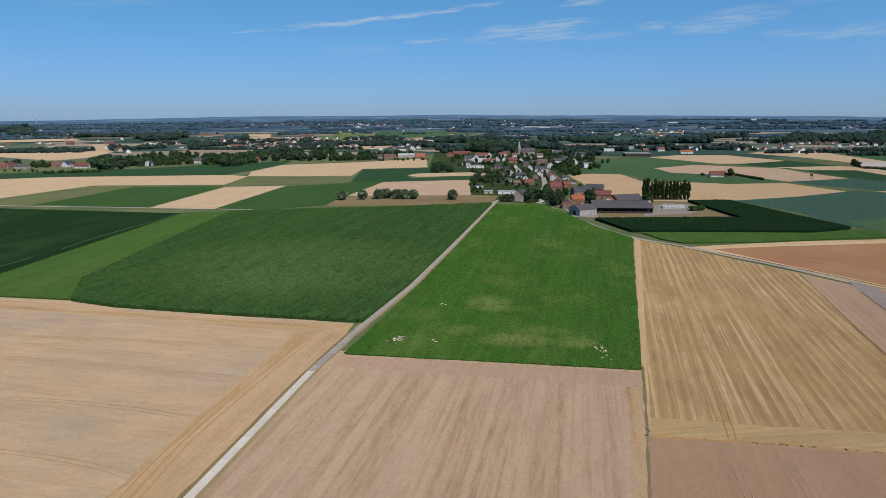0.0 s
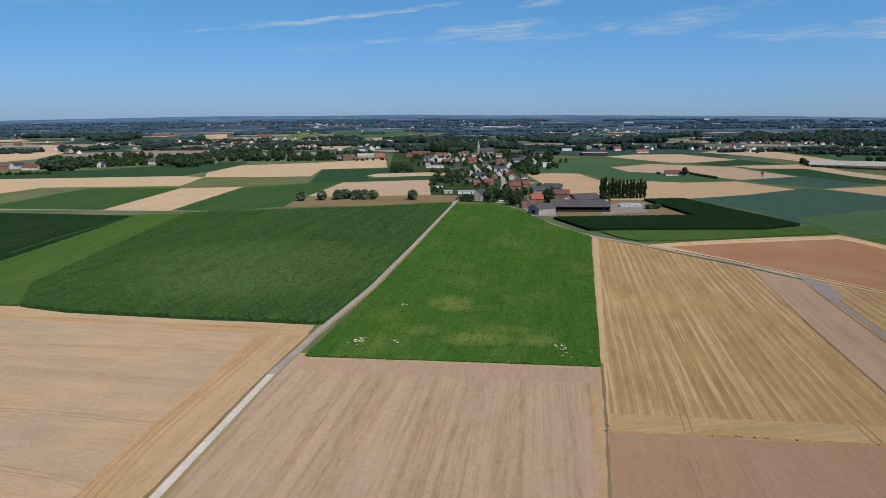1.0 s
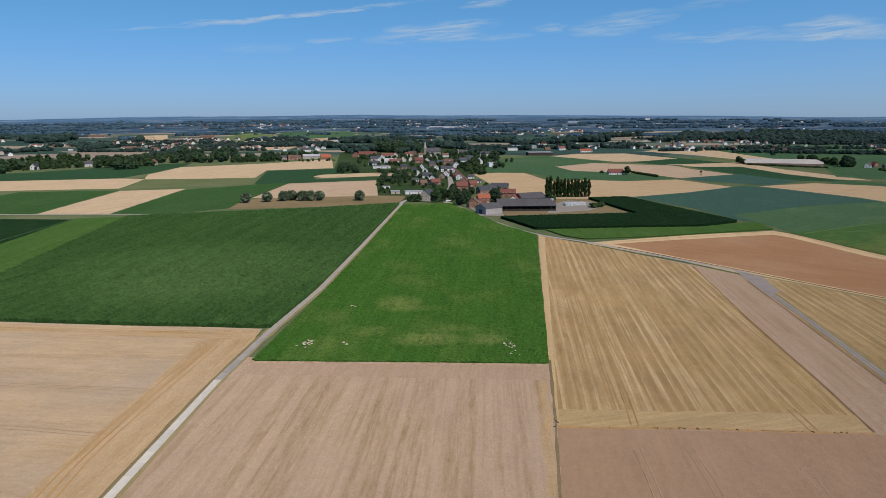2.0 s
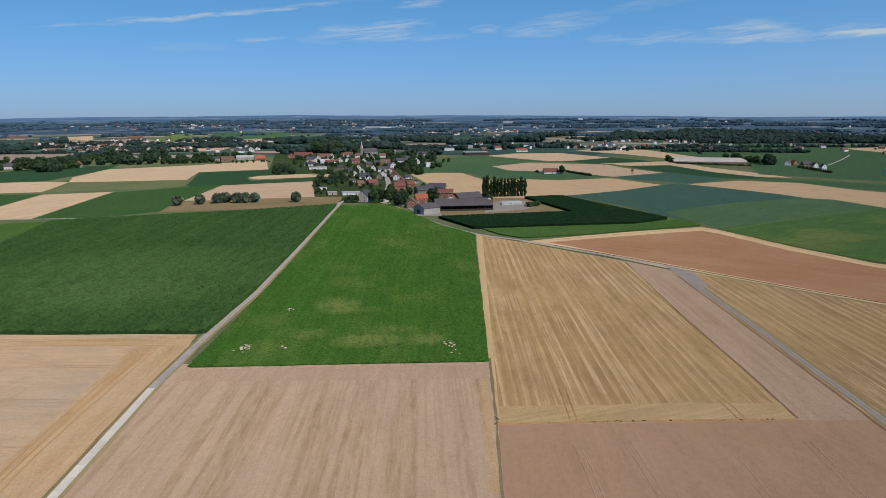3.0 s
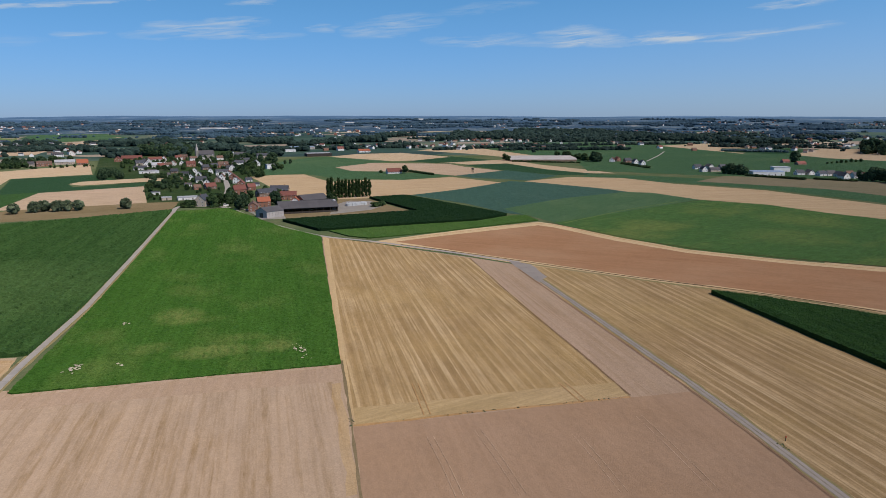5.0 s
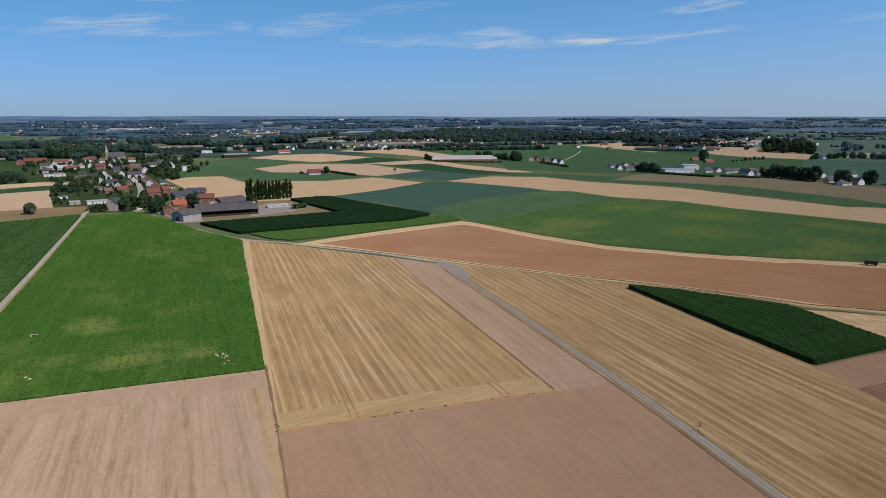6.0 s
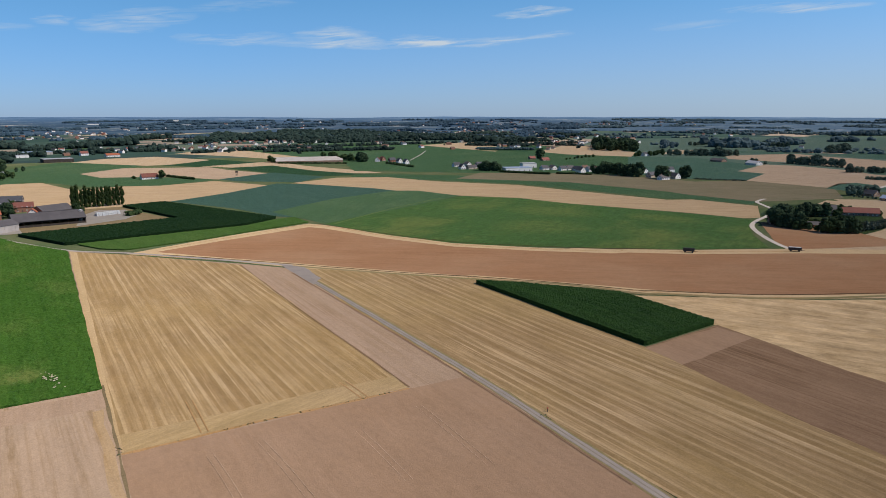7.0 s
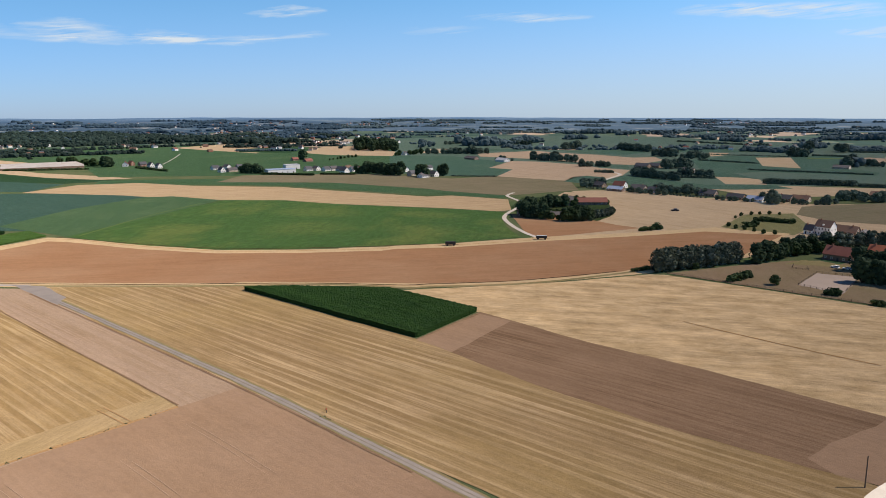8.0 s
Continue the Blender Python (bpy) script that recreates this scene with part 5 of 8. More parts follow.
FAR_WINDOW = boxes_mesh((-0.55, -0.45, -0.05, 0.04, 0, 1.35), (0.45, 0.55, -0.05, 0.04, 0, 1.35), (-0.45, 0.45, -0.05, 0.04, 0, 0.1), (-0.45, 0.45, -0.05, 0.04, 1.25, 1.35), (-0.45, 0.45, -0.03, 0.03, 0.1, 1.25))
FAR_WINDOW.materials.append(M["frame_white"])
FAR_WINDOW.materials.append(M["glass"])
FAR_WINDOW.polygons.foreach_set("material_index", [0] * 24 + [1] * 6)
DOOR = boxes_mesh((-0.5, 0.5, -0.06, 0.03, 0.0, 2.1))
DOOR.materials.append(M["door_dark"])


def child(name, data, parent, m):
    ob = new(name, data)
    ob.parent = parent
    ob.matrix_basis = m
    return ob


def window(parent, m, fine):
    win = child("window", FRAME if fine else FAR_WINDOW, parent, m)
    if fine:
        child("pane", PANE, win, Matrix())
    return win


HOUSE_WORDS = {"wall_white": "white rendered", "wall_brick": "red brick", "wall_brown": "brown brick", "wall_pale": "pale brick", "wall_concrete": "grey concrete",
               "roof_red": "red tiled", "roof_orange": "orange tiled", "roof_dark": "dark slate", "roof_brown": "brown tiled", "roof_grey": "grey sheet",
               "roof_pale": "pale metal", "roof_blue": "blue-grey metal"}


def house(p, rot, w, d, eave, ridge, wall, roof, fine=True, name="house", chimney=True, windows=True, label="", group="village houses"):
    """A gabled house: ridge along its own x; walls, roof slopes with eaves, chimney, door and windows."""
    root = tagged(new(name), label or f"{HOUSE_WORDS[wall]} {name.replace('_', ' ')} with a {HOUSE_WORDS[roof]} gabled roof", name.replace("_", " "), group)
    root.matrix_basis = pose(p[0], p[1], on_land(*p), 0, 0, rot)
    PLACED.append((p[0], p[1], max(w, d) * 0.5))
    bm = bmesh.new()
    prism(bm, [(-d / 2, -0.4), (d / 2, -0.4), (d / 2, eave), (0, ridge), (-d / 2, eave)], -w / 2, w / 2)
    part("wall", bm, M[wall], root)
    over, th = 0.45, 0.22
    slope = (ridge - eave) / (d / 2)
    for s in (-1, 1):
        y1, z1 = s * (d / 2 + over), eave - over * slope
        bm = bmesh.new()
        prism(bm, [(0, ridge + 0.03), (y1, z1 + 0.03), (y1, z1 + th), (0, ridge + 0.03 + th)][::s], -w / 2 - 0.35, w / 2 + 0.35)
        part("roof", bm, M[roof], root)
    if chimney:
        bm = bmesh.new()
        cx = w * 0.3 * (1 if (p[0] * 7 + p[1]) % 2 > 1 else -1)
        box(bm, cx - 0.35, cx + 0.35, -0.1, 0.5, ridge - 0.9, ridge + 0.9)
        box(bm, cx - 0.42, cx + 0.42, -0.17, 0.57, ridge + 0.9, ridge + 1.02)
        part("chimney", bm, M["wall_brick"], root)
    if windows:
        storeys = 2 if eave > 4.2 else 1
        n = max(2, int(w / 3.2))
        for side in (-1, 1):
            for st in range(storeys):
                for i in range(n):
                    x = (i + 0.5) / n * w - w / 2
                    if st == 0 and i == n // 2:
                        child("door", DOOR, root, pose(x, side * (d / 2 + 0.01), 0.0, 0, 0, 0 if side < 0 else 180))
                        continue
                    window(root, pose(x, side * (d / 2 + 0.01), 0.9 + 2.7 * st, 0, 0, 0 if side < 0 else 180), fine)
            for st in range(storeys + (1 if ridge - eave > 3 else 0)):
                for yy in ((-d * 0.22, d * 0.22) if st < storeys else (0.0,)):
                    window(root, pose(side * (w / 2 + 0.01), yy, 0.9 + 2.7 * st, 0, 0, 90 if side > 0 else -90), fine)
    return root


def flat_shed(p, rot, w, d, h, wall, roof, label, name="shed"):
    root = tagged(new(name), label, name.replace("_", " "))
    root.matrix_basis = pose(p[0], p[1], on_land(*p), 0, 0, rot)
    PLACED.append((p[0], p[1], max(w, d) * 0.5))
    bm = bmesh.new()
    box(bm, -w / 2, w / 2, -d / 2, d / 2, -0.3, h)
    part("wall", bm, M[wall], root)
    bm = bmesh.new()
    prism(bm, [(-d / 2 - 0.3, h + 0.003), (d / 2 + 0.3, h + 0.35), (d / 2 + 0.3, h + 0.6), (-d / 2 - 0.3, h + 0.22)], -w / 2 - 0.3, w / 2 + 0.3)
    part("roof", bm, M[roof], root)
    for i in range(max(1, int(w / 8))):
        child("door", DOOR, root, pose((i + 0.5) / max(1, int(w / 8)) * w - w / 2, -d / 2 - 0.01, 0))
    return root


# ---- the farm with the long barn ----
def long_barn(p, rot):
    """A long open-fronted barn: dark timber back and ends, posts along the front, a sheet roof in strips."""
    w, d, eave, ridge = 48.0, 22.0, 4.8, 9.4
    root = tagged(new("barn"), "long dark barn with a grey sheet roof and open front", "barn")
    root.matrix_basis = pose(p[0], p[1], 0, 0, 0, rot)
    PLACED.append((p[0], p[1], 24))
    bm = bmesh.new()
    box(bm, -w / 2, w / 2, d / 2 - 0.3, d / 2, -0.3, eave)
    part("back_wall", bm, M["wall_timber"], root)
    for s in (-1, 1):
        bm = bmesh.new()
        prism(bm, [(-d / 2, -0.3), (d / 2 - 0.3, -0.3), (d / 2 - 0.3, eave), (0, ridge - 0.1), (-d / 2, eave)], s * w / 2 - 0.15, s * w / 2 + 0.15)
        part("end_wall", bm, M["wall_timber"], root)
    bm = bmesh.new()
    box(bm, -w / 2 + 0.2, w / 2 - 0.2, -d / 2 + 0.1, -d / 2 + 0.3, 0, 1.7)
    part("front_wall", bm, M["wall_timber"], root, "dark boarded half-height front wall")
    bm = bmesh.new()
    box(bm, -w / 2 + 0.2, w / 2 - 0.2, -d / 2 + 0.1, -d / 2 + 0.3, eave - 1.0, eave - 0.05)
    part("beam", bm, M["wall_timber"], root)
    for i in range(9):
        bm = bmesh.new()
        x = -w / 2 + 0.6 + i * (w - 1.2) / 8
        box(bm, x - 0.15, x + 0.15, -d / 2 - 0.05, -d / 2 + 0.25, -0.2, eave - 0.05)
        part("post", bm, M["post_wood"], root)
    slope = (ridge - eave) / (d / 2)
    for s in (-1, 1):
        for i in range(6):
            x0, x1 = -w / 2 - 0.6 + i * (w + 1.2) / 6, -w / 2 - 0.6 + (i + 1) * (w + 1.2) / 6 - 0.04
            y1, z1 = s * (d / 2 + 0.8), eave - 0.8 * slope
            bm = bmesh.new()
            prism(bm, [(s * 0.05, ridge), (y1, z1), (y1, z1 + 0.16), (s * 0.05, ridge + 0.16)][::s], x0, x1)
            part("roof_panel", bm, M["roof_grey"], root)
    bm = bmesh.new()
    box(bm, -w * 0.12, w * 0.42, -0.55, 0.55, ridge - 0.12, ridge + 0.45)
    part("ridge_vent", bm, M["roof_grey"], root)
    return root


long_barn((140.4, 601.1), -3)
barn = house((106.0, 582.0), 28, 17, 13.5, 5.2, 8.2, "wall_concrete", "roof_grey", name="barn", chimney=False, windows=False, label="grey concrete barn with a sheet roof beside the lane", group="farm buildings")
for k in range(6):
    bm = bmesh.new()
    box(bm, -8.5 + k * 2.84, -8.5 + k * 2.84 + 2.76, -6.85, -6.75, 0, 5.0)
    part("wall_panel", bm, M["wall_concrete"], barn)
bm = bmesh.new()
box(bm, -8.56, -8.5, -2.2, 2.2, 0, 3.9)
part("door", bm, M["door_dark"], barn, "dark sliding barn door")
house((113.4, 651.2), 0, 11, 9, 5.0, 8.5, "wall_brick", "roof_orange", name="farm_building", group="farm buildings")
house((100.6, 627.1), 80, 17, 8, 4.5, 7.5, "wall_brick", "roof_brown", name="farm_building", group="farm buildings")
house((144.1, 695.7), -12, 17, 9, 4.5, 8.0, "wall_brick", "roof_red", name="farm_building", group="farm buildings")
house((140, 643), 75, 10, 8, 4.5, 8.0, "wall_white", "roof_orange", name="farm_building", group="farm buildings")
house((156.3, 651.2), 20, 26, 17, 5.0, 9.0, "wall_brown", "roof_grey", name="shed", chimney=False, windows=False, label="grey sheet-roofed farm shed behind the barn", group="farm buildings")
house((130.8, 730.6), 15, 20, 10, 4.5, 8.0, "wall_brown", "roof_dark", name="farm_building", group="farm buildings")
house((147.9, 752), -20, 18, 10, 4.5, 8.5, "wall_brown", "roof_dark", name="farm_building", group="farm buildings")
field("gravel", "pale concrete farmyard with bales", [(152.5, 573.9), (173.2, 634.9), (195, 659.6), (212.4, 647), (207.3, 604.7), (192.4, 587.2), (172.2, 580.5)])
field("gravel", "grey yard before the concrete barn", [(93.1, 643), (100.2, 631), (95.8, 567.4), (115, 564.3), (117.3, 580.5), (97.2, 590.6)])


def silo():
    root = tagged(new("silo"), "slim pale concrete silo beside the barn", "silo")
    x, y = (162.8, 597.6)
    root.matrix_basis = pose(x, y, 0)
    bm = bmesh.new()
    bmesh.ops.create_cone(bm, cap_ends=True, segments=16, radius1=1.4, radius2=1.4, depth=9.0, matrix=pose(0, 0, 4.4))
    part("shaft", bm, M["wall_concrete"], root)
    bm = bmesh.new()
    bmesh.ops.create_cone(bm, cap_ends=True, segments=16, radius1=1.55, radius2=0.2, depth=0.9, matrix=pose(0, 0, 9.36))
    part("cap", bm, M["roof_pale"], root)


silo()


def bale_mesh():
    bm = bmesh.new()
    bmesh.ops.create_cone(bm, cap_ends=True, segments=12, radius1=0.68, radius2=0.68, depth=1.3, matrix=pose(0, 0, 0.66, 0, 90, 0))
    bmesh.ops.bevel(bm, geom=[e for e in bm.edges if abs(e.calc_face_angle(0)) > 1.0], offset=0.1, segments=2, affect="EDGES")
    return bm


bale = tagged(part("bale", bale_mesh(), M["wrap_white"]), "round white film-wrapped silage bale", "bale", "bales in the farmyard")
bx, by = (181.5, 619.5)
ex, ey = (200, 623.3)
spots = [(i, j, k) for i in range(13) for j in range(5) for k in range(2) if not (k and (i + j) % 4 == 0)]
for n, (i, j, k) in enumerate(spots):
    m = pose(bx + (ex - bx) * i / 12 + 0.1 * math.sin(n), by + (ey - by) * i / 12 + j * 1.5 + 0.08 * math.cos(n * 2), k * 1.3, 0, 0, 90 + 9 * math.sin(n))
    if n:
        copy_thing(bale, m)
    else:
        bale.matrix_basis = m

# ---- the village: houses ----
house((64.8, 677.3), 60, 13, 10, 6.0, 10.5, "wall_pale", "roof_dark")
for at, rot, w, d, eave, ridge, wall, roof in (
        ((88.3, 834.2), 20, 11.8, 7.7, 3.1, 6.7, "wall_brown", "roof_red"),
        ((74.7, 833.6), 8, 7.6, 6.9, 2.7, 5.5, "wall_brick", "roof_brown"),
        ((87.4, 923.2), 5, 12.6, 7.7, 3.4, 7.2, "wall_white", "roof_dark"),
        ((79.4, 965.6), 85, 9.2, 6.9, 3.6, 7.0, "wall_white", "roof_dark"),
        ((113.3, 1053.8), 85, 8.4, 6.9, 4.0, 7.7, "wall_white", "roof_dark"),
        ((125.1, 1023.3), 0, 16.8, 7.7, 4.5, 7.7, "wall_white", "roof_dark"),
        ((94.0, 1075.5), 84, 8.4, 6.9, 4.0, 7.5, "wall_white", "roof_dark"),
        ((77.6, 1043.1), 2, 11.8, 6.9, 2.7, 4.8, "wall_white", "roof_dark"),
        ((68.2, 1086.6), 6, 10.1, 6.9, 3.1, 6.2, "wall_brown", "roof_dark"),
        ((55.3, 1032.1), 4, 7.6, 6.0, 2.5, 4.9, "wall_white", "roof_grey"),
        ((130.1, 994.0), 70, 7.6, 7.7, 4.5, 7.7, "wall_white", "roof_red")):
    house(at, rot, w, d, eave, ridge, wall, roof, at[1] < 840)
for at, rot, w, d, eave, ridge, wall, roof in (
        ((127.5, 940.2), 70, 7.6, 7.7, 4.5, 7.7, "wall_brick", "roof_red"),
        ((125.2, 891.8), 70, 8.4, 7.7, 4.5, 7.9, "wall_white", "roof_red"),
        ((122.9, 841.2), 70, 8.4, 7.7, 4.5, 7.9, "wall_brick", "roof_red"),
        ((111.5, 778.4), 5, 12.6, 8.6, 4.0, 7.9, "wall_brick", "roof_red"),
        ((127.2, 802.1), 8, 8.4, 7.7, 4.0, 7.0, "wall_brick", "roof_red"),
        ((105.1, 728.2), 4, 14.3, 6.9, 2.5, 4.4, "wall_pale", "roof_brown"),
        ((140.0, 846.7), 5, 6.7, 5.2, 2.5, 4.0, "wall_white", "roof_dark"),
        ((105.8, 914.7), 80, 8.4, 6.9, 3.8, 7.0, "wall_brown", "roof_dark"),
        ((114.9, 1134.6), 10, 10.1, 7.7, 4.0, 7.6, "wall_brown", "roof_dark"),
        ((116.5, 1228.1), 80, 9.2, 7.7, 4.0, 7.9, "wall_white", "roof_dark"),
        ((99.3, 1213.8), 5, 10.9, 7.7, 4.0, 7.6, "wall_brown", "roof_brown")):
    house(at, rot, w, d, eave, ridge, wall, roof, at[1] < 840)
for at, rot, w, d, eave, ridge, wall, roof in (
        ((91.2, 1257.1), 82, 8.4, 6.9, 4.0, 7.5, "wall_white", "roof_dark"),
        ((78.6, 1257.5), 75, 9.2, 7.7, 4.0, 7.9, "wall_white", "roof_brown"),
        ((68.5, 1213.6), 5, 10.1, 7.7, 4.0, 7.4, "wall_white", "roof_brown"),
        ((56.6, 1199.6), 12, 10.1, 7.7, 4.0, 7.6, "wall_white", "roof_red"),
        ((56.4, 1355.9), 3, 12.6, 8.6, 4.5, 7.9, "wall_white", "roof_red"),
        ((71.7, 1391.5), 82, 10.1, 7.7, 4.5, 8.3, "wall_white", "roof_red"),
        ((45.4, 1338.0), 80, 9.2, 7.7, 4.0, 7.9, "wall_white", "roof_dark"),
        ((35.1, 1338.0), 5, 10.9, 7.7, 3.6, 7.0, "wall_brown", "roof_dark"),
        ((26.4, 1173.0), 3, 18.5, 8.6, 3.2, 6.2, "wall_white", "roof_dark"),
        ((40.4, 1109.6), 5, 12.6, 6.9, 2.5, 4.4, "wall_white", "roof_grey"),
        ((96.6, 1410.4), 8, 10.9, 7.7, 4.5, 7.9, "wall_white", "roof_red")):
    house(at, rot, w, d, eave, ridge, wall, roof, at[1] < 840)
for at, rot, w, d, eave, ridge, wall, roof in (
        ((109.6, 1410.4), 82, 9.2, 7.7, 4.5, 7.9, "wall_brick", "roof_dark"),
        ((119.5, 1373.4), 6, 11.8, 7.7, 4.5, 7.9, "wall_white", "roof_brown"),
        ((135.3, 1373.5), 80, 10.1, 7.7, 4.5, 7.9, "wall_white", "roof_dark"),
        ((130.7, 1160.0), 5, 10.1, 7.7, 4.0, 7.6, "wall_brick", "roof_dark"),
        ((147.6, 1173.1), 80, 9.2, 7.7, 4.0, 7.7, "wall_white", "roof_dark"),
        ((145.2, 1098.9), 6, 10.9, 7.7, 4.0, 7.6, "wall_brown", "roof_dark"),
        ((207.8, 1430.0), 5, 12.6, 7.7, 3.8, 7.6, "wall_white", "roof_dark"),
        ((169.7, 1229.7), 2, 18.5, 10.3, 2.7, 4.8, "wall_brown", "roof_grey"),
        ((188.9, 1244.4), 2, 15.1, 10.3, 2.7, 4.4, "wall_brown", "roof_grey"),
        ((164.9, 1373.6), 8, 11.8, 7.7, 4.0, 7.6, "wall_white", "roof_brown"),
        ((187.3, 1449.7), 80, 10.1, 7.7, 4.0, 7.9, "wall_white", "roof_dark")):
    house(at, rot, w, d, eave, ridge, wall, roof, at[1] < 840)
for at, rot, w, d, eave, ridge, wall, roof in (
        ((233.7, 1491.1), 4, 11.8, 7.7, 4.0, 7.6, "wall_white", "roof_dark"),
        ((139.7, 1304.4), 84, 8.4, 6.9, 4.0, 7.6, "wall_white", "roof_dark"),
        ((93.4, 1012.7), 80, 7.6, 6.9, 3.6, 6.9, "wall_white", "roof_dark"),
        ((89.9, 883.5), 84, 7.6, 6.9, 3.6, 6.7, "wall_white", "roof_dark"),
        ((68.8, 874.9), 4, 7.6, 5.2, 2.3, 4.0, "wall_white", "roof_grey"),
        ((64.6, 955.6), 3, 8.4, 5.2, 2.3, 3.9, "wall_pale", "roof_brown"),
        ((141.2, 906.4), 6, 7.6, 6.0, 2.7, 4.9, "wall_white", "roof_dark"),
        ((115.4, 948.2), 72, 8.4, 6.9, 4.1, 7.4, "wall_white", "roof_brown")):
    house(at, rot, w, d, eave, ridge, wall, roof, at[1] < 840)
for at, rot, w, d, eave, ridge, wall, roof in (
        ((54.7, 1340.5), 5, 22, 10, 6.0, 10.0, "wall_white", "roof_red"),
        ((38.4, 1244.1), 90, 12, 10, 5.0, 9.0, "wall_white", "roof_dark"),
        ((51.6, 1214.7), 0, 15, 10, 4.0, 8.0, "wall_white", "roof_pale"),
        ((64.5, 1229), 90, 11, 10, 4.5, 9.0, "wall_white", "roof_brown"),
        ((28.5, 1274.9), 10, 13, 9, 4.5, 8.5, "wall_pale", "roof_dark"),
        ((19.5, 1414.2), 0, 34, 11, 5.0, 9.5, "wall_brick", "roof_red"),
        ((-3.3, 1395.6), 80, 14, 10, 5.0, 9.0, "wall_brick", "roof_red"),
        ((-57, 1342.3), 3, 17, 10, 3.5, 9.0, "wall_brick", "roof_orange")):
    house(at, rot, w, d, eave, ridge, wall, roof, False)
for at, rot, w, d, eave, ridge, wall, roof in (
        ((-84, 1360.3), 5, 30, 12, 4.5, 8.0, "wall_pale", "roof_pale"),
        ((-111.6, 1326), 8, 22, 11, 4.5, 8.5, "wall_brick", "roof_brown"),
        ((-133.2, 1326.3), 0, 16, 10, 4.5, 8.0, "wall_pale", "roof_grey"),
        ((-109.7, 1614.5), 0, 18, 10, 5.0, 9.0, "wall_white", "roof_grey"),
        ((-87.6, 1665.7), 85, 14, 10, 5.0, 9.0, "wall_white", "roof_brown"),
        ((101.1, 1214.1), 5, 14, 10, 5.0, 9.0, "wall_brick", "roof_red"),
        ((105.4, 1412.7), 0, 15, 10, 5.0, 9.0, "wall_white", "roof_brown"),
        ((144.7, 1172.2), 8, 15, 10, 5.0, 9.0, "wall_brick", "roof_brown"),
        ((148.3, 1097.5), 85, 12, 9, 5.0, 9.0, "wall_white", "roof_dark"),
        ((173.7, 1199.1), 0, 14, 9, 5.0, 9.0, "wall_white", "roof_dark")):
    house(at, rot, w, d, eave, ridge, wall, roof, False)
for at, rot, w, d, eave, ridge, wall, roof in (
        ((198.1, 1185), 85, 14, 11, 4.5, 10.0, "wall_white", "roof_dark"),
        ((191.6, 1257.1), 5, 15, 10, 4.5, 9.0, "wall_brown", "roof_dark"),
        ((210.6, 1450.3), 5, 18, 11, 5.0, 9.5, "wall_white", "roof_grey"),
        ((202.3, 1471), 85, 14, 11, 5.0, 10.0, "wall_white", "roof_dark"),
        ((454.3, 1602.2), 5, 15, 11, 4.5, 9.0, "wall_white", "roof_red"),
        ((479.8, 1508.5), 3, 26, 12, 3.5, 7.0, "wall_white", "roof_orange"),
        ((599.9, 1762), 3, 16, 11, 3.5, 7.0, "wall_white", "roof_red"),
        ((243.8, 1391.3), 0, 20, 11, 5.0, 9.0, "wall_pale", "roof_dark")):
    house(at, rot, w, d, eave, ridge, wall, roof, False)
house((343.2, 944.9), -4, 20, 9.5, 2.8, 7.2, "wall_white", "roof_red", name="shed", chimney=False, label="low white shed with a red tiled roof in the fields", group="field sheds")
flat_shed((206.9, 1108.6), 5, 15, 10, 6.5, "wall_white", "roof_pale", "white cube-shaped modern house by a field", "modern_house")
flat_shed((56.5, 736.1), 2, 18, 7, 2.8, "wall_white", "roof_pale", "long low white garden shed", "garden_shed")
flat_shed((37.9, 741.5), 2, 9, 6, 2.6, "wall_pale", "roof_pale", "small pale garden shed", "garden_shed")
flat_shed((30.8, 799.5), 6, 8, 6, 2.6, "wall_white", "roof_grey", "white garden shed by the field", "garden_shed")
flat_shed((35.8, 1098.7), 2, 26, 8, 3.0, "wall_white", "roof_pale", "long low white outbuilding", "outbuilding")
flat_shed((354.6, 1408.3), -2, 48, 26, 6.0, "wall_timber", "roof_pale", "dark hall with a pale metal roof", "hall")
flat_shed((390.2, 1709.2), -2, 60, 30, 6.0, "wall_concrete", "roof_blue", "wide grey-blue industrial hall among trees", "hall")
flat_shed((342.1, 1604.7), -2, 22, 15, 5.0, "wall_white", "roof_pale", "small white industrial hall among trees", "hall")


def church(p):
    root = tagged(new("church"), "old stone church with a grey roof and pointed spire", "church")
    root.matrix_basis = pose(p[0], p[1], 0, 0, 0, 8) @ Matrix.Diagonal((0.95, 0.95, 0.92, 1))
    PLACED.append((p[0], p[1], 26))
    bm = bmesh.new()
    prism(bm, [(-7, -0.4), (7, -0.4), (7, 8), (0, 15), (-7, 8)], 3, 32)
    part("nave", bm, M["wall_stone"], root)
    for s in (-1, 1):
        bm = bmesh.new()
        prism(bm, [(0, 15.05), (s * 7.6, 7.45), (s * 7.6, 7.75), (0, 15.4)][::s], 2.8, 32.4)
        part("roof", bm, M["roof_grey"], root)
    bm = bmesh.new()
    box(bm, -3.2, 3.0, -3.1, 3.1, -0.4, 15)
    box(bm, -3.4, 3.2, -3.3, 3.3, 15, 15.5)
    part("tower", bm, M["wall_stone"], root)
    bm = bmesh.new()
    bmesh.ops.create_cone(bm, cap_ends=True, segments=8, radius1=3.3, radius2=0.05, depth=15, matrix=pose(-0.1, 0, 23.0))
    part("spire", bm, M["wall_concrete"], root, "pale pointed spire")
    for i in range(4):
        for s in (-1, 1):
            child("window", FRAME, root, pose(7 + i * 7, s * 7.02, 3, 0, 0, 0 if s < 0 else 180) @ Matrix.Diagonal((1.2, 1, 2.6, 1)))


church((133.5, 1450))

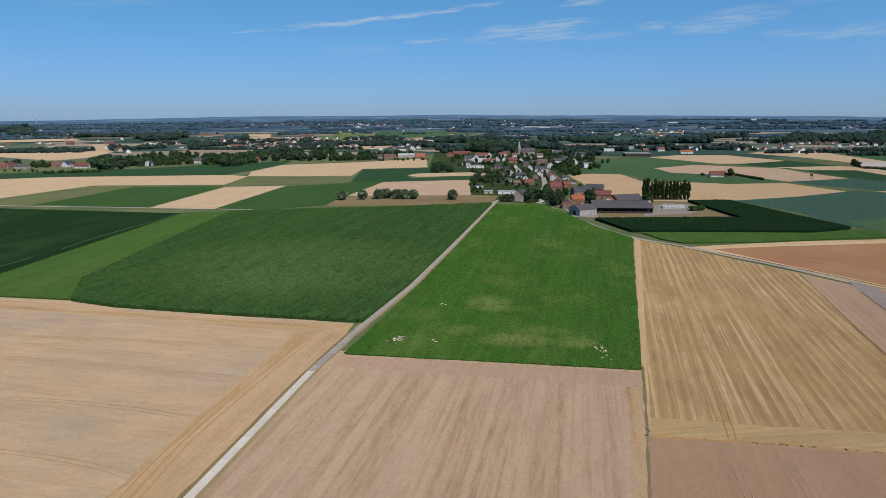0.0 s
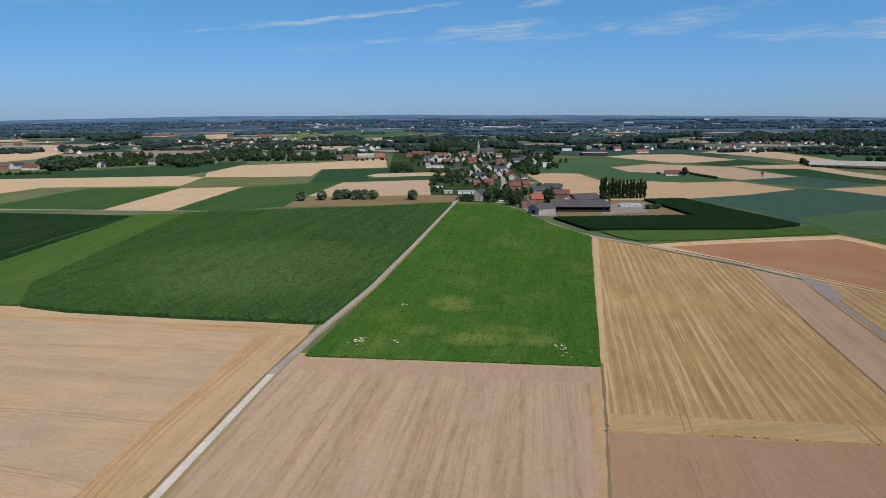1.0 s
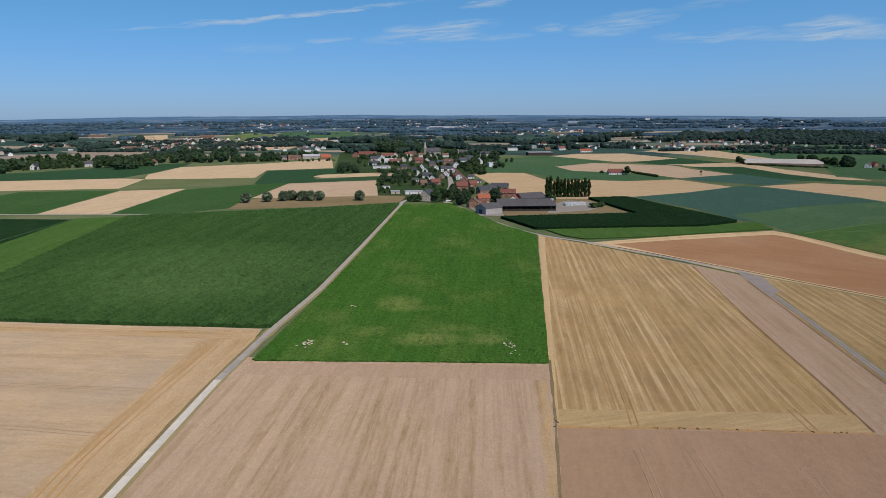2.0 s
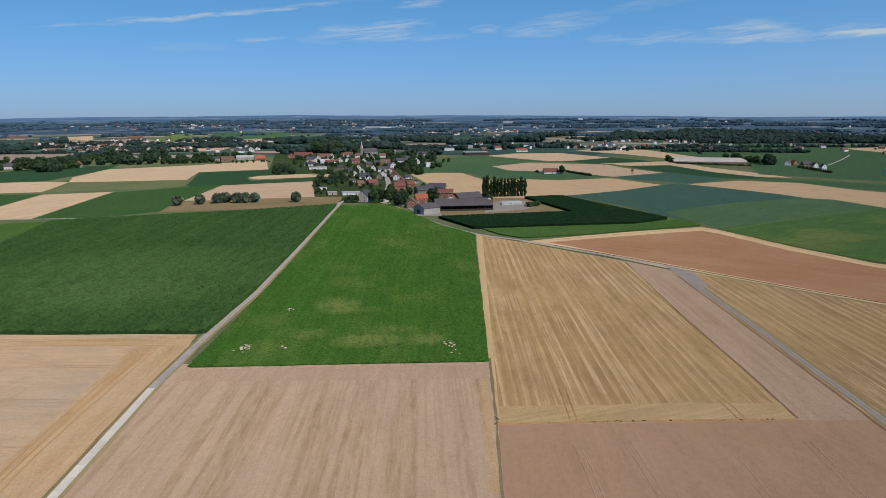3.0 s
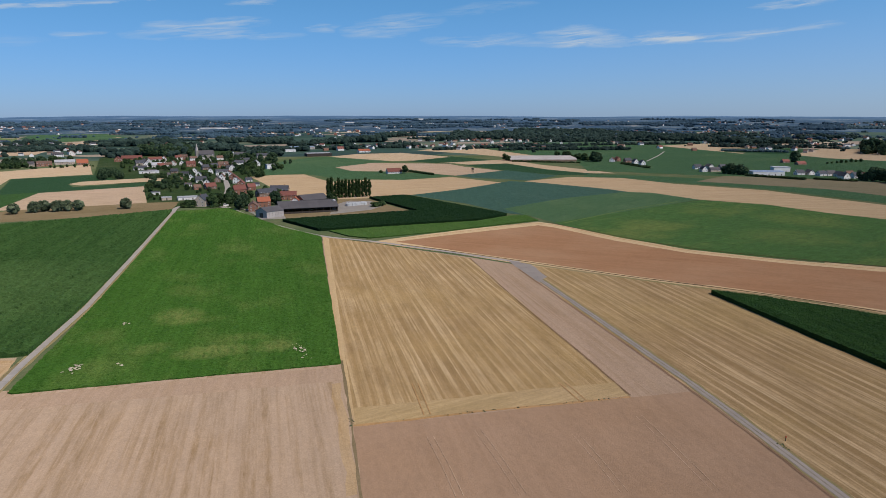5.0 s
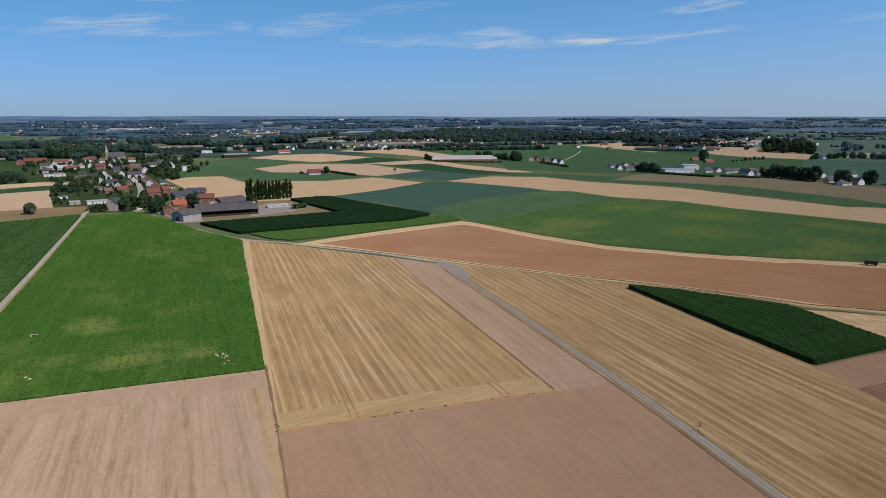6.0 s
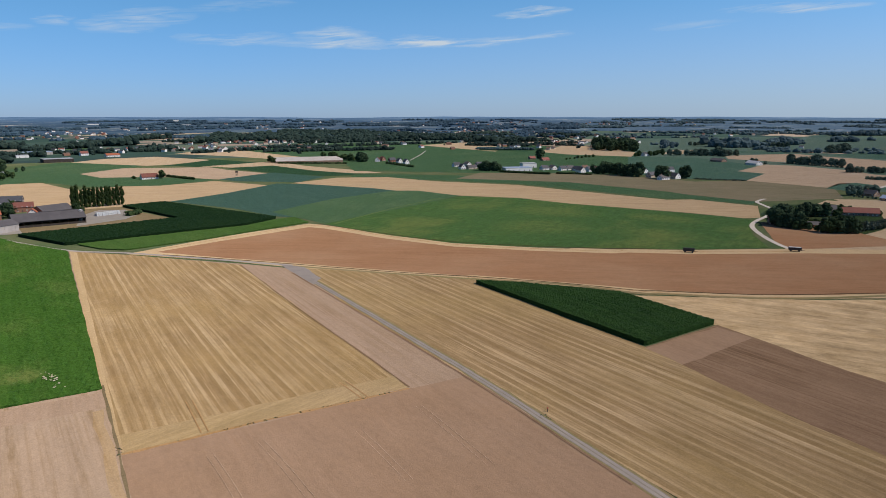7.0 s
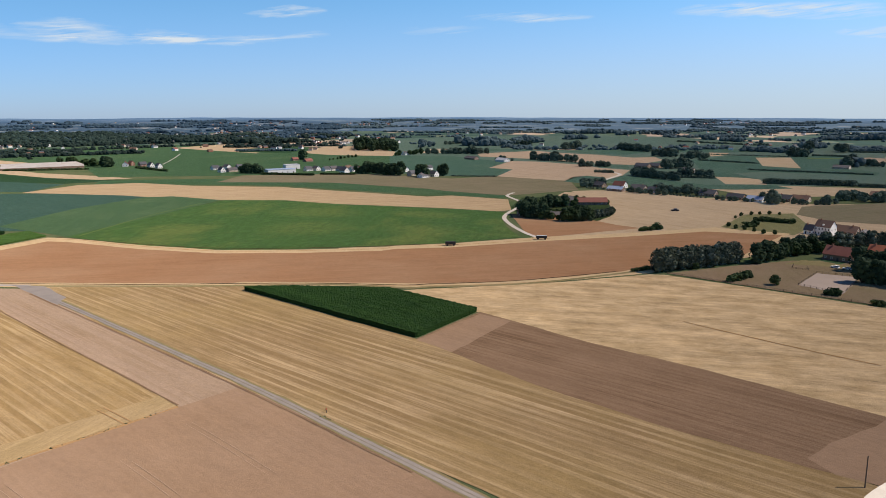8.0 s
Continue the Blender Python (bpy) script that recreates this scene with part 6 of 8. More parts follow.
# ---- the hamlet among trees, left of the village ----
for at, rot, w, d, eave, ridge, wall, roof in (
        ((-670.6, 1083), 10, 14, 9, 4.5, 9.0, "wall_brick", "roof_red"),
        ((-656.1, 1082.8), 80, 12, 9, 4.5, 9.0, "wall_brick", "roof_red"),
        ((-633.2, 1071.3), 5, 20, 11, 4.0, 8.0, "wall_pale", "roof_grey"),
        ((-604.1, 1117.5), 20, 18, 11, 4.0, 8.5, "wall_brick", "roof_brown"),
        ((-588.3, 1117.3), 75, 16, 11, 4.5, 9.0, "wall_white", "roof_dark"),
        ((-555.2, 1093.3), 5, 21, 10, 3.2, 8.0, "wall_white", "roof_red"),
        ((-472.9, 1140.8), 85, 11, 9, 5.0, 9.0, "wall_white", "roof_dark"),
        ((-419.1, 1206.7), 5, 22, 11, 4.0, 8.0, "wall_white", "roof_grey"),
        ((-324.9, 1219.7), 85, 11, 9, 5.0, 9.5, "wall_pale", "roof_red")):
    house(at, rot, w, d, eave, ridge, wall, roof, False, group="houses of the far hamlet")
for at, rot, w, d, eave, ridge, wall, roof in (
        ((-1010.1, 1935.3), 5, 18, 12, 4, 9, "wall_brown", "roof_brown"),
        ((-922.2, 1969.9), 5, 24, 12, 4, 9, "wall_brick", "roof_brown"),
        ((-646.3, 2001.5), 5, 34, 14, 4, 9, "wall_brick", "roof_brown"),
        ((-516.9, 1760.3), 5, 26, 12, 4, 8, "wall_brick", "roof_brown"),
        ((-501.4, 2550.9), 5, 44, 14, 4, 9, "wall_brick", "roof_brown"),
        ((-855.1, 2548), 5, 50, 16, 4, 10, "wall_pale", "roof_brown"),
        ((368.8, 2298.5), 5, 26, 14, 4, 9, "wall_white", "roof_red")):
    house(at, rot, w, d, eave, ridge, wall, roof, False, name="farmhouse", windows=False, group="far farmsteads")

# ---- halls and houses along the far lane ----
def glasshouse(p, rot, w, d):
    root = tagged(new("long_hall"), "very long low hall with pale grey roofs", "hall")
    root.matrix_basis = pose(p[0], p[1], 0, 0, 0, rot)
    PLACED.append((p[0], p[1], w / 2))
    bm = bmesh.new()
    box(bm, -w / 2, w / 2, -d / 2, d / 2, -0.3, 3.2)
    part("wall", bm, M["wall_brown"], root)
    for k in range(7):
        y0, y1 = -d / 2 + k * d / 7, -d / 2 + (k + 1) * d / 7
        bm = bmesh.new()
        prism(bm, [(y0 + 0.2, 3.21), (y1 - 0.2, 3.21), ((y0 + y1) / 2, 5.8)], -w / 2 - 0.3, w / 2 + 0.3)
        part("roof", bm, M["wall_concrete"], root)


glasshouse((679, 1110), -26, 112, 84)
flat_shed((773.6, 703.1), -28, 40, 18, 5.0, "wall_white", "roof_blue", "white hall with a blue-grey metal roof", "hall")
flat_shed((836, 737), -28, 22, 14, 6.5, "wall_white", "roof_pale", "taller white industrial hall beside trees", "hall")
for at, rot, w, d, eave, ridge, wall, roof in (
        ((758.3, 1012.6), 30, 10.7, 8.2, 3.7, 7.8, "wall_white", "roof_red"),
        ((775, 1020.3), 65, 9.8, 7.4, 3.7, 7.8, "wall_brick", "roof_red"),
        ((770.3, 987.3), -25, 11.5, 8.2, 3.7, 7.4, "wall_brick", "roof_dark"),
        ((762.7, 957.9), 60, 9.8, 7.4, 3.7, 7.8, "wall_white", "roof_dark"),
        ((754.6, 930.2), 60, 9.8, 7.4, 3.7, 7.8, "wall_white", "roof_dark"),
        ((741.4, 782.7), 55, 9.8, 7.4, 3.7, 7.8, "wall_white", "roof_dark"),
        ((753.8, 775.1), -30, 14.8, 8.2, 3.3, 6.1, "wall_pale", "roof_grey"),
        ((808.4, 617.4), 60, 11.5, 9.0, 4.1, 8.2, "wall_white", "roof_dark"),
        ((835.8, 621.3), -30, 13.1, 9.0, 3.7, 7.4, "wall_white", "roof_dark"),
        ((848.2, 613.6), -30, 11.5, 8.2, 3.7, 7.4, "wall_pale", "roof_grey")):
    house(at, rot + 18, w, d, eave, ridge, wall, roof, False, group="houses along the far lane")
for at, rot, w, d, eave, ridge, wall, roof in (
        ((840.9, 549.2), 60, 9.8, 8.2, 3.7, 7.8, "wall_white", "roof_dark"),
        ((817.3, 510.9), -30, 14.8, 9.0, 3.3, 7.0, "wall_pale", "roof_dark"),
        ((797.4, 483), -30, 13.1, 9.0, 2.9, 6.1, "wall_white", "roof_grey"),
        ((816.6, 479), 60, 10.7, 9.0, 3.7, 7.4, "wall_white", "roof_dark"),
        ((903.9, 539.1), -30, 11.5, 8.2, 4.1, 7.4, "wall_white", "roof_dark"),
        ((992.3, 866.2), -30, 12.3, 7.4, 2.5, 5.7, "wall_brown", "roof_red"),
        ((977.4, 823.9), -20, 17.2, 8.2, 2.1, 5.4, "wall_brown", "roof_red"),
        ((1219.7, 778.9), -30, 14.8, 9.8, 4.1, 7.4, "wall_white", "roof_dark"),
        ((1114.6, 2132.7), -20, 19.7, 11.5, 4.9, 9.0, "wall_pale", "roof_orange"),
        ((1463.9, 2455.5), -20, 24.6, 13.1, 5.7, 10.7, "wall_pale", "roof_brown")):
    house(at, rot + 18, w, d, eave, ridge, wall, roof, False, group="houses along the far lane")
for at, rot, w, d, eave, ridge, wall, roof in (
        ((814.5, 687.3), -30, 11, 8, 3.2, 6.6, "wall_white", "roof_dark"),
        ((828.4, 683.1), 60, 10, 8, 3.2, 6.6, "wall_white", "roof_grey"),
        ((826.2, 663.8), -25, 11, 8, 3.2, 6.6, "wall_white", "roof_dark"),
        ((835.7, 644.7), 58, 13, 8, 3.2, 6.6, "wall_white", "roof_dark"),
        ((857.6, 648.2), -30, 10, 8, 3.2, 6.6, "wall_white", "roof_brown"),
        ((846.7, 599.2), -30, 11, 8, 3.2, 6.6, "wall_pale", "roof_dark"),
        ((867.8, 556.7), 60, 10, 8, 3.2, 6.6, "wall_white", "roof_dark"),
        ((769.9, 825.8), -30, 11, 8, 3.2, 6.6, "wall_white", "roof_dark"),
        ((794.3, 826.8), 60, 12, 8, 3.2, 6.6, "wall_white", "roof_grey"),
        ((802.7, 809.7), -28, 10, 8, 3.2, 6.6, "wall_pale", "roof_dark"),
        ((846.9, 622.0), 60, 12, 8, 3.2, 6.6, "wall_white", "roof_red"),
        ((839.4, 660.9), -30, 12, 8, 3.2, 6.6, "wall_white", "roof_grey")):
    house(at, rot + 18, w, d, eave, ridge, wall, roof, False, group="houses along the far lane")

# ---- the moated farm, the villa and the hamlet behind ----
for at, rot, w, d, eave, ridge, wall, roof, label in (
        ((532.7, 228.9), 35, 12, 9, 4.0, 9.0, "wall_brick", "roof_orange", "brick farmhouse with an orange tiled roof"),
        ((607.3, 219.6), -60, 9, 8, 4.0, 8.5, "wall_pale", "roof_grey", "pale farmhouse with a grey roof among trees"),
        ((625, 203.3), -62, 26, 9, 2.8, 6.2, "wall_brown", "roof_red", "long brick stable with a red tiled roof"),
        ((535, 203.9), -62, 16, 6, 2.4, 4.2, "wall_pale", "roof_grey", "low pale farm shed with a grey roof")):
    house(at, rot, w, d, eave, ridge, wall, roof, True, name="farm_building", group="moated farm buildings", label=label)


def villa(p, rot):
    root = house(p, rot, 12.5, 9.0, 6.8, 11.2, "wall_white", "roof_brown", True, name="villa", windows=False, label="large white villa with a dark red tiled roof", group="villa buildings")
    for side in (-1, 1):
        for st in range(2):
            for i in range(5):
                if st == 0 and i == 2:
                    child("door", DOOR, root, pose(0, side * 4.51, 0, 0, 0, 0 if side < 0 else 180) @ Matrix.Diagonal((1.3, 1, 1.2, 1)))
                    continue
                window(root, pose(-5.0 + 2.5 * i, side * 4.51, 0.8 + 3.2 * st, 0, 0, 0 if side < 0 else 180) @ Matrix.Diagonal((1.0, 1, 1.4, 1)), True)
        for yy in (-2.2, 2.2):
            for st in range(2):
                window(root, pose(side * 6.26, yy, 0.8 + 3.2 * st, 0, 0, 90 * side) @ Matrix.Diagonal((0.9, 1, 1.2, 1)), True)
    bm = bmesh.new()
    prism(bm, [(-0.75, 7.0), (0.75, 7.0), (0.75, 8.3), (0, 8.9), (-0.75, 8.3)], -2.2, -0.3)
    dormer = part("dormer", bm, M["wall_white"], root, "white gabled dormer")
    dormer.matrix_basis = pose(0, 4.3, 0, 0, 0, 90)
    return root


villa((538.1, 14.8), 62).scale = (0.86, 0.86, 0.88)
for at, rot, w, d, eave, ridge, wall, roof in (
        ((538.5, 23.9), 62, 6, 5, 3.2, 6.4, "wall_white", "roof_grey"),
        ((544.1, 3.7), 68, 17, 8, 3.0, 6.4, "wall_brown", "roof_brown"),
        # brown walls here imitate the shade on this white-gabled barn's front
        ((447.7, 3.3), 68, 16, 9, 3.6, 7.6, "wall_brown", "roof_red"),
        ((456.6, -16.3), 75, 13, 9, 4.0, 8.5, "wall_white", "roof_orange"),
        ((544.9, -7.4), -20, 6, 5, 2.2, 4.0, "wall_white", "roof_grey")):
    house(at, rot, w, d, eave, ridge, wall, roof, True, name="outbuilding", group="villa buildings")
for at, rot, w, d, eave, ridge, wall, roof in (
        ((780, 245.5), 72, 12, 9, 2.6, 6.0, "wall_brown", "roof_dark"),
        ((784.1, 224), 72, 14, 9, 3.0, 7.0, "wall_white", "roof_red"),
        ((747.6, 217.6), 74, 18, 8, 2.6, 5.0, "wall_brown", "roof_blue"),
        ((764, 198.3), 74, 16, 9, 2.8, 6.2, "wall_brown", "roof_grey"),
        ((748.8, 179.3), 74, 11, 8, 2.8, 6.0, "wall_white", "roof_dark"),
        ((742.3, 124.7), 74, 16, 9, 3.0, 6.4, "wall_brown", "roof_dark"),
        ((724.7, 96.8), 72, 16, 8, 2.6, 5.6, "wall_brown", "roof_dark"),
        ((714.3, 78.4), 72, 15, 8, 2.6, 5.4, "wall_white", "roof_blue"),
        ((731.2, 55.4), 72, 12, 8, 2.8, 6.0, "wall_brown", "roof_dark"),
        ((733.1, 42.4), 72, 15, 8, 2.8, 6.0, "wall_pale", "roof_brown"),
        ((800.9, -19.3), 72, 13, 9, 2.8, 6.0, "wall_brick", "roof_brown")):
    house(at, rot, w, d, eave, ridge, wall, roof, False, group="houses of the right hamlet")
for at, rot, w, d, eave, ridge, wall, roof in (
        ((1154.9, 599.2), 72, 26, 11, 2.8, 5.8, "wall_brown", "roof_grey"),
        ((1123, 523.5), 62, 26, 12, 3.0, 6.5, "wall_white", "roof_pale"),
        ((1085.4, 277.6), 72, 22, 11, 3.5, 7.0, "wall_brown", "roof_dark"),
        ((1093.4, 261.3), 72, 18, 11, 3.5, 7.0, "wall_brown", "roof_dark"),
        ((1122.2, 229.1), 72, 20, 11, 4.5, 9.0, "wall_brown", "roof_grey"),
        ((1019.6, 199.5), 72, 18, 10, 3.5, 7.0, "wall_pale", "roof_grey"),
        ((1188.1, 20.6), 72, 22, 10, 2.5, 5.5, "wall_pale", "roof_grey")):
    house(at, rot, w, d, eave, ridge, wall, roof, False, name="farmhouse", group="far farmsteads")

# ---- trees of the village and the fields ----
oak = Stand(tree_kind("tree", "broad leafy green garden tree", "leaf_oak", 11, 9.5, 1.6, 24, 190, 1), tree_kind("tree", "broad leafy green garden tree", "leaf_oak", 12, 9, 2.0, 24, 190, 2),
            tree_kind("tree", "round leafy tree in lighter green", "leaf_light", 9, 8, 1.4, 20, 160, 3))
dark = Stand(tree_kind("tree", "tall dark green tree", "leaf_dark", 15, 10, 1.5, 26, 200, 4), tree_kind("tree", "dense dark green tree", "leaf_dark", 13, 11, 1.0, 26, 200, 5))
poplar = Stand(tree_kind("poplar", "slim columnar poplar in a close row", "leaf_poplar", 19.5, 3.4, 0.3, 34, 420, 6, True),
               tree_kind("poplar", "slim columnar poplar in a close row", "leaf_poplar", 18, 3.1, 0.3, 34, 420, 7, True))
willow = Stand(tree_kind("willow", "round grey-green willow on dry grass", "leaf_willow", 8.2, 8.2, 1.2, 26, 320, 8), tree_kind("willow", "round grey-green willow on dry grass", "leaf_willow", 8.0, 7.6, 1.2, 26, 320, 9))
silver = Stand(tree_kind("silver_willow", "dense silvery green tree in a row", "leaf_silver", 12.0, 8.5, 0.6, 30, 420, 10), tree_kind("silver_willow", "dense silvery green tree in a row", "leaf_silver", 12.6, 8.0, 0.6, 30, 420, 11))
# trees and bushes of the far right, their leaf colour lightened for haze
hazed_trees = Stand(tree_kind("ash_tree", "far hedgerow tree lightened to imitate haze", "leaf_haze_tree", 11, 9.5, 1.6, 24, 190, 14), tree_kind("ash_tree", "broad far farm tree lightened to imitate haze", "leaf_haze_tree", 12, 10, 1.4, 24, 190, 15))
hazed_bushes = Stand(tree_kind("bush", "far hedge bush lightened to imitate haze", "leaf_haze_tree", 2.6, 3.4, 0.1, 10, 90, 16, False, "bush"))
bush = Stand(tree_kind("bush", "low rounded green bush", "leaf_oak", 2.6, 3.4, 0.1, 10, 90, 12, False, "bush"), tree_kind("bush", "low leafy green bush", "leaf_light", 2.4, 3.6, 0.1, 10, 90, 13, False, "bush"))

poplar.row((182, 686.3), (223.3, 686.2), 13, 1.0, "row of poplars behind the farm", 0.5, 0.1)
for px in ((-102.2, 682.1), (-83.5, 686.7), (-69, 691.4), (-61.8, 696.1), (-51.7, 691.3), (-44.2, 691.3), (-35.6, 691.3), (1.6, 686.6)):
    willow.put(px, 1.0 if px[0] > 60 else 1.08, "row of willows on dry grass")
silver.row((370.6, 84.3), (397.4, 63.5), 6, 0.95, "silvery trees beside the paddock", 0.8, 0.08)
silver.row((375.4, 84), (399.7, 66.6), 5, 0.9, "silvery trees beside the paddock", 0.8, 0.08)
silver.row((463, 23.7), (499, -16.5), 8, 0.85, "silvery trees beside the villa", 1.2, 0.1)
silver.row((404.5, 59.5), (412.0, 54.0), 3, 0.98, "silvery trees beside the paddock", 0.6, 0.08)
dark.row((417.1, 43.5), (452.1, 25.9), 5, 0.72, "dark trees beside the villa", 1.0, 0.1)
oak.row((425.6, 40.8), (466.1, 18), 6, 0.8, "trees beside the villa", 1.2, 0.1)
oak.row((452.1, 25.9), (470.7, 9.4), 4, 0.72, "trees beside the villa", 1.2, 0.1)
dark.row((392, -5.4), (388.8, -28.1), 6, 0.85, "dark trees behind the paddock", 1.5, 0.1)
dark.row((421.5, -6.5), (426.7, -30), 5, 0.85, "dark trees behind the paddock", 1.5, 0.1)
oak.put((366.6, 28.9), 0.55, "trees in the paddock", "small round tree alone in the paddock")
for at, s in (((364.3, 47.8), 1.3), ((368.1, 45.8), 1.5), ((373.3, 44), 1.5), ((378.6, 42.1), 1.3), ((357.2, 5.4), 1.3), ((357.3, 3.1), 1.3), ((346.6, -11.5), 1.0), ((345.8, -13.9), 1.0)):
    bush.put(at, s, "bushes in the paddock")
oak.put((384, 68.1), 0.42, "trees in the paddock")
# moated farm
dark.row((535.1, 231.4), (525, 209.4), 4, 0.95, "trees round the moated farm", 1.5, 0.1)
dark.row((565.2, 234.2), (598.7, 219.1), 5, 0.75, "trees round the moated farm", 2, 0.1)
oak.row((516.7, 186.5), (530.3, 173.4), 5, 0.95, "trees round the moated farm", 1.5, 0.1)
oak.row((518.8, 207.8), (519.5, 187.5), 6, 0.5, "trees round the moated farm", 1.0, 0.1)
silver.row((537.1, 173.4), (565.1, 167.8), 5, 0.55, "silvery hedge trees of the moated farm", 0.5, 0.05)
oak.row((660.1, 230.5), (631.3, 191.4), 5, 0.45, "trees round the moated farm", 1.5, 0.15)
oak.put((568.5, 168.3), 0.7, "trees round the moated farm")
dark.row((523.2, 226.2), (521.7, 209), 7, 0.75, "trees round the moated farm", 1.5, 0.15)
dark.row((518.4, 189.4), (527.4, 172.5), 8, 0.75, "trees round the moated farm", 1.5, 0.15)
oak.row((542.5, 217.4), (551.1, 173.5), 12, 0.5, "trees round the moated farm", 2.0, 0.15)
oak.row((581.2, 235.7), (610.8, 213), 9, 0.55, "trees round the moated farm", 2.0, 0.15)
# young orchard
for at in ((546.9, 76.6), (538.4, 70.5), (533.2, 64.2), (528.5, 57.5), (524, 51), (522.6, 43.9), (591.1, 78.3), (606.2, 76.3), (616.8, 70.2), (623.4, 64.7), (626.9, 58), (627.1, 50.7)):
    oak.put(at, 0.28, "young orchard trees", "small young orchard tree")
bush.row((586, 62.4), (582.7, 38.3), 12, 1.3, "orchard hedge bushes", 1.0, 0.2)
bush.row((549.4, 66.3), (555.4, 60.7), 4, 1.5, "orchard hedge bushes", 1.0, 0.2)
bush.row((497.3, 126.2), (510.3, 117.7), 5, 1.4, "bushes on the field edge", 2.0, 0.3)
# farm and village gardens
dark.put((91, 635), 0.85, "farmyard trees")
dark.put((96.8, 651.3), 0.8, "farmyard trees")
dark.put((126.1, 659.7), 0.95, "farmyard trees")
oak.put((169.7, 634.9), 0.85, "farmyard trees")
oak.put((175.8, 643), 0.7, "farmyard trees")
bush.row((199.8, 604.7), (208.5, 608.3), 4, 1.6, "bushes by the farmyard", 1.0, 0.2)
oak.row((47.6, 672.9), (55.5, 672.9), 3, 0.55, "village trees", 1.5, 0.15)
oak.row((73.8, 672.8), (84.8, 686.4), 4, 0.85, "village trees", 2.5, 0.15)
dark.put((91.4, 705.4), 0.7, "village trees")
dark.scatter([(-27.8, 1003.3), (0.2, 1013.5), (5.3, 1082.9), (-22.1, 1108.2)], 18, 0.5, 0.85, "clump of trees before the village")
oak.scatter([(17.5, 740.9), (30.5, 818.7), (50.1, 779.3), (50.1, 715.5), (40.8, 705.9)], 7, 0.25, 0.45, "village trees")
oak.scatter([(19.5, 818.7), (67, 818.5), (87.3, 1075.2), (27.9, 1022.5)], 34, 0.3, 0.65, "village trees")
dark.scatter([(24, 850), (60, 850), (70, 960), (30, 960)], 18, 0.3, 0.6, "village trees")
oak.scatter([(71.4, 874.3), (105, 818.3), (135.6, 1097.6), (89.1, 1098.1)], 16, 0.3, 0.6, "village trees")
oak.scatter([(75, 668), (88, 668), (92, 720), (78, 740)], 7, 0.45, 0.8, "village trees")
oak.scatter([(92, 690), (112, 690), (116, 735), (98, 750)], 8, 0.45, 0.75, "village trees")
oak.scatter([(148.1, 955.2), (165.2, 955), (225.4, 1073.9), (218.9, 1255.4), (156.9, 1173)], 40, 0.45, 0.85, "village trees")
dark.scatter([(128.7, 1074.8), (147.2, 904.7), (178.3, 1074.3), (166.6, 1272.9)], 14, 0.35, 0.65, "village trees")
oak.scatter([(0.1, 1123), (86.7, 1122), (110.1, 1432.1), (-0.1, 1395.5)], 60, 0.35, 0.75, "village trees")
oak.scatter([(84.9, 1098.1), (184.8, 1198.9), (239.2, 1558.7), (110.1, 1432.1)], 70, 0.45, 0.85, "village trees")
oak.scatter([(117.9, 757.7), (147.7, 730.5), (152.7, 786.7), (130.3, 818.2)], 7, 0.4, 0.7, "farmyard trees")
dark.scatter([(60, 780), (110, 790), (140, 1090), (60, 1090)], 44, 0.22, 0.42, "village trees")
dark.scatter([(40.3, 1520.4), (128.2, 1503.4), (149.4, 1773.5), (35.6, 1717)], 70, 0.9, 1.5, "tall trees behind the church")
dark.scatter([(154.1, 1199.6), (259.9, 1198.2), (301.7, 1512), (184, 1471.8)], 46, 0.45, 0.8, "village trees")
oak.put((355.9, 936.2), 0.9, "trees by the field shed")
bush.put((330.3, 962.6), 1.4, "bushes by the field shed")
bush.row((373, 962.3), (379.7, 895.3), 16, 1.2, "clipped hedge by the field shed", 0.5, 0.1)
# hamlet on the left
rng_hamlet = random.Random(31)
for a, b, n, s, kind in (
        ((-554.3, 988.2), (-490.6, 1017), 16, 1.5, bush), ((-642, 1117.9), (-619.6, 1129.9), 5, 0.75, oak), ((-554.7, 1129.2), (-497.7, 1104.4), 8, 1.1, dark),
        ((-510.6, 1059.1), (-489, 1069.9), 5, 1.05, dark), ((-506.8, 1128.7), (-416, 1179.2), 22, 0.8, oak), ((-395.9, 1165.6), (-322.1, 1205.5), 18, 0.9, oak),
        ((-353.9, 1126.9), (-326.6, 1139.1), 5, 0.9, dark), ((-641.3, 1028.6), (-578.7, 1017.8), 6, 0.4, oak), ((-370.6, 1330), (-295.3, 1363.8), 12, 1.0, oak)):
    kind.row(a, b, n, s, "trees of the far hamlet", 4.0, 0.25)
